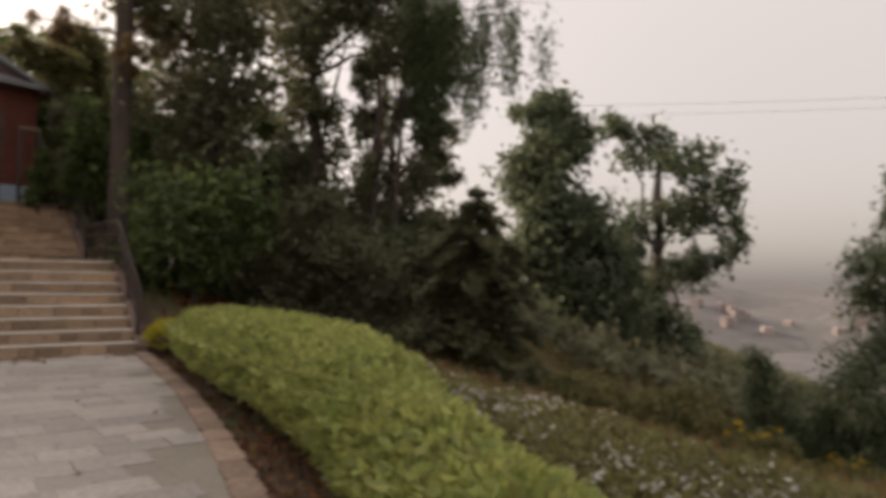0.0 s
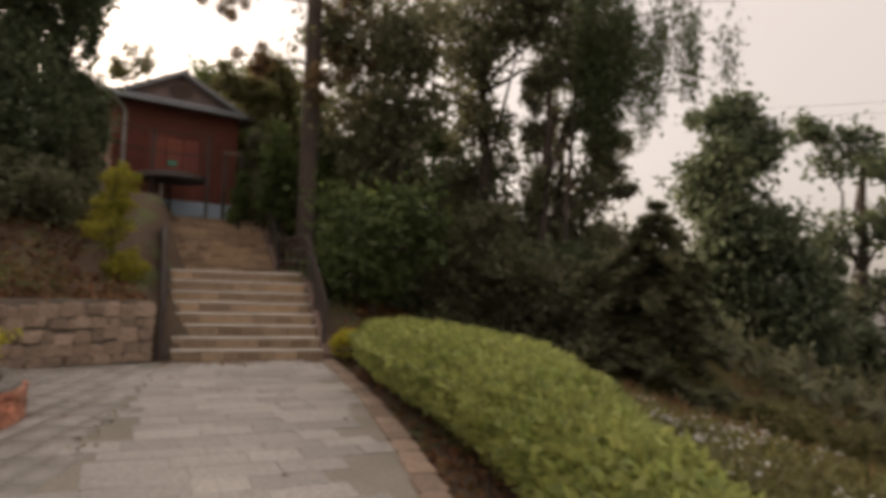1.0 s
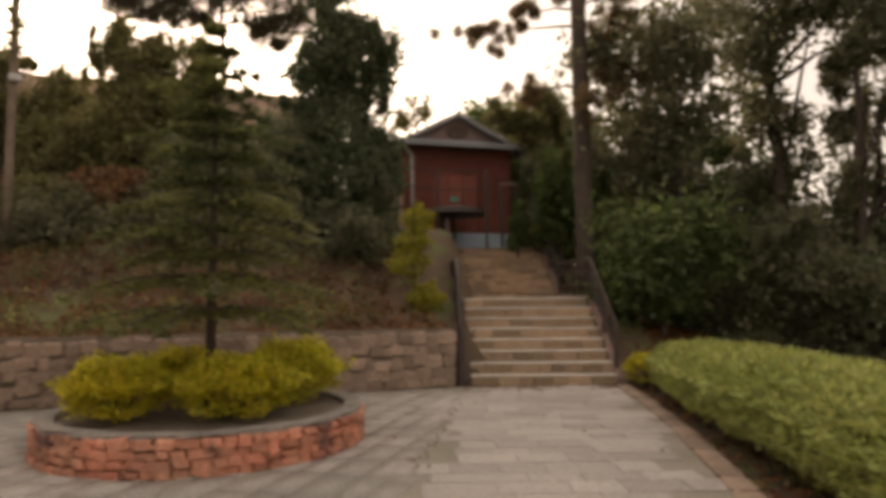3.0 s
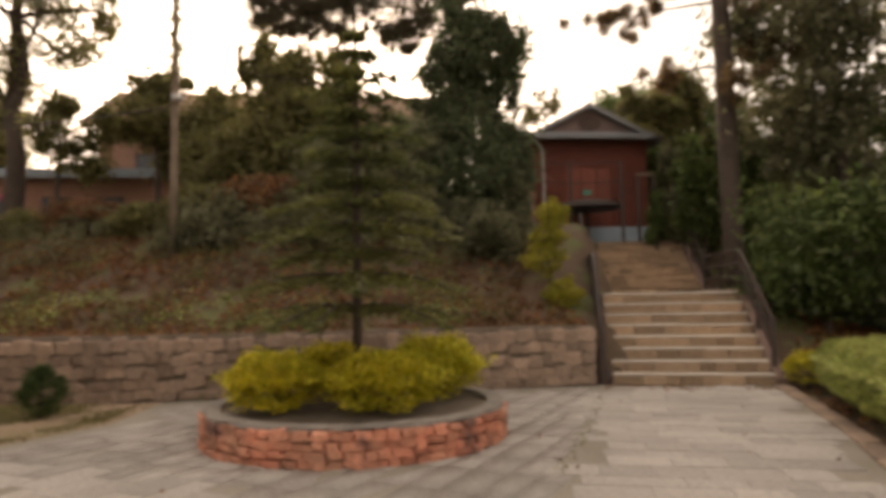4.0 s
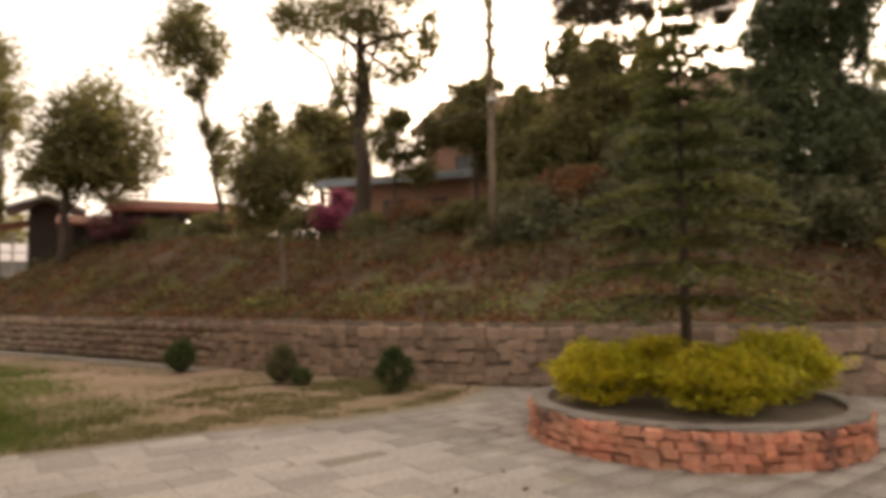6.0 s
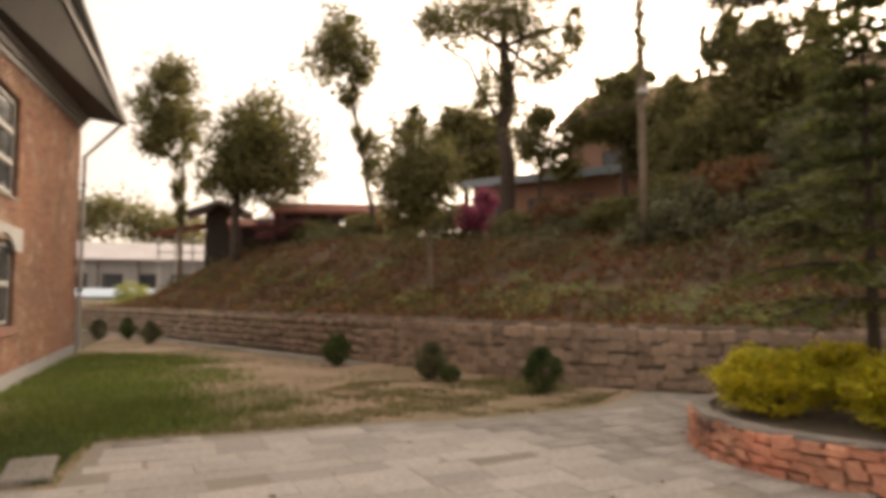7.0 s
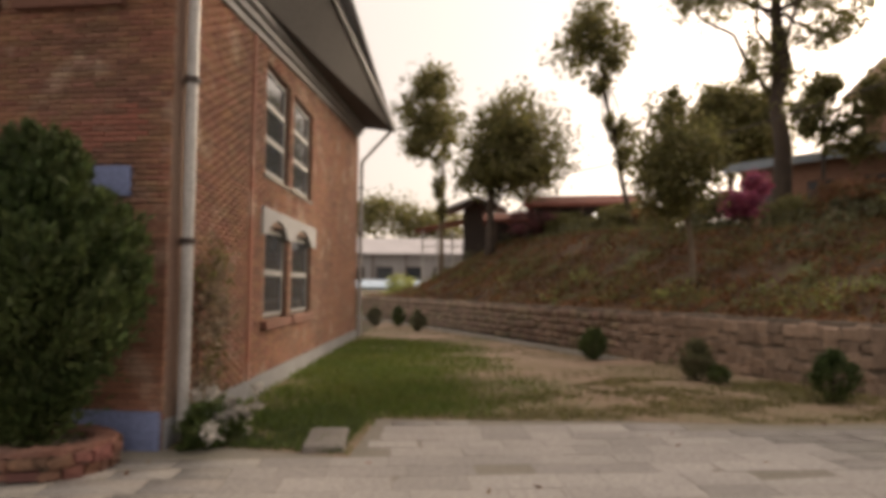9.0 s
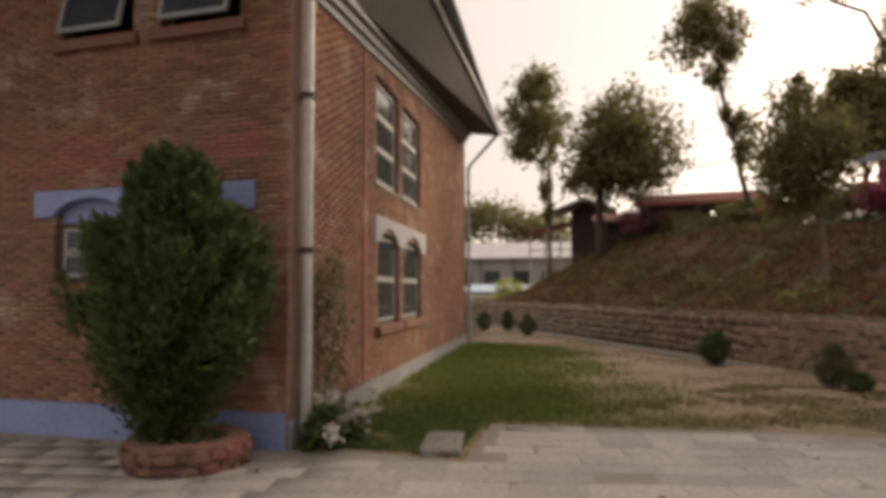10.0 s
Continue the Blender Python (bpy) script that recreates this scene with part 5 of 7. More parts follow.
planted("broadleaf_tree", (-17.2, 26.1), 4.5, [(-1.3, -0.9, 5.6, 1.3, 1.0), (0.2, 0.1, 4.8, 1.3, 1.0), (0.9, 0.6, 3.2, 1.0, 1.6), (-0.4, -0.3, 3.4, 1.6, 1.0), (1.4, 0.8, 5.3, 0.7, 1.3)], M_MIDLEAF, "light green trees behind the brick hut", 163, 0.14, 0.8, 460, (0.26, 0.13))
planted("leafy_shrub", (-10.9, 18.2), 3.6, [(-0.4, -0.2, 1.6, 0.5, 0.9), (0.9, 0.5, 2.3, 0.7, 1.1), (1.3, 0.7, 0.5, 0.7, 0.9), (0.0, 0.0, 0.7, 0.7, 0.9)], M_MIDLEAF, "green shrub behind the stair railing", 164, 0.05, 0.8, 900, (0.2, 0.1), category="shrub")
planted("slender_tree", (-21.2, 23.1), 5.0, [(0.0, 0.0, 5.8, 0.7, 0.8), (-0.5, -0.5, 4.9, 0.5, 0.5)], M_OLIVE, "small tree top behind the brick hut", 165, 0.06, 0.9, 420, (0.22, 0.1))
planted("bougainvillea", (-23.1, 1.6), 3.9, [(0.0, 0.0, 0.6, 0.7, 0.5), (0.1, 0.3, 0.9, 0.4, 0.3), (0.0, -0.3, 0.3, 0.5, 0.3)], M_PINK, "bright pink bougainvillea bush on the bank", 166, 0.05, 0.6, 1500, (0.12, 0.08), category="flowering shrub")
planted("bougainvillea", (-30.4, -6.7), 3.9, [(0.0, 0.0, 0.7, 0.7, 0.4), (0.2, 0.7, 0.7, 0.5, 0.3)], M_DUSKPINK, "dusky red bougainvillea by the far huts", 167, 0.05, 0.6, 900, (0.12, 0.08), category="flowering shrub")
planted("far_tree", (-69.0, -31.0), 4.0, [(0.0, 0.0, 5.5, 3.0, 2.0), (1.0, -3.2, 5.0, 2.6, 1.8), (-1.0, 3.4, 4.6, 2.6, 1.6), (-2, 6.5, 4.0, 2.6, 1.6)], M_OLIVE, "hazy far trees beyond the white building", 168, 0.25, 0.6, 120, (0.5, 0.25))
GOLD_TOPIARY = (-10.6, 11.0)
crest = offset_line(WALL_LINE, 7.2)
rng_k = np.random.default_rng(410)
for k, (seg, u) in enumerate(((0, 0.25), (0, 0.6), (0, 0.9), (2, 0.15), (2, 0.45), (2, 0.8), (3, 0.05), (3, 0.35), (3, 0.65), (3, 0.95), (4, 0.2), (4, 0.45), (4, 0.7), (4, 0.95))):
    (ax, ay), (bx, by) = crest[seg], crest[seg + 1]
    x, y = ax + (bx - ax) * u + rng_k.normal() * 0.5, ay + (by - ay) * u + rng_k.normal() * 0.5
    big_k = rng_k.uniform(0.75, 1.15)
    shrub((x, y, ground_at(x, y)), (1.5 * big_k, 1.3 * big_k, 0.62 * big_k), (M_OLIVE, M_DARKLEAF, M_BROWNLEAF, M_OLIVE)[k % 4], ("olive bush along the top of the bank", "dark bush along the top of the bank", "dry brown bush along the top of the bank", "olive bush along the top of the bank")[k % 4], 411 + k, n=3600, leaf=(0.15, 0.07), name="crest_bush", lumps=12)
for k, (x, y, sz) in enumerate(((-11.9, 20.3, (0.8, 0.8, 1.1)), (-12.7, 22.2, (1.0, 1.0, 1.3)), (-11.0, 21.8, (1.0, 1.0, 1.5)), (-9.9, 19.6, (0.8, 0.8, 1.2)))):
    shrub((x, y, ground_at(x, y)), sz, M_MIDLEAF if k % 2 else M_OLIVE, "leafy green bush beside the mesh fence", 431 + k, n=4200, leaf=(0.15, 0.07), name="fence_bush", lumps=12)
planted("fence_tree", (-14.2, 22.9), 3.2, [(0.0, 0.0, 0.7, 0.9, 0.8), (0.1, 0.1, 1.9, 0.9, 0.8), (0.0, 0.0, 3.0, 0.8, 0.8), (0.8, 0.6, 1.2, 0.9, 1.0), (0.8, 0.6, 2.6, 0.8, 0.8)], M_MIDLEAF, "leafy green tree close behind the hut", 461, 0.08, 0.8, 900, (0.2, 0.1))
planted("fence_bush", (-14.3, 21.45), 3.4, [(0.0, 0.0, 0.6, 0.42, 0.6), (0.0, 0.1, 1.5, 0.4, 0.6), (0.1, 0.0, 2.4, 0.4, 0.6), (0.0, 0.0, 3.2, 0.35, 0.5)], M_MIDLEAF, "tall leafy bush at the corner of the hut", 462, 0.05, 0.8, 1400, (0.16, 0.08), category="shrub")
planted("hut_bush", (-15.14, 22.67), 0.0, [(-0.4, -0.3, 5.5, 0.5, 0.7), (-0.4, -0.3, 6.6, 0.5, 0.7), (-0.3, -0.2, 4.5, 0.5, 0.7), (-0.2, -0.1, 6.8, 0.50, 0.78), (-0.1, -0.0, 5.7, 0.55, 0.78), (-0.1, -0.1, 4.5, 0.55, 0.78), (0.2, 0.1, 3.8, 0.59, 0.64)], M_MIDLEAF, "dark leafy bush behind the hut corner", 521, 0.06, 0.8, 1900, (0.2, 0.1), category="shrub", swell=1.2)
planted("hut_bush", (-17.17, 16.56), 0.0, [(-0.1, -0.1, 6.9, 0.48, 0.67), (0.1, 0.1, 5.9, 0.48, 0.71), (-0.1, -0.1, 4.9, 0.67, 0.79), (-0.4, -0.4, 6.3, 0.60, 0.79), (0.2, 0.2, 4.0, 0.60, 0.67)], M_DARKLEAF, "dark brush between the bank trees and the hut", 522, 0.06, 0.8, 1900, (0.2, 0.1), category="shrub", swell=1.2)
planted("fence_bush", (-12.62, 18.35), 0.0, [(0.0, 0.0, 4.08, 0.3, 0.5), (0.05, 0.1, 4.63, 0.28, 0.45), (0.0, 0.0, 3.58, 0.34, 0.4)], M_MIDLEAF, "leafy bush against the mesh fence", 523, 0.04, 0.8, 3000, (0.14, 0.07), category="shrub", swell=1.1)
M_TOPIARY = leaf_material("yellow_green_leaf", (0.42, 0.37, 0.045), (0.30, 0.29, 0.04))
gt = thing("golden_topiary", (*GOLD_TOPIARY, ground_at(*GOLD_TOPIARY)), "golden-leaved shrub clipped into stacked tiers beside the stairs", "topiary")
rng_t = np.random.default_rng(170)
bm = bmesh.new()
tube(bm, [(0, 0, -0.1), (0.02, 0, 1.0), (0, 0, 2.3)], [0.05, 0.035, 0.015], 6)
part("stem", bm, M_BARK, gt)
base_z = ground_at(*GOLD_TOPIARY)
for dx, dy, z, w, h in ((0.05, 0.05, 3.5, 0.33, 0.27), (0.0, 0.0, 3.0, 0.40, 0.28), (-0.05, -0.1, 2.5, 0.47, 0.3), (0.25, 0.1, 1.72, 0.42, 0.34)):
    p = np.concatenate([clump_points(rng_t, 900, (dx, dy, z - base_z), (w, w, h), 0.5), *[clump_points(rng_t, 80, np.array((dx, dy, z - base_z)) + rng_t.normal(size=3) * np.array((w, w, h)) * 0.5, (w * 0.35, w * 0.35, h * 0.4), 0.2) for _ in range(8)]])
    part("tier", leaf_mesh("tier", p, 0.075, 0.04, M_TOPIARY, rng_t), M_TOPIARY, gt)


# ---------------------------------------------------------------- brick hut, gate and railings at the stairs
M_GABLE = material("weathered_gable", (0.24, 0.17, 0.15), 0.9, (0.18, 0.13, 0.12), 1.5, 0.7, 25, 0.3)
HUT = (-16.73, 16.9)
HUT_TURN = 55.3


def build_hut():
    h = thing("hut", (*HUT, 3.36), "small dark red brick hut with grey gabled roof", "hut", turn=HUT_TURN)
    W, wall_z, x0, x1 = 4.98, 3.96, 0.4, 4.58
    part("wall", boxes(((x0, 0.5, -0.4), (x1, 4.2, wall_z))), M_HUTBRICK, h)
    part("plinth", boxes(((x0 - 0.03, 0.46, -0.4), (x1 + 0.03, 4.24, 0.80))), M_PALEBLUE, h, "pale blue painted plinth")
    bm = bmesh.new()
    prism(bm, [(0.02, 3.9), (4.96, 3.9), (2.49, 5.12)], 0.52, 0.9, lambda a, b, c: Vector((a, c, b)))
    part("gable", bm, M_GABLE, h, "weathered grey-brown gable")
    bm = bmesh.new()
    for a, b in (((-0.12, 3.94), (2.49, 5.26)), ((5.1, 3.94), (2.49, 5.26))):
        prism(bm, [a, b, (b[0], b[1] - 0.13), (a[0], a[1] - 0.10)], 0.3, 4.6, lambda p, q, r: Vector((p, r, q)))
    part("roof", bm, M_HUTROOF, h, "grey sheet roof")
    for a, b in (((0.25, 4.14), (2.49, 5.28)), ((4.73, 4.14), (2.49, 5.28))):
        bm = bmesh.new()
        prism(bm, [a, b, (b[0], b[1] - 0.17), (a[0], a[1] - 0.17)], 0.24, 0.298, lambda p, q, r: Vector((p, r, q)))
        part("barge_board", bm, M_GREYBLUE, h)
    bm = bmesh.new()
    prism(bm, [(0.0, 3.94), (0.0, 4.04), (0.62, 4.32), (0.62, 4.22)], 0.0, W, lambda a, b, c: Vector((c, a, b)))
    part("front_eave", bm, M_HUTROOF, h, "narrow sloping roof strip along the front")
    bm = bmesh.new()
    prism(bm, [(-0.012, 3.92), (-0.012, 4.06), (0.0, 4.06), (0.0, 3.92)], 0.0, W, lambda a, b, c: Vector((c, a, b)))
    part("gutter", bm, M_HUTROOF, h)
    n = 14
    bm = bmesh.new()
    prism(bm, [(2.49 + 0.42 * math.cos(6.2832 * k / n), 4.56 + 0.26 * math.sin(6.2832 * k / n)) for k in range(n)], 0.47, 0.52, lambda a, b, c: Vector((a, c, b)))
    part("gable_vent", bm, M_FRAME, h, "dark round gable vent")
    for x in (1.55, 2.1, 2.65):
        part("door_board", boxes(((x, 0.44, 0.80), (x + 0.53, 0.498, 2.9)), bevel=0.006), M_HUTBRICK, h)
    part("sign", boxes(((2.15, 0.41, 1.95), (2.45, 0.438, 2.12))), material("green_plate", (0.08, 0.30, 0.22), 0.6), h, "small green plate")
    bm = bmesh.new()
    tube(bm, [(0.35, 0.2, 3.9), (0.72, 0.42, 3.6), (0.75, 0.44, 0.3)], [0.05] * 3, 8)
    part("downpipe", bm, M_PIPE, h, "pale downpipe")
    courses = []
    for c in range(54):
        z = 0.83 + c * 0.058
        x = x0 + (0.12 if c % 2 else 0.0)
        while x < x1 - 0.1:
            w = min(0.24, x1 - x)
            courses.append(((x + w / 2, 0.497, z), ((w / 2 - 0.006, 0, 0), (0, 0.012, 0), (0, 0, 0.024))))
            x += 0.25
    part("brickwork", box_mesh("brickwork", courses, M_HUTBRICK), M_HUTBRICK, h)["kind"] = "stuff"
    return h


build_hut()


def stair_world(x, y, z):
    a = radians(STAIR_TURN)
    return Vector((STAIR[0] + x * math.cos(a) - y * math.sin(a), STAIR[1] + x * math.sin(a) + y * math.cos(a), z))


def railing(x, label, first, thick=0.032, balusters=False):
    """An iron stair railing: posts and three rails that follow the flights, or closely set balusters."""
    t = thing("railing", (STAIR[0], STAIR[1], 0), label, "railing", turn=STAIR_TURN)
    line = [(first, 0.0 + 0.66 * first), (2.35, 1.70), (5.95, 1.74), (8.85, 3.43), (9.4, 3.43)]
    for up, r in ((0.95, thick), (0.66, thick * 0.75), (0.36, thick * 0.75)):
        bm = bmesh.new()
        tube(bm, [(x, y, z + up) for y, z in line], [r] * len(line), 7)
        part("rail", bm, M_STEEL, t, smooth=True)
    ys = [first, 1.25, 2.35, 4.2, 5.95, 7.4, 8.85]
    for y in ys:
        z = float(np.interp(y, [p[0] for p in line], [p[1] for p in line]))
        part("post", boxes(((x - thick, y - thick, z - 0.3), (x + thick, y + thick, z + 0.97)), bevel=0.006), M_STEEL, t)
    if balusters:
        for y in np.arange(first + 0.13, 9.0, 0.13):
            z = float(np.interp(y, [p[0] for p in line], [p[1] for p in line]))
            part("baluster", boxes(((x - 0.014, y - 0.014, z - 0.1), (x + 0.014, y + 0.014, z + 0.94))), M_STEEL, t)
    return t


railing(-0.17, "heavy dark iron railing on the bank side of the stairs", 0.05, 0.055, True)
railing(STAIR_W + 0.1, "dark iron railing beside the wooded edge of the stairs", 0.35, 0.042)
# cheek walls beside the flights
for x0, x1, mat, lab in ((-0.26, -0.03, M_STEEL, "black painted cheek wall beside the stairs"), (STAIR_W + 0.01, STAIR_W + 0.22, M_STONE, "low stone cheek wall on the wooded side")):
    cw = thing("cheek_wall", (STAIR[0], STAIR[1], 0), lab, "wall", turn=STAIR_TURN)
    bm = bmesh.new()
    prism(bm, [(0.05, -0.1), (0.05, 0.12), (2.4, 1.80), (5.95, 1.84), (8.9, 3.52), (9.6, 3.52), (9.6, -0.1)], x0, x1, lambda a, b, c: Vector((c, a, b)))
    part("cheek", bm, mat, cw)


def build_gate():
    t = thing("gate", (STAIR[0], STAIR[1], 0), "dark iron gate posts and mesh fence at the stair top", "gate", turn=STAIR_TURN)
    for x, tall in ((-0.45, 2.75), (1.2, 2.7), (1.72, 2.2), (2.2, 2.2), (3.2, 2.3), (3.9, 2.2)):
        part("post", boxes(((x - 0.05, 9.25, 3.2), (x + 0.05, 9.35, 3.43 + tall)), bevel=0.006), M_STEEL, t)
    for z in (5.45, 6.1):
        bm = bmesh.new()
        tube(bm, [(-1.6, 9.3, z + 0.15), (-0.45, 9.3, z), (1.2, 9.3, z)], [0.018] * 3, 5)
        part("rail", bm, M_STEEL, t)
    part("lintel_bar", boxes(((1.67, 9.24, 5.6), (2.25, 9.36, 5.68)), bevel=0.006), M_PALEBARK, t, "pale timber head of the gate")
    bm = bmesh.new()
    for k in range(12):
        z = 3.55 + k * 0.17
        box(bm, (2.25, 9.29, z), (3.95, 9.31, z + 0.014))
    for k in range(14):
        x = 2.25 + k * 0.125
        box(bm, (x, 9.285, 3.5), (x + 0.014, 9.315, 5.5))
    part("mesh_panel", bm, M_STEEL, t)["kind"] = "stuff"
    return t


build_gate()
rt = thing("parasol", (*stair_world(0.12, 9.9, 3.43).xy, 3.40), "low round black canopy on a short pole", "parasol", turn=STAIR_TURN)
bm = bmesh.new()
tube(bm, [(0, 0, 1.22), (0, 0, 1.26), (0, 0, 1.42), (0, 0, 1.55)], [1.0, 1.12, 1.05, 0.4], 28)
part("canopy", bm, M_STEEL, rt)
bm = bmesh.new()
tube(bm, [(0, 0, 0), (0, 0, 0.06), (0, 0, 0.1), (0, 0, 1.3)], [0.3, 0.28, 0.05, 0.04], 12)
part("pole", bm, M_STEEL, rt)


# ---------------------------------------------------------------- pole and wires
pole = thing("utility_pole", (-17.15, 5.1, ground_at(-17.15, 5.1)), "pale slender timber pole on the bank", "pole")
bm = bmesh.new()
tube(bm, [(0, 0, -0.3), (0.0, 0, 2.0), (0.02, 0, 4.5), (0.03, -0.05, 9.0)], [0.10, 0.09, 0.085, 0.07], 9)
part("shaft", bm, M_PALEBARK, pole, smooth=True)
# this white box stands for the insulator on the pole
part("lamp_box", boxes(((0.06, -0.12, 3.75), (0.24, 0.12, 3.9)), bevel=0.02), M_PIPE, pole, "small white insulator box")
rng_p = np.random.default_rng(181)
part("climber", leaf_mesh("climber", np.stack([rng_p.normal(size=900) * 0.13, rng_p.normal(size=900) * 0.13, rng_p.uniform(4.3, 9.0, 900)], axis=1), 0.15, 0.07, M_OLIVE, rng_p), M_OLIVE, pole, "thin climber round the pole top")


def wire(points, label, r=0.012):
    bm = bmesh.new()
    tube(bm, points, [r] * len(points), 4)
    return tagged(part("wire", bm, M_STEEL), label, "wire")


def sagging(a, b, sag, n=14):
    a, b = Vector(a), Vector(b)
    return [a.lerp(b, k / n) - Vector((0, 0, sag * 4 * (k / n) * (1 - k / n))) for k in range(n + 1)]


wire(sagging((-17.1, 5.1, 6.4), (-34.0, -9.5, 6.9), 0.5), "thin black cable from the pole to the far huts", 0.02)
wire(sagging((-17.1, 5.1, 7.6), (-13.5, 19.0, 7.9), 0.4), "thin black cable from the pole towards the hut", 0.012)
for z in (15.2, 15.7):
    wire(sagging((2.9, 33.0, z - 5.6), (60.0, 34.0, z - 1.0), 0.8), "thin power line high across the valley", 0.009)


# ---------------------------------------------------------------- buildings on and behind the bank
def gable_building(at, turn, length, depth, wall_h, rise, wall_mat, roof_mat, label, name="house", windows=(), over=0.5, posts=0, thick=0.15):
    """A far building: walls, pitched roof, windows with frames. x runs along its front, y goes back."""
    t = thing(name, at, label, "building", turn=turn)
    part("wall", boxes(((-length / 2, 0, -1.5), (length / 2, depth, wall_h))), wall_mat, t)
    bm = bmesh.new()
    prism(bm, [(-over, wall_h - thick), (-over, wall_h), (depth / 2, wall_h + rise), (depth + over, wall_h), (depth + over, wall_h - thick), (depth / 2, wall_h + rise - thick)], -length / 2 - over, length / 2 + over, lambda a, b, c: Vector((c, a, b)))
    part("roof", bm, roof_mat, t)
    for side in (-1, 1):
        bm = bmesh.new()
        prism(bm, [(0, wall_h - 0.05), (depth, wall_h - 0.05), (depth / 2, wall_h + rise - 0.2)], side * length / 2 - 0.1, side * length / 2 + 0.1, lambda a, b, c: Vector((c, a, b)))
        part("gable", bm, wall_mat, t)
    for x, z, w, h in windows:
        win = part("window", boxes(((x, -0.06, z), (x + w, 0.05, z + h)), bevel=0.01), M_FRAME, t)
        part("pane", boxes(((x + 0.08, -0.075, z + 0.08), (x + w - 0.08, -0.061, z + h - 0.08))), M_GLASS, win)
    for k in range(posts):
        x = -length / 2 + 0.1 + k * (length - 0.2) / max(1, posts - 1)
        part("post", boxes(((x - 0.06, -over + 0.05, -1.0), (x + 0.06, -over + 0.17, wall_h - 0.1))), M_FRAME, t)
    return t


lower_house = gable_building((-29.5, 4.8, 3.9), 56.0, 6.6, 5.0, 2.9, 0.5, M_FARBRICK, M_ROOFBLUE, "low brick building with blue-grey sheet roof", windows=((-2.6, 0.9, 1.0, 1.0), (-0.6, 0.9, 1.0, 1.0), (1.4, 0.9, 1.0, 1.0)), thick=0.34)
upper_house = gable_building((-27.55, 12.9, 3.9), 57.0, 15.0, 8.0, 5.4, 2.7, M_FARBRICK, M_TILEROOF, "brick building with faded orange tiled roof", windows=((-6.0, 2.8, 1.3, 1.4), (-3.0, 2.8, 1.3, 1.4), (1.0, 2.8, 1.3, 1.4), (4.0, 2.8, 1.3, 1.4)))
bm = bmesh.new()
prism(bm, [(-0.55, 5.28), (4.0, 8.0), (4.0, 8.2), (-0.55, 5.46)], -8.06, -8.005, lambda a, b, c: Vector((c, a, b)))
part("barge_board", bm, M_ROOFBLUE, upper_house, "blue-grey board along the gable")
long_hut = gable_building((-31.9, -4.5, 3.5), 98.0, 4.4, 3.0, 1.95, 0.6, M_DARKTIMBER, M_HUTBRICK, "open dark hut with red-brown roof", name="hut", windows=((-1.4, 0.9, 0.7, 0.5), (0.2, 0.9, 0.7, 0.5)), posts=5)
M_LAMP = material("lit_lamp", (0.9, 0.9, 0.88), 0.5)
M_LAMP.node_tree.nodes["Principled BSDF"].inputs["Emission Color"].default_value = (1.0, 0.97, 0.9, 1)
M_LAMP.node_tree.nodes["Principled BSDF"].inputs["Emission Strength"].default_value = 3.0
part("lamp", boxes(((0.5, -0.62, 1.25), (0.8, -0.5, 1.45)), bevel=0.02), M_LAMP, long_hut, "small lit white lamp")
gable_building((-33.4, -7.8, 3.4), 104.0, 2.4, 2.0, 1.55, 0.45, M_DARKTIMBER, M_HUTBRICK, "small dark stall with dusky red awning", name="hut", posts=4)
gable_building((-36.8, -10.2, 3.6), 196.0, 1.45, 1.45, 2.25, 0.65, M_DARKTIMBER, M_HUTROOF, "tall dark timber kiosk with overhanging roof", name="hut", over=0.9)
shelter = thing("open_shelter", (-37.5, -12.6, 2.6), "open shelter of thin white posts and rails", "shelter", turn=106.0)
for x in (-1.7, -0.85, 0.0, 0.85, 1.7):
    part("post", boxes(((x - 0.05, -0.05, -1.6), (x + 0.05, 0.05, 2.3)), bevel=0.008), M_PIPE, shelter)
for z in (0.7, 1.3, 1.9):
    part("rail", boxes(((-1.75, -0.09, z), (1.75, -0.052, z + 0.06))), M_PIPE, shelter)
bm = bmesh.new()
prism(bm, [(-2.1, 2.2), (2.0, 3.1), (2.0, 3.2), (-2.1, 2.3)], -0.5, 2.2, lambda a, b, c: Vector((a, c, b)))
part("roof", bm, M_HUTBRICK, shelter, "thin red-brown sloping sheet roof")
gable_building((-57.0, -23.5, 1.2), 108.0, 24.0, 8.0, 3.4, 1.6, M_WHITEWALL, M_PALEROOF, "long pale building with light sheet roof", windows=tuple((-10.5 + 2.6 * k, 1.0, 1.5, 1.2) for k in range(9)), posts=9)
gable_building((-44.5, -20.6, -0.1), 112.0, 7.0, 3.0, 1.7, 0.5, M_WHITEWALL, M_PALEBLUE, "low white gate building beyond the lawn", windows=((-2.6, 0.5, 1.2, 0.8), (0.4, 0.5, 1.2, 0.8)))
shrub((-37.0, -15.6, 0.0), (1.1, 1.0, 1.2), M_HEDGE, "yellow-green bush beyond the house corner", 183, n=2600, leaf=(0.12, 0.06))


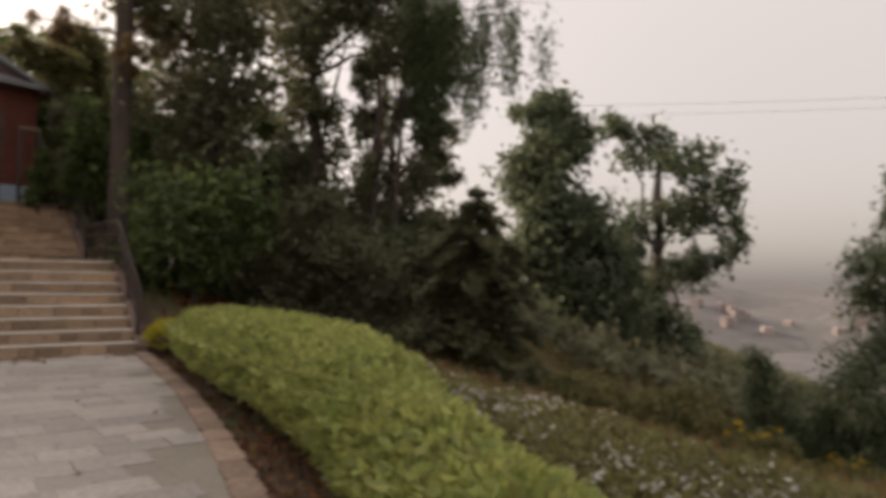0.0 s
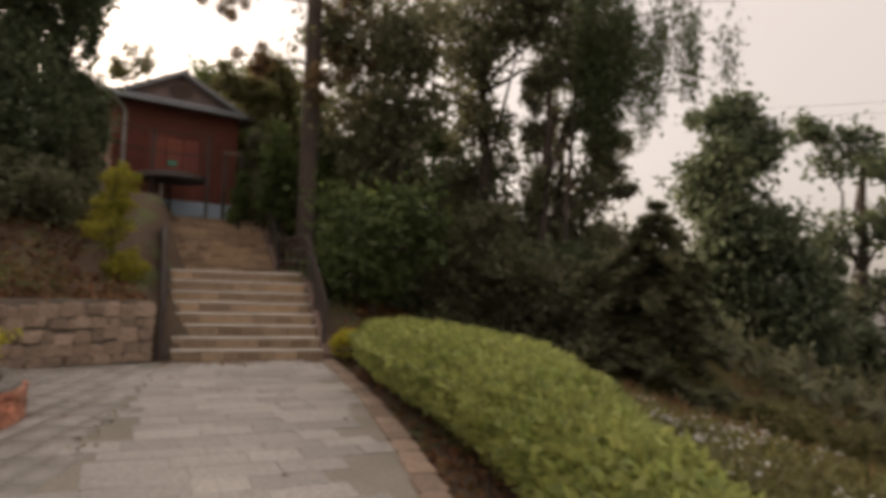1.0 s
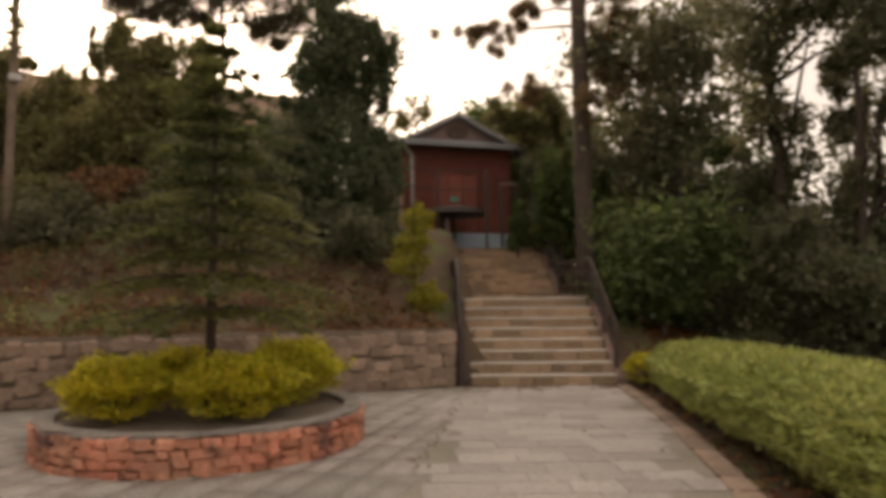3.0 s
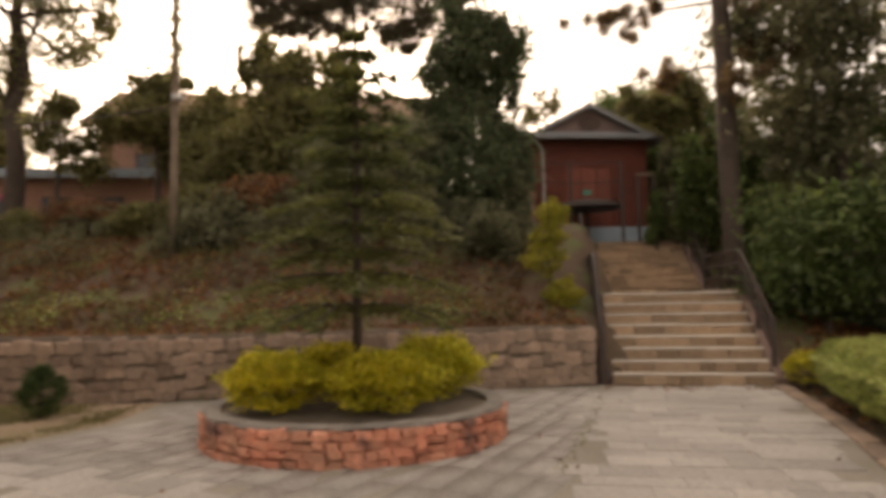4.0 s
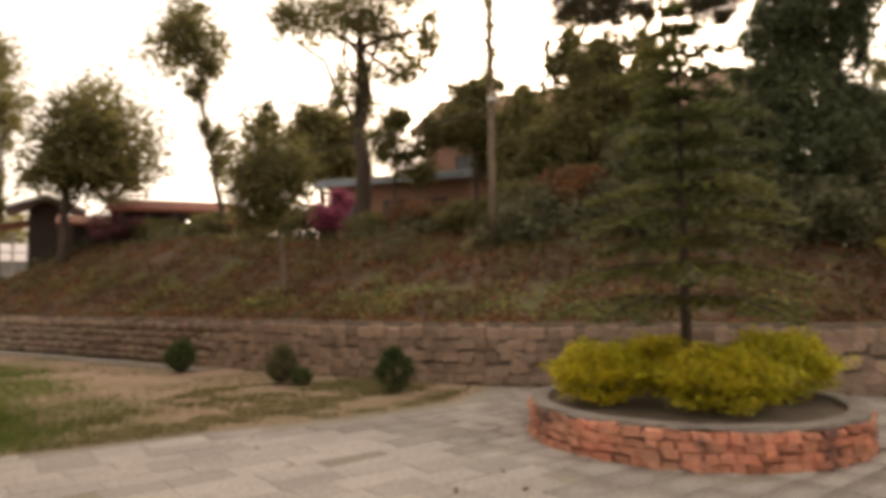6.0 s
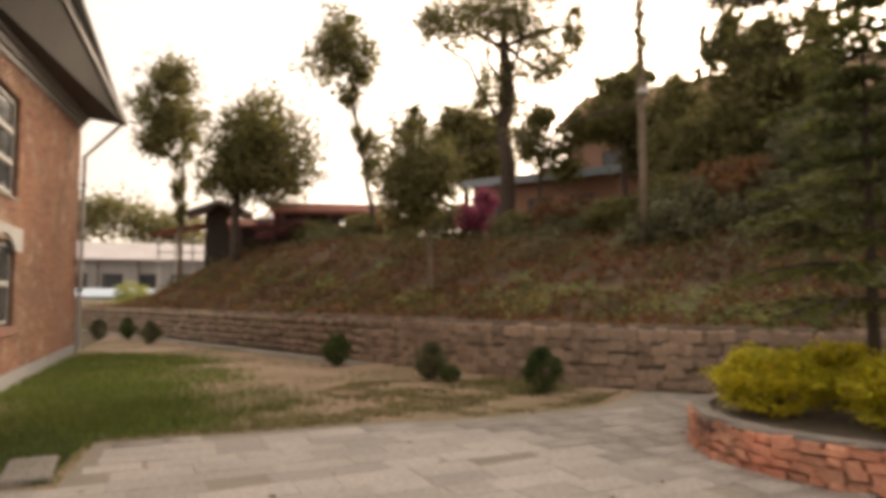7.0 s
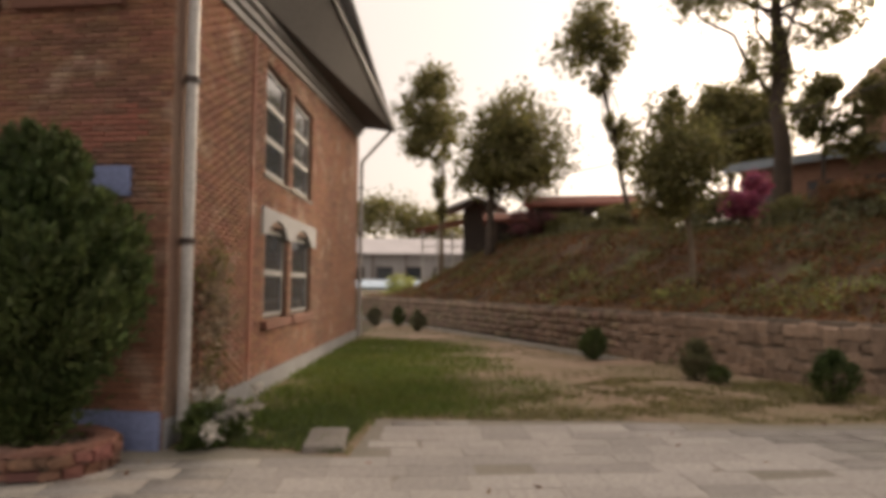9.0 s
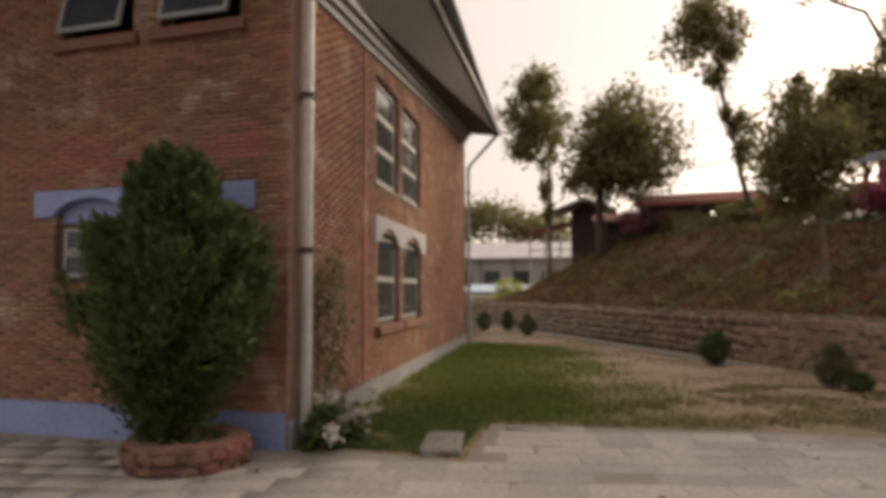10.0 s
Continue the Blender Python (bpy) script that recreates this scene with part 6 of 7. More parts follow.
# ---------------------------------------------------------------- far hills with villages
def hill(at, length, depth, tall, turn, seed):
    rng = np.random.default_rng(seed)
    n, m = 40, 12
    xs, ys = np.linspace(-1, 1, n), np.linspace(-1, 1, m)
    gx, gy = np.meshgrid(xs, ys)
    z = tall * np.clip(1 - gy ** 2, 0, 1) * (1 - gx ** 4) * (0.75 + 0.25 * np.sin(gx * 5 + seed) * np.cos(gx * 11 + seed * 2)) + rng.normal(size=gx.shape) * tall * 0.03
    idx = np.arange(n * m).reshape(m, n)
    q = np.stack([idx[:-1, :-1], idx[:-1, 1:], idx[1:, 1:], idx[1:, :-1]], axis=-1).reshape(-1, 4)
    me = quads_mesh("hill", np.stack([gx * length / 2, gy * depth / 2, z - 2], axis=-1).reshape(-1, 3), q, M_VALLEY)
    me.shade_smooth()
    ob = new("hill", me)
    ob.matrix_world = pose(*at, 0, 0, turn)
    return tagged(ob, "hazy far ridge across the valley", "hill", kind="structure")


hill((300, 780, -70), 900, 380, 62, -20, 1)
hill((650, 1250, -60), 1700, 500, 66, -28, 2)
rng_v = np.random.default_rng(190)
for k in range(46):
    u, v = rng_v.uniform(-0.42, 0.42), rng_v.uniform(-0.3, -0.1)
    a = radians(-20)
    x, y = 300 + u * 900 * math.cos(a) - v * 380 * math.sin(a), 780 + u * 900 * math.sin(a) + v * 380 * math.cos(a)
    z = -72 + 62 * (1 - (2 * v) ** 2) * (1 - (2 * u) ** 4) * (0.75 + 0.25 * math.sin(2 * u * 5 + 1) * math.cos(2 * u * 11 + 2))
    w, d, hh = rng_v.uniform(7, 13), rng_v.uniform(7, 11), rng_v.uniform(5, 10)
    bm = bmesh.new()
    box(bm, (-w / 2, -d / 2, -6), (w / 2, d / 2, hh))
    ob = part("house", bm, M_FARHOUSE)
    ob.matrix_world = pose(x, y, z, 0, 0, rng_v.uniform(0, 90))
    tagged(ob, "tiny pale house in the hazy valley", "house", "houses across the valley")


# ---------------------------------------------------------------- ground cover
def inside(poly, x, y):
    x, y = np.asarray(x), np.asarray(y)
    ok = np.zeros(x.shape, bool)
    for (ax, ay), (bx, by) in zip(poly, poly[1:] + poly[:1]):
        cross = ((ay > y) != (by > y)) & (x < (bx - ax) * (y - ay) / (by - ay + 1e-12) + ax)
        ok ^= cross
    return ok


def patchy(x, y, k=1.0):
    return np.sin(x * 1.3 * k + 0.7) * np.sin(y * 1.7 * k + 1.9) + 0.6 * np.sin(x * 3.1 * k + y * 2.3 * k) + 0.4 * np.sin(x * 5.7 * k - y * 4.9 * k)


def scatter(name, poly, n, seed, low, high, length, width, mat, label, category, cut=-9.0, upright=0.0, freq=1.0, z_fn=None, blur=0.0, within=None):
    """Small leaves or blades strewn over a stretch of ground, thinner where the patches are low."""
    rng = np.random.default_rng(seed)
    xs, ys = [p[0] for p in poly], [p[1] for p in poly]
    x, y = rng.uniform(min(xs), max(xs), n), rng.uniform(min(ys), max(ys), n)
    keep = inside(poly, x, y) & (patchy(x, y, freq) + rng.normal(size=n) * 0.35 > cut)
    x, y = x[keep], y[keep]
    if blur:
        x, y = x + rng.normal(size=len(x)) * blur, y + rng.normal(size=len(y)) * blur
        ok = inside(within, x, y)
        x, y = x[ok], y[ok]
    z = (height(x, y) if z_fn is None else z_fn(x, y)) + rng.uniform(low, high, len(x))
    along = np.tile((0.0, 0.0, upright), (len(x), 1)) if upright else None
    me = leaf_mesh(name, np.stack([x, y, z], axis=1), length, width, mat, rng, up=1.5, along=along, spread=0.5 if upright else 1.0)
    return tagged(new(name, me), label, category, kind="stuff")


LAWN_GREEN = [(-20.3, -9.75), (-19.0, -6.7), (-15.0, -5.6), (-11.3, -3.3), (-9.5, -2.7), (-8.95, -4.0), (-7.2, -3.5), (-6.8, -5.2), (-10.1, -6.45), (-14.0, -7.8)]
flat = lambda x, y: 0.0 * x
LAWN_WIDE = [(-20.6, -9.8), (-19.4, -5.9), (-15.2, -4.3), (-11.6, -2.2), (-9.3, -2.5), (-8.95, -4.0), (-7.2, -3.5), (-6.8, -5.2), (-10.1, -6.45), (-14.0, -7.8)]
scatter("grass", LAWN_WIDE, 130000, 200, 0.0, 0.05, 0.10, 0.012, M_GRASS, "short patchy grass on the lawn", "grass", cut=0.25, upright=0.9, freq=0.9, z_fn=flat, blur=0.4, within=LAWN)
scatter("grass", offset_line(LAWN_GREEN, 0.0), 120000, 201, 0.0, 0.07, 0.13, 0.012, M_GRASS, "green grass growing along the house wall", "grass", cut=-0.45, upright=1.0, freq=0.8, z_fn=flat, blur=0.3, within=LAWN)
scatter("grass", LAWN[::-1], 150000, 202, 0.0, 0.03, 0.07, 0.010, M_OLIVE, "thin dry grass on the trodden lawn", "grass", cut=0.0, upright=0.7, freq=0.6, z_fn=flat)
scatter("grass", [(-9.0, -3.9), (-9.4, -2.5), (-10.05, -0.8), (-10.55, 0.9), (-11.3, 2.3), (-12.6, 3.2), (-14.6, 1.2), (-14.0, -1.5), (-12.4, -2.2), (-10.9, -3.0)], 52000, 203, 0.0, 0.04, 0.075, 0.012, M_OLIVE, "short dry olive grass along the paving edge", "grass", cut=-0.1, upright=0.9, freq=1.2, z_fn=flat)
scatter("grass", [(-7.0, -5.1), (-7.2, -3.58), (-8.93, -4.08), (-9.4, -4.8), (-8.6, -5.85)], 15000, 219, 0.0, 0.04, 0.11, 0.014, M_MIDLEAF, "lush dark grass round the stone slabs", "grass", cut=-0.75, upright=0.9, freq=1.3, z_fn=flat)
BANK = offset_line(WALL_LINE, 0.1) + offset_line(WALL_LINE, 9.5)[::-1]
scatter("leaf_litter", BANK, 150000, 204, 0.0, 0.07, 0.15, 0.08, M_BROWNLEAF, "dry brown leaf litter on the bank", "leaves", cut=-0.8)
WALL_CAP = offset_line(WALL_LINE, 0.04) + offset_line(WALL_LINE, 0.9)[::-1]
scatter("leaf_litter", WALL_CAP, 42000, 220, -0.02, 0.05, 0.12, 0.06, M_BROWNLEAF, "dry leaves lying along the top of the stone wall", "leaves", cut=-0.9, z_fn=lambda x, y: 0.0 * x + WALL_TOP)
scatter("bank_weeds", BANK, 150000, 205, 0.0, 0.24, 0.14, 0.05, M_OLIVE, "olive weeds growing over the bank", "weeds", cut=0.45, upright=0.5)
scatter("bank_weeds", offset_line(WALL_LINE, 0.15) + offset_line(WALL_LINE, 2.2)[::-1], 90000, 206, 0.0, 0.30, 0.10, 0.045, M_HEDGE, "yellow-green weeds above the stone wall", "weeds", cut=0.75, upright=0.5, freq=0.7)
scatter("bank_weeds", offset_line(WALL_LINE, 2.5) + offset_line(WALL_LINE, 8.5)[::-1], 90000, 207, 0.0, 0.55, 0.17, 0.06, M_DARKLEAF, "dark brush near the top of the bank", "weeds", cut=0.55, upright=0.4, freq=0.55)
scatter("leaf_litter", PLAZA, 1500, 208, 0.012, 0.02, 0.085, 0.05, M_BROWNLEAF, "a few fallen brown leaves on the paving", "leaves", cut=0.6, z_fn=flat)
STAIR_FOOT = [(-8.7, 10.4), (-6.5, 12.3), (-6.15, 11.8), (-8.3, 9.7)]
scatter("leaf_litter", STAIR_FOOT, 900, 217, 0.012, 0.02, 0.075, 0.045, M_BROWNLEAF, "swept reddish leaves at the foot of the stairs", "leaves", cut=-0.3, z_fn=flat)
SEAM_STRIP = [(-8.4, 10.1), (-6.19, 6.66), (-5.04, 4.8), (-5.14, 4.7), (-6.29, 6.52), (-8.5, 9.95)]
scatter("seam_moss", SEAM_STRIP, 4500, 218, 0.0, 0.02, 0.05, 0.03, M_OLIVE, "thin moss and weeds along the paving seam", "moss", cut=0.1, z_fn=flat)
SOIL_STRIP = CURB_LINE[:9] + offset_line(CURB_LINE[:9], -1.4)[::-1]
scatter("leaf_litter", SOIL_STRIP, 16000, 209, -0.04, 0.02, 0.10, 0.055, M_BROWNLEAF, "dry leaves on the soil below the hedge", "leaves", cut=-0.4)
BROW = BROW_LINE[5:11]
COVER = offset_line(BROW, -0.4) + offset_line(BROW, 2.1)[::-1]
scatter("ground_cover", COVER, 90000, 210, 0.0, 0.34, 0.09, 0.04, M_OLIVE, "dense green ground cover beyond the hedge", "ground cover", cut=-2.0, upright=0.6)
scatter("ground_cover_flowers", COVER, 9000, 211, 0.26, 0.40, 0.05, 0.035, M_WHITEFLOWER, "tiny white flowers on the ground cover", "flowers", cut=0.0)
SLOPE = [(0.2, 8.2), (2.6, 6.6), (4.6, 2.0), (14.0, 2.0), (16.0, 20.0), (4.0, 26.0), (-1.0, 20.0), (-2.4, 13.0)]
scatter("slope_grass", SLOPE, 80000, 212, 0.0, 0.28, 0.24, 0.022, M_OLIVE, "long dry grass on the falling slope", "grass", cut=-0.7, upright=1.0)
scatter("slope_grass", SLOPE, 50000, 213, 0.0, 0.35, 0.26, 0.02, M_BROWNLEAF, "straw-coloured dead grass on the slope", "grass", cut=0.3, upright=1.0)
SCRUB = [(-3.0, 24.0), (3.0, 20.0), (16.0, 16.0), (46.0, 22.0), (46.0, 70.0), (-6.0, 70.0)]
scatter("slope_scrub", SCRUB, 45000, 216, 0.0, 1.1, 0.6, 0.28, M_DARKLEAF, "dark scrub covering the valley slope", "scrub", cut=-1.2)
WOOD = [(-6.2, 13.4), (-3.4, 12.2), (-2.2, 14.0), (-1.5, 19.0), (-3.0, 24.0), (-12.0, 24.0), (-9.8, 16.9)]
scatter("leaf_litter", WOOD, 40000, 214, 0.0, 0.05, 0.15, 0.08, M_BROWNLEAF, "dry leaves on the floor of the wood", "leaves", cut=-0.6)
scatter("wall_foot_weeds", offset_line(WALL_LINE, -0.45) + offset_line(WALL_LINE, 0.02)[::-1], 60000, 215, 0.0, 0.16, 0.09, 0.04, M_MIDLEAF, "weeds at the foot of the stone wall", "weeds", cut=1.05, upright=0.5, freq=0.8, z_fn=flat)

# pale path along the foot of the wall
PATH_LINE = WALL_LINE[3:]
ps = flat_sheet("footpath", (offset_line(PATH_LINE, -0.25) + offset_line(PATH_LINE, -0.95)[::-1])[::-1], 0.022, M_CEMENT, "narrow pale cement path below the wall", "path")

# stepping slab in the grass
for x, y, w, d, turn, lab in ((-7.57, -3.92, 0.85, 0.42, 24, "weathered flat stone slab in the grass"), (-7.35, -5.0, 0.6, 0.35, 15, "small flat stone half sunk in the grass")):
    ob = part("stone_slab", boxes(((-w / 2, -d / 2, -0.05), (w / 2, d / 2, 0.085)), bevel=0.02), M_CEMENT)
    ob.matrix_world = pose(x, y, 0, 0, 0, turn)
    tagged(ob, lab, "stone slab")

# flowering plant and creeper at the house corner
fp = thing("flowering_plant", (*side_at(0.28, 0.42, 0).xy, 0.0), "low plant with white flowers by the downpipe", "plant")
rng_f = np.random.default_rng(221)
part("foliage", leaf_mesh("foliage", clump_points(rng_f, 2600, (0, 0, 0.2), (0.42, 0.3, 0.26), 0.2), 0.1, 0.04, M_MIDLEAF, rng_f), M_MIDLEAF, fp)
for k in range(17):
    c = (rng_f.normal() * 0.2 + 0.08, rng_f.normal() * 0.18 + 0.12, rng_f.uniform(0.2, 0.62))
    part("blossom", leaf_mesh("blossom", np.array(c) + rng_f.normal(size=(34, 3)) * 0.034, 0.06, 0.045, M_WHITEFLOWER, rng_f), M_WHITEFLOWER, fp)
cr = thing("creeper", (*side_at(0.72, 0.1, 0).xy, 0.0), "thin dry creeper climbing beside the downpipe", "creeper")
bm = bmesh.new()
cw = [side_at(0.72, 0.1, 0) * 0 + Vector((rng_f.normal() * 0.05, rng_f.normal() * 0.03, z)) for z in np.linspace(0, 2.0, 8)]
tube(bm, cw, [0.018 - 0.0018 * k for k in range(8)], 5)
part("stem", bm, M_PALEBARK, cr)
along_side = Vector((-0.945, -0.326, 0))
pts = []
for k in range(34):
    z = rng_f.uniform(0.35, 2.05)
    o = rng_f.normal() * 0.17 + 0.06
    pts.append(np.array(along_side * o + Vector((-0.326, 0.945, 0)) * 0.12 + Vector((0, 0, z))) + rng_f.normal(size=(38, 3)) * np.array((0.08, 0.05, 0.09)))
part("foliage", leaf_mesh("foliage", np.concatenate(pts[:12]), 0.075, 0.035, M_OLIVE, rng_f), M_OLIVE, cr)
M_DRYPALE = leaf_material("pale_dry_leaf", (0.36, 0.29, 0.22), (0.26, 0.19, 0.13))
part("dry_foliage", leaf_mesh("dry_foliage", np.concatenate(pts[12:]), 0.08, 0.045, M_DRYPALE, rng_f), M_DRYPALE, cr, "pale dry leaves and spent flowers")


# ---------------------------------------------------------------- curb stones
curb = thing("curb", (0, 0, 0), "edging of flat brownish stones along the paving", "curb")
curb["kind"] = "structure"
rng_c = np.random.default_rng(231)
curb_shapes = stone_variants(rng_c, 5, M_STONE, 0.08)
run = []
dense = []
for (ax, ay), (bx, by) in zip(CURB_LINE, CURB_LINE[1:]):
    ln = math.hypot(bx - ax, by - ay)
    for q in np.arange(0, ln, 0.05):
        dense.append((ax + (bx - ax) * q / ln, ay + (by - ay) * q / ln, math.degrees(math.atan2(by - ay, bx - ax))))
k = 0
while k < len(dense) - 12 and len(run) < 60:
    step = int(rng_c.integers(7, 12))
    x, y, a = dense[k + step // 2]
    ob = part("curb_stone", curb_shapes[int(rng_c.integers(5))], M_STONE, curb)
    n = Vector((math.sin(radians(a)), -math.cos(radians(a)), 0))
    ob.matrix_local = pose(x + n.x * 0.13, y + n.y * 0.13, 0.0, 0, 0, a + rng_c.normal() * 1.5) @ Matrix.Diagonal((step * 0.05 - 0.012, 0.25, 0.075 + rng_c.normal() * 0.008, 1))
    run.append(ob)
    k += step


# ---------------------------------------------------------------- paving stones
def lay_paving(poly, loose, origin, turn, seed, near, limit, row=(0.28, 0.42), wide=(0.38, 0.8), low=0.0):
    """Rows of slabs clipped to a polygon: the nearest as parts, the rest in one piece."""
    rng = np.random.default_rng(seed)
    a = radians(turn)
    ux, uy = math.cos(a), math.sin(a)
    vx, vy = -uy, ux
    lo_u = lo_v = 1e9
    hi_u = hi_v = -1e9
    for x, y in poly:
        u, v = (x - origin[0]) * ux + (y - origin[1]) * uy, (x - origin[0]) * vx + (y - origin[1]) * vy
        lo_u, hi_u, lo_v, hi_v = min(lo_u, u), max(hi_u, u), min(lo_v, v), max(hi_v, v)
    slabs = []
    v = lo_v
    while v < hi_v:
        h = rng.uniform(*row)
        u = lo_u - rng.uniform(0, 0.4)
        while u < hi_u:
            w = rng.uniform(*wide)
            slabs.append((u + w / 2, v + h / 2, w / 2 - 0.004, h / 2 - 0.004))
            u += w
        v += h
    sl = np.array(slabs)
    ok = np.ones(len(sl), bool)
    for su, sv in ((-1, -1), (1, -1), (1, 1), (-1, 1)):
        pu, pv = sl[:, 0] + su * sl[:, 2], sl[:, 1] + sv * sl[:, 3]
        ok &= inside(loose, origin[0] + pu * ux + pv * vx, origin[1] + pu * uy + pv * vy)
    ok &= inside(poly, origin[0] + sl[:, 0] * ux + sl[:, 1] * vx, origin[1] + sl[:, 0] * uy + sl[:, 1] * vy)
    sl = sl[ok]
    cx, cy = origin[0] + sl[:, 0] * ux + sl[:, 1] * vx, origin[1] + sl[:, 0] * uy + sl[:, 1] * vy
    order = np.argsort(np.hypot(cx - near[0], cy - near[1]))
    shape = bpy.data.meshes.new("slab")
    bm = bmesh.new()
    box(bm, (-1, -1, -1), (1, 1, 1), 0.02)
    bm.to_mesh(shape)
    bm.free()
    shape.materials.append(M_PAVE)
    rest = []
    for rank, i in enumerate(order):
        z = -0.013 - low + rng.normal() * 0.0016
        if rank < limit:
            ob = part("paving_slab", shape, M_PAVE, pavement)
            ob.matrix_local = pose(cx[i], cy[i], z, rng.normal() * 0.25, rng.normal() * 0.25, turn) @ Matrix.Diagonal((sl[i, 2], sl[i, 3], 0.022, 1))
        else:
            rest.append(((cx[i], cy[i], z), ((ux * sl[i, 2], uy * sl[i, 2], rng.normal() * 0.0015), (vx * sl[i, 3], vy * sl[i, 3], rng.normal() * 0.0015), (0, 0, 0.022))))
    ob = part("paving_rest", box_mesh("paving_rest", rest, M_PAVE), M_PAVE, pavement)
    ob["kind"] = "stuff"


pavement = bpy.data.objects["pavement"]
SEAM = [(-8.45, 10.1), (-6.19, 6.59), (-5.04, 4.73), (-4.3, 3.3), (-3.5, 1.0), (-3.0, -2.0), (-3.2, -20.0)]
PATH_POLY = SEAM[:1] + [(-6.45, 12.45)] + CURB_LINE[1:] + [(3.0, -20.0)] + SEAM[:0:-1]
PLAZA_POLY = [*SEAM[:-1], (-3.2, -20.0), (-5.7, -20.0), (-5.75, -9.1), (-6.55, -5.3), *GRASS_EDGE[1:], (-12.6, 3.95), (-8.8, 10.35)]
PATH_LOOSE = [(-8.75, 10.5), (-6.4, 12.55)] + CURB_LINE[1:] + [(3.0, -20.0)] + offset_line(SEAM, 0.6)[::-1]
PLAZA_LOOSE = [*offset_line(SEAM, -0.6)[:-1], (-2.6, -20.0), (-5.7, -20.0), (-5.75, -9.1), (-6.55, -5.3), *GRASS_EDGE[1:], (-12.66, 3.95), (-8.74, 10.48)]
lay_paving(PATH_POLY, PATH_LOOSE, STAIR, STAIR_TURN, 241, (-5.5, 8.0), 150, (0.28, 0.42), (0.4, 0.95))
lay_paving(PLAZA_POLY, PLAZA_LOOSE, (-8.0, -1.0), 114.0, 242, (-6.5, -1.0), 150, low=0.005)


# ---------------------------------------------------------------- stones of the retaining wall
def lay_wall_stones():
    rng = np.random.default_rng(251)
    shapes = stone_variants(rng, 8, M_STONE, 0.3)
    seg = []
    run = 0.0
    for (ax, ay), (bx, by) in zip(WALL_LINE, WALL_LINE[1:]):
        ln = math.hypot(bx - ax, by - ay)
        seg.append((run, run + ln, ax, ay, (bx - ax) / ln, (by - ay) / ln))
        run += ln
    made, rest = 0, []
    z = 0.0
    rows = []
    while z < WALL_TOP - 0.1:
        h = float(rng.uniform(0.17, 0.26))
        h = min(h, WALL_TOP - z)
        rows.append((z, h))
        z += h
    items = []
    for z, h in rows:
        d = 0.0
        while d < run:
            w = float(rng.uniform(0.15, 0.36))
            items.append((d, z, w, h))
            d += w
    items.sort()
    for d, z, w, h in items:
        h *= rng.uniform(0.82, 1.08)
        z = max(0.0, z + rng.normal() * 0.022)
        m = d + w / 2
        for s0, s1, ax, ay, ux, uy in seg:
            if s0 <= m < s1:
                x, y = ax + ux * (m - s0), ay + uy * (m - s0)
                turn = math.degrees(math.atan2(uy, ux))
                out = 0.02 + rng.normal() * 0.012
                if made < 300:
                    ob = part("stone", shapes[int(rng.integers(8))], M_STONE, stone_wall)
                    ob.matrix_local = pose(x + uy * out * 0 + uy * 0.09, y - ux * 0.09, z + h / 2, rng.normal() * 2, rng.normal() * 2, turn) @ Matrix.Diagonal((w * 0.98, 0.2 + rng.normal() * 0.015, h * 0.97, 1))
                    made += 1
                else:
                    rest.append(((x + uy * 0.09, y - ux * 0.09, z + h / 2), ((ux * w * 0.475, uy * w * 0.475, rng.normal() * 0.012), (-uy * (0.09 + rng.normal() * 0.012), ux * (0.09 + rng.normal() * 0.012), 0), (0, 0, h * 0.47))))
                break
    ob = part("stone_rest", box_mesh("stone_rest", rest, M_STONE, rng, 0.012), M_STONE, stone_wall)
    ob["kind"] = "stuff"


lay_wall_stones()


# ---------------------------------------------------------------- bricks of the house
M_REDPAINT = material("repainted_red_brick", (0.30, 0.112, 0.082), 0.85, (0.27, 0.125, 0.09), 1.0, 0.7, 30, 0.3, island_tint=0.15)


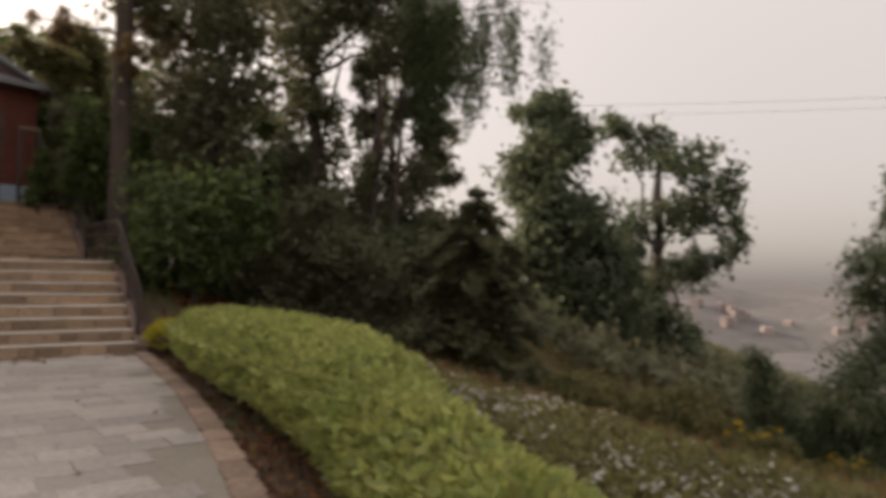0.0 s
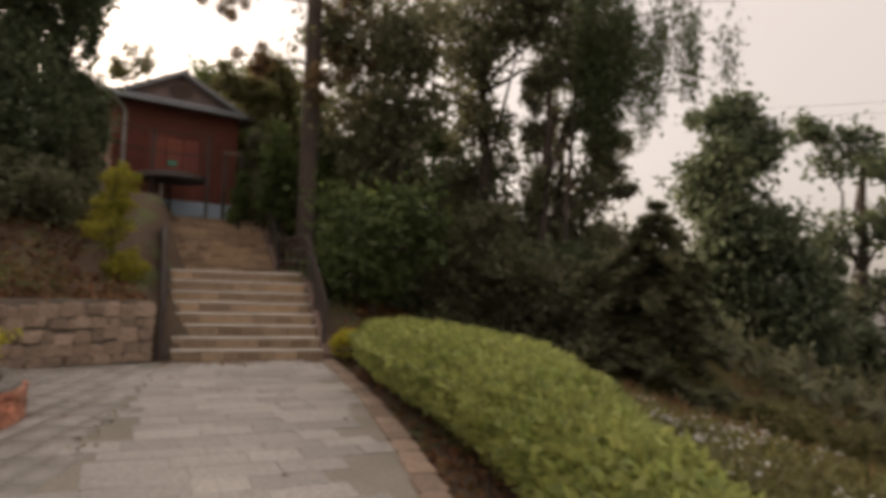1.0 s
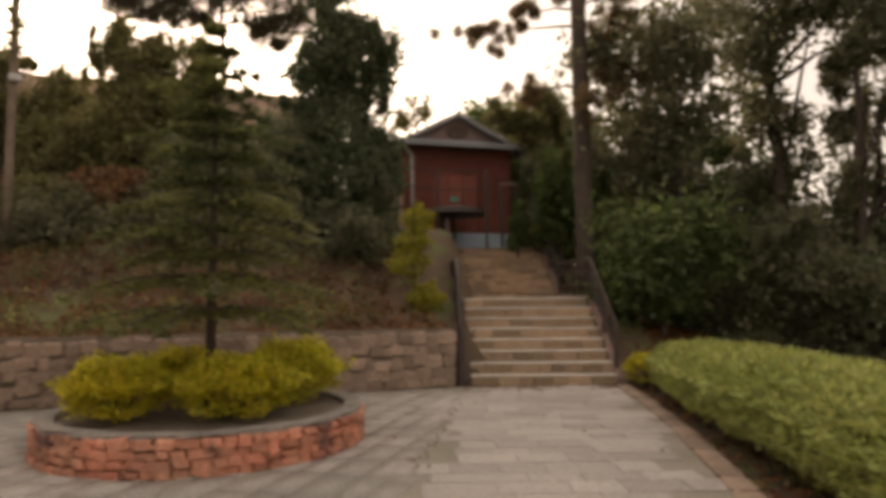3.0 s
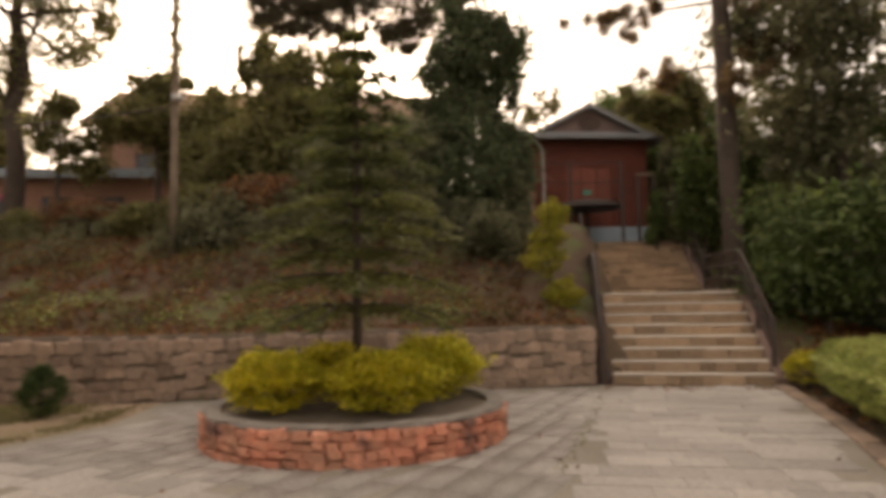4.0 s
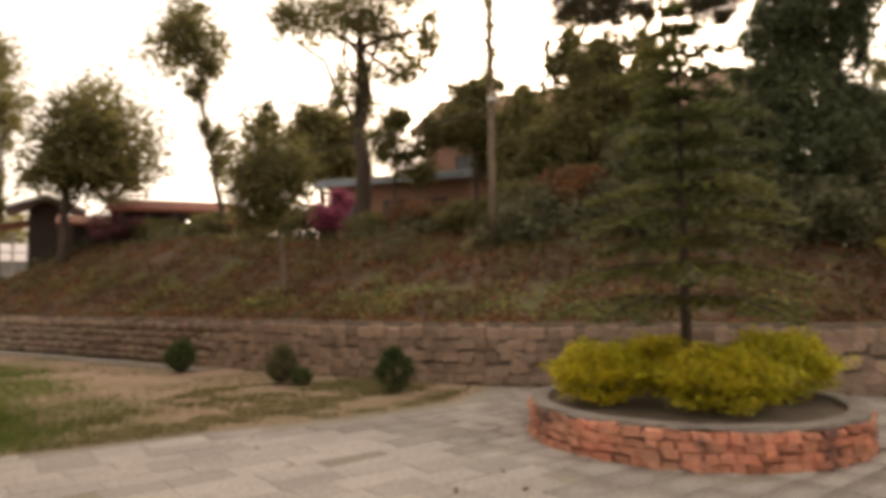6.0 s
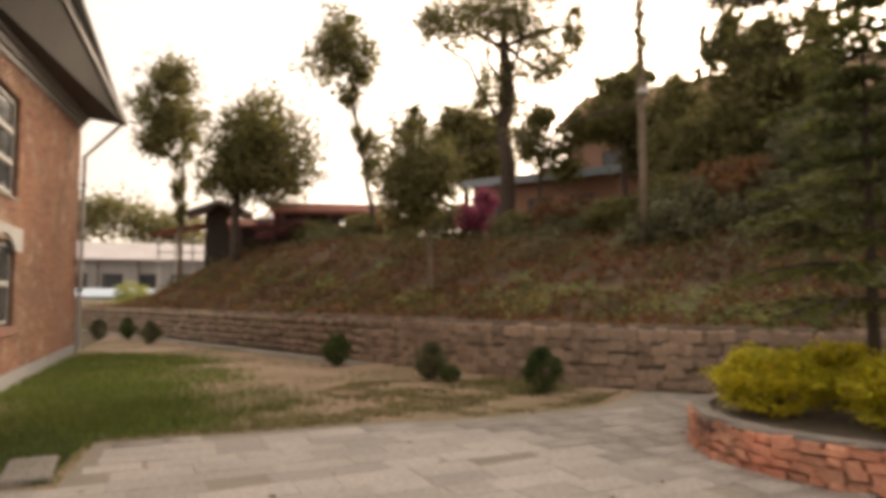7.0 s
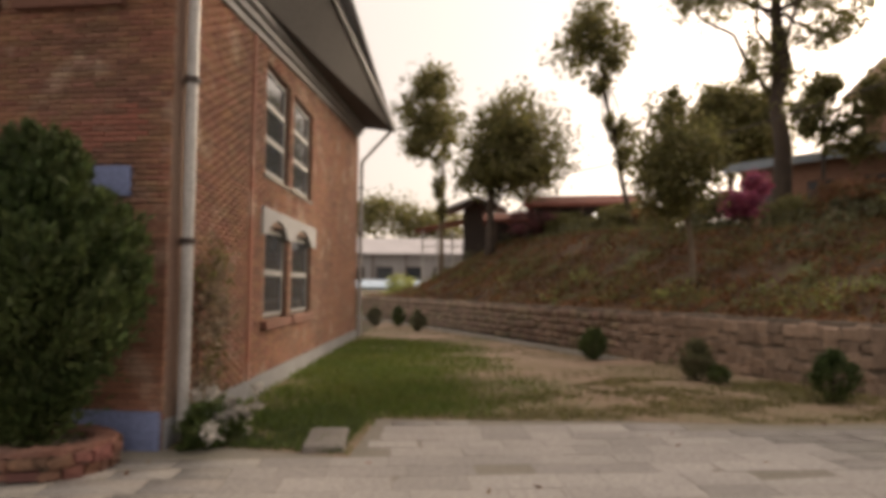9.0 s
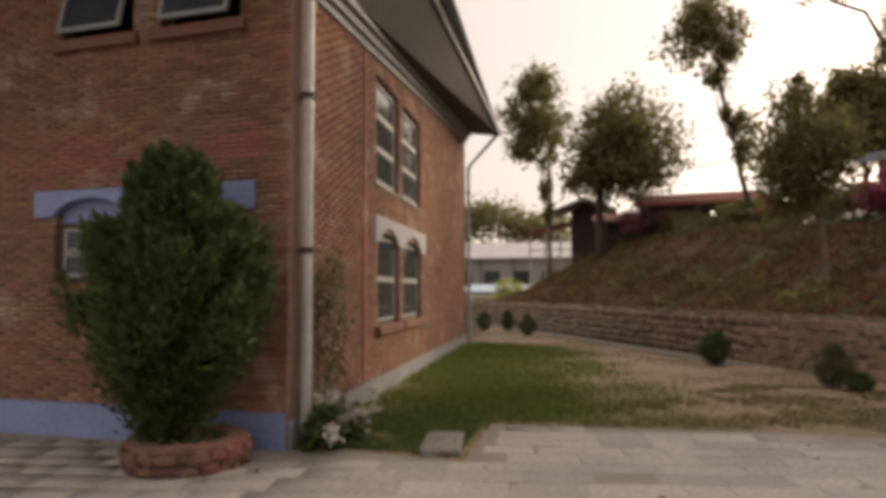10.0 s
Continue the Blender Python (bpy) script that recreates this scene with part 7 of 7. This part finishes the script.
def lay_bricks(place, length, z0, z1, holes, bands, seed, group_limit, start=0.0, yaw=0.0, red=None):
    rng = np.random.default_rng(seed)
    shape = bpy.data.meshes.new("brick")
    bm = bmesh.new()
    box(bm, (-0.5, -0.5, -0.5), (0.5, 0.5, 0.5), 0.06)
    bm.to_mesh(shape)
    bm.free()
    shape.materials.append(M_BRICK)
    along = (place(1, 0, 0) - place(0, 0, 0))
    outward = (place(0, 1, 0) - place(0, 0, 0))
    parts, rest, painted = 0, [], []
    course, c = 0.0585, 0
    z = z0
    inv = house.matrix_world.inverted()
    while z + course <= z1:
        s = start - (0.125 if c % 2 else 0.0)
        while s < length:
            a, b = max(s, start) + 0.004, min(s + 0.25, length) - 0.004
            s += 0.25
            if b - a < 0.04:
                continue
            zm = z + course / 2
            for h in holes:
                if h[2] - 0.02 < zm < h[3] + 0.02:
                    if a < h[0] < b:
                        b = h[0]
                    if a < h[1] < b:
                        a = h[1]
            sm = (a + b) / 2
            if b - a < 0.03 or any(h[0] < sm < h[1] and h[2] < zm < h[3] for h in (*holes, *bands)):
                continue
            p = place(sm, -0.022 + rng.normal() * 0.0022, zm)
            if parts < group_limit and sm < 2.0 and zm < 2.5:
                ob = part("brick", shape, M_BRICK, house)
                ob.matrix_local = inv @ Matrix.Translation(p) @ pose(0, 0, 0, 0, 0, yaw) @ Matrix.Diagonal((b - a, 0.05, course - 0.011, 1))
                parts += 1
                continue
            row = (p, (along * (b - a) / 2, outward * 0.025, Vector((0, 0, course / 2 - 0.0055))))
            if red and red(sm, zm, rng):
                painted.append(row)
            else:
                rest.append(row)
        z += course
        c += 1
    for rows, name, mat in ((rest, "brickwork", M_BRICK), (painted, "painted_brickwork", M_REDPAINT)):
        if rows:
            ob = part(name, box_mesh(name, rows, mat), mat, house)
            ob.matrix_parent_inverse = inv
            ob["kind"] = "stuff"


lay_bricks(front_at, FRONT_LEN, 0.38, 6.6, FRONT_HOLES, [(0.42, 3.44, 2.5, 2.88)], 261, 280, yaw=FRONT_YAW,
           red=lambda s, z, rng: 3.0 + 0.12 * math.sin(s * 3) < z < 3.45 + 0.1 * math.sin(s * 2.3 + 1) and 0.35 < s < 3.5 and rng.uniform() < 0.85)
lay_bricks(side_at, SIDE_LEN, 0.30, 6.28, SIDE_HOLES, [(3.4, 7.6, 2.45, 2.88)], 262, 0, yaw=SIDE_YAW)
bm = bmesh.new()
prism(bm, [(2.78, 0.3), (2.9, 0.3), (2.9, 6.28), (2.78, 6.28)], -0.02, 0.03, lambda a, b, c: side_at(a, c, b))
house_part("pilaster", bm, M_BRICK, label="narrow brick strip up the wall")
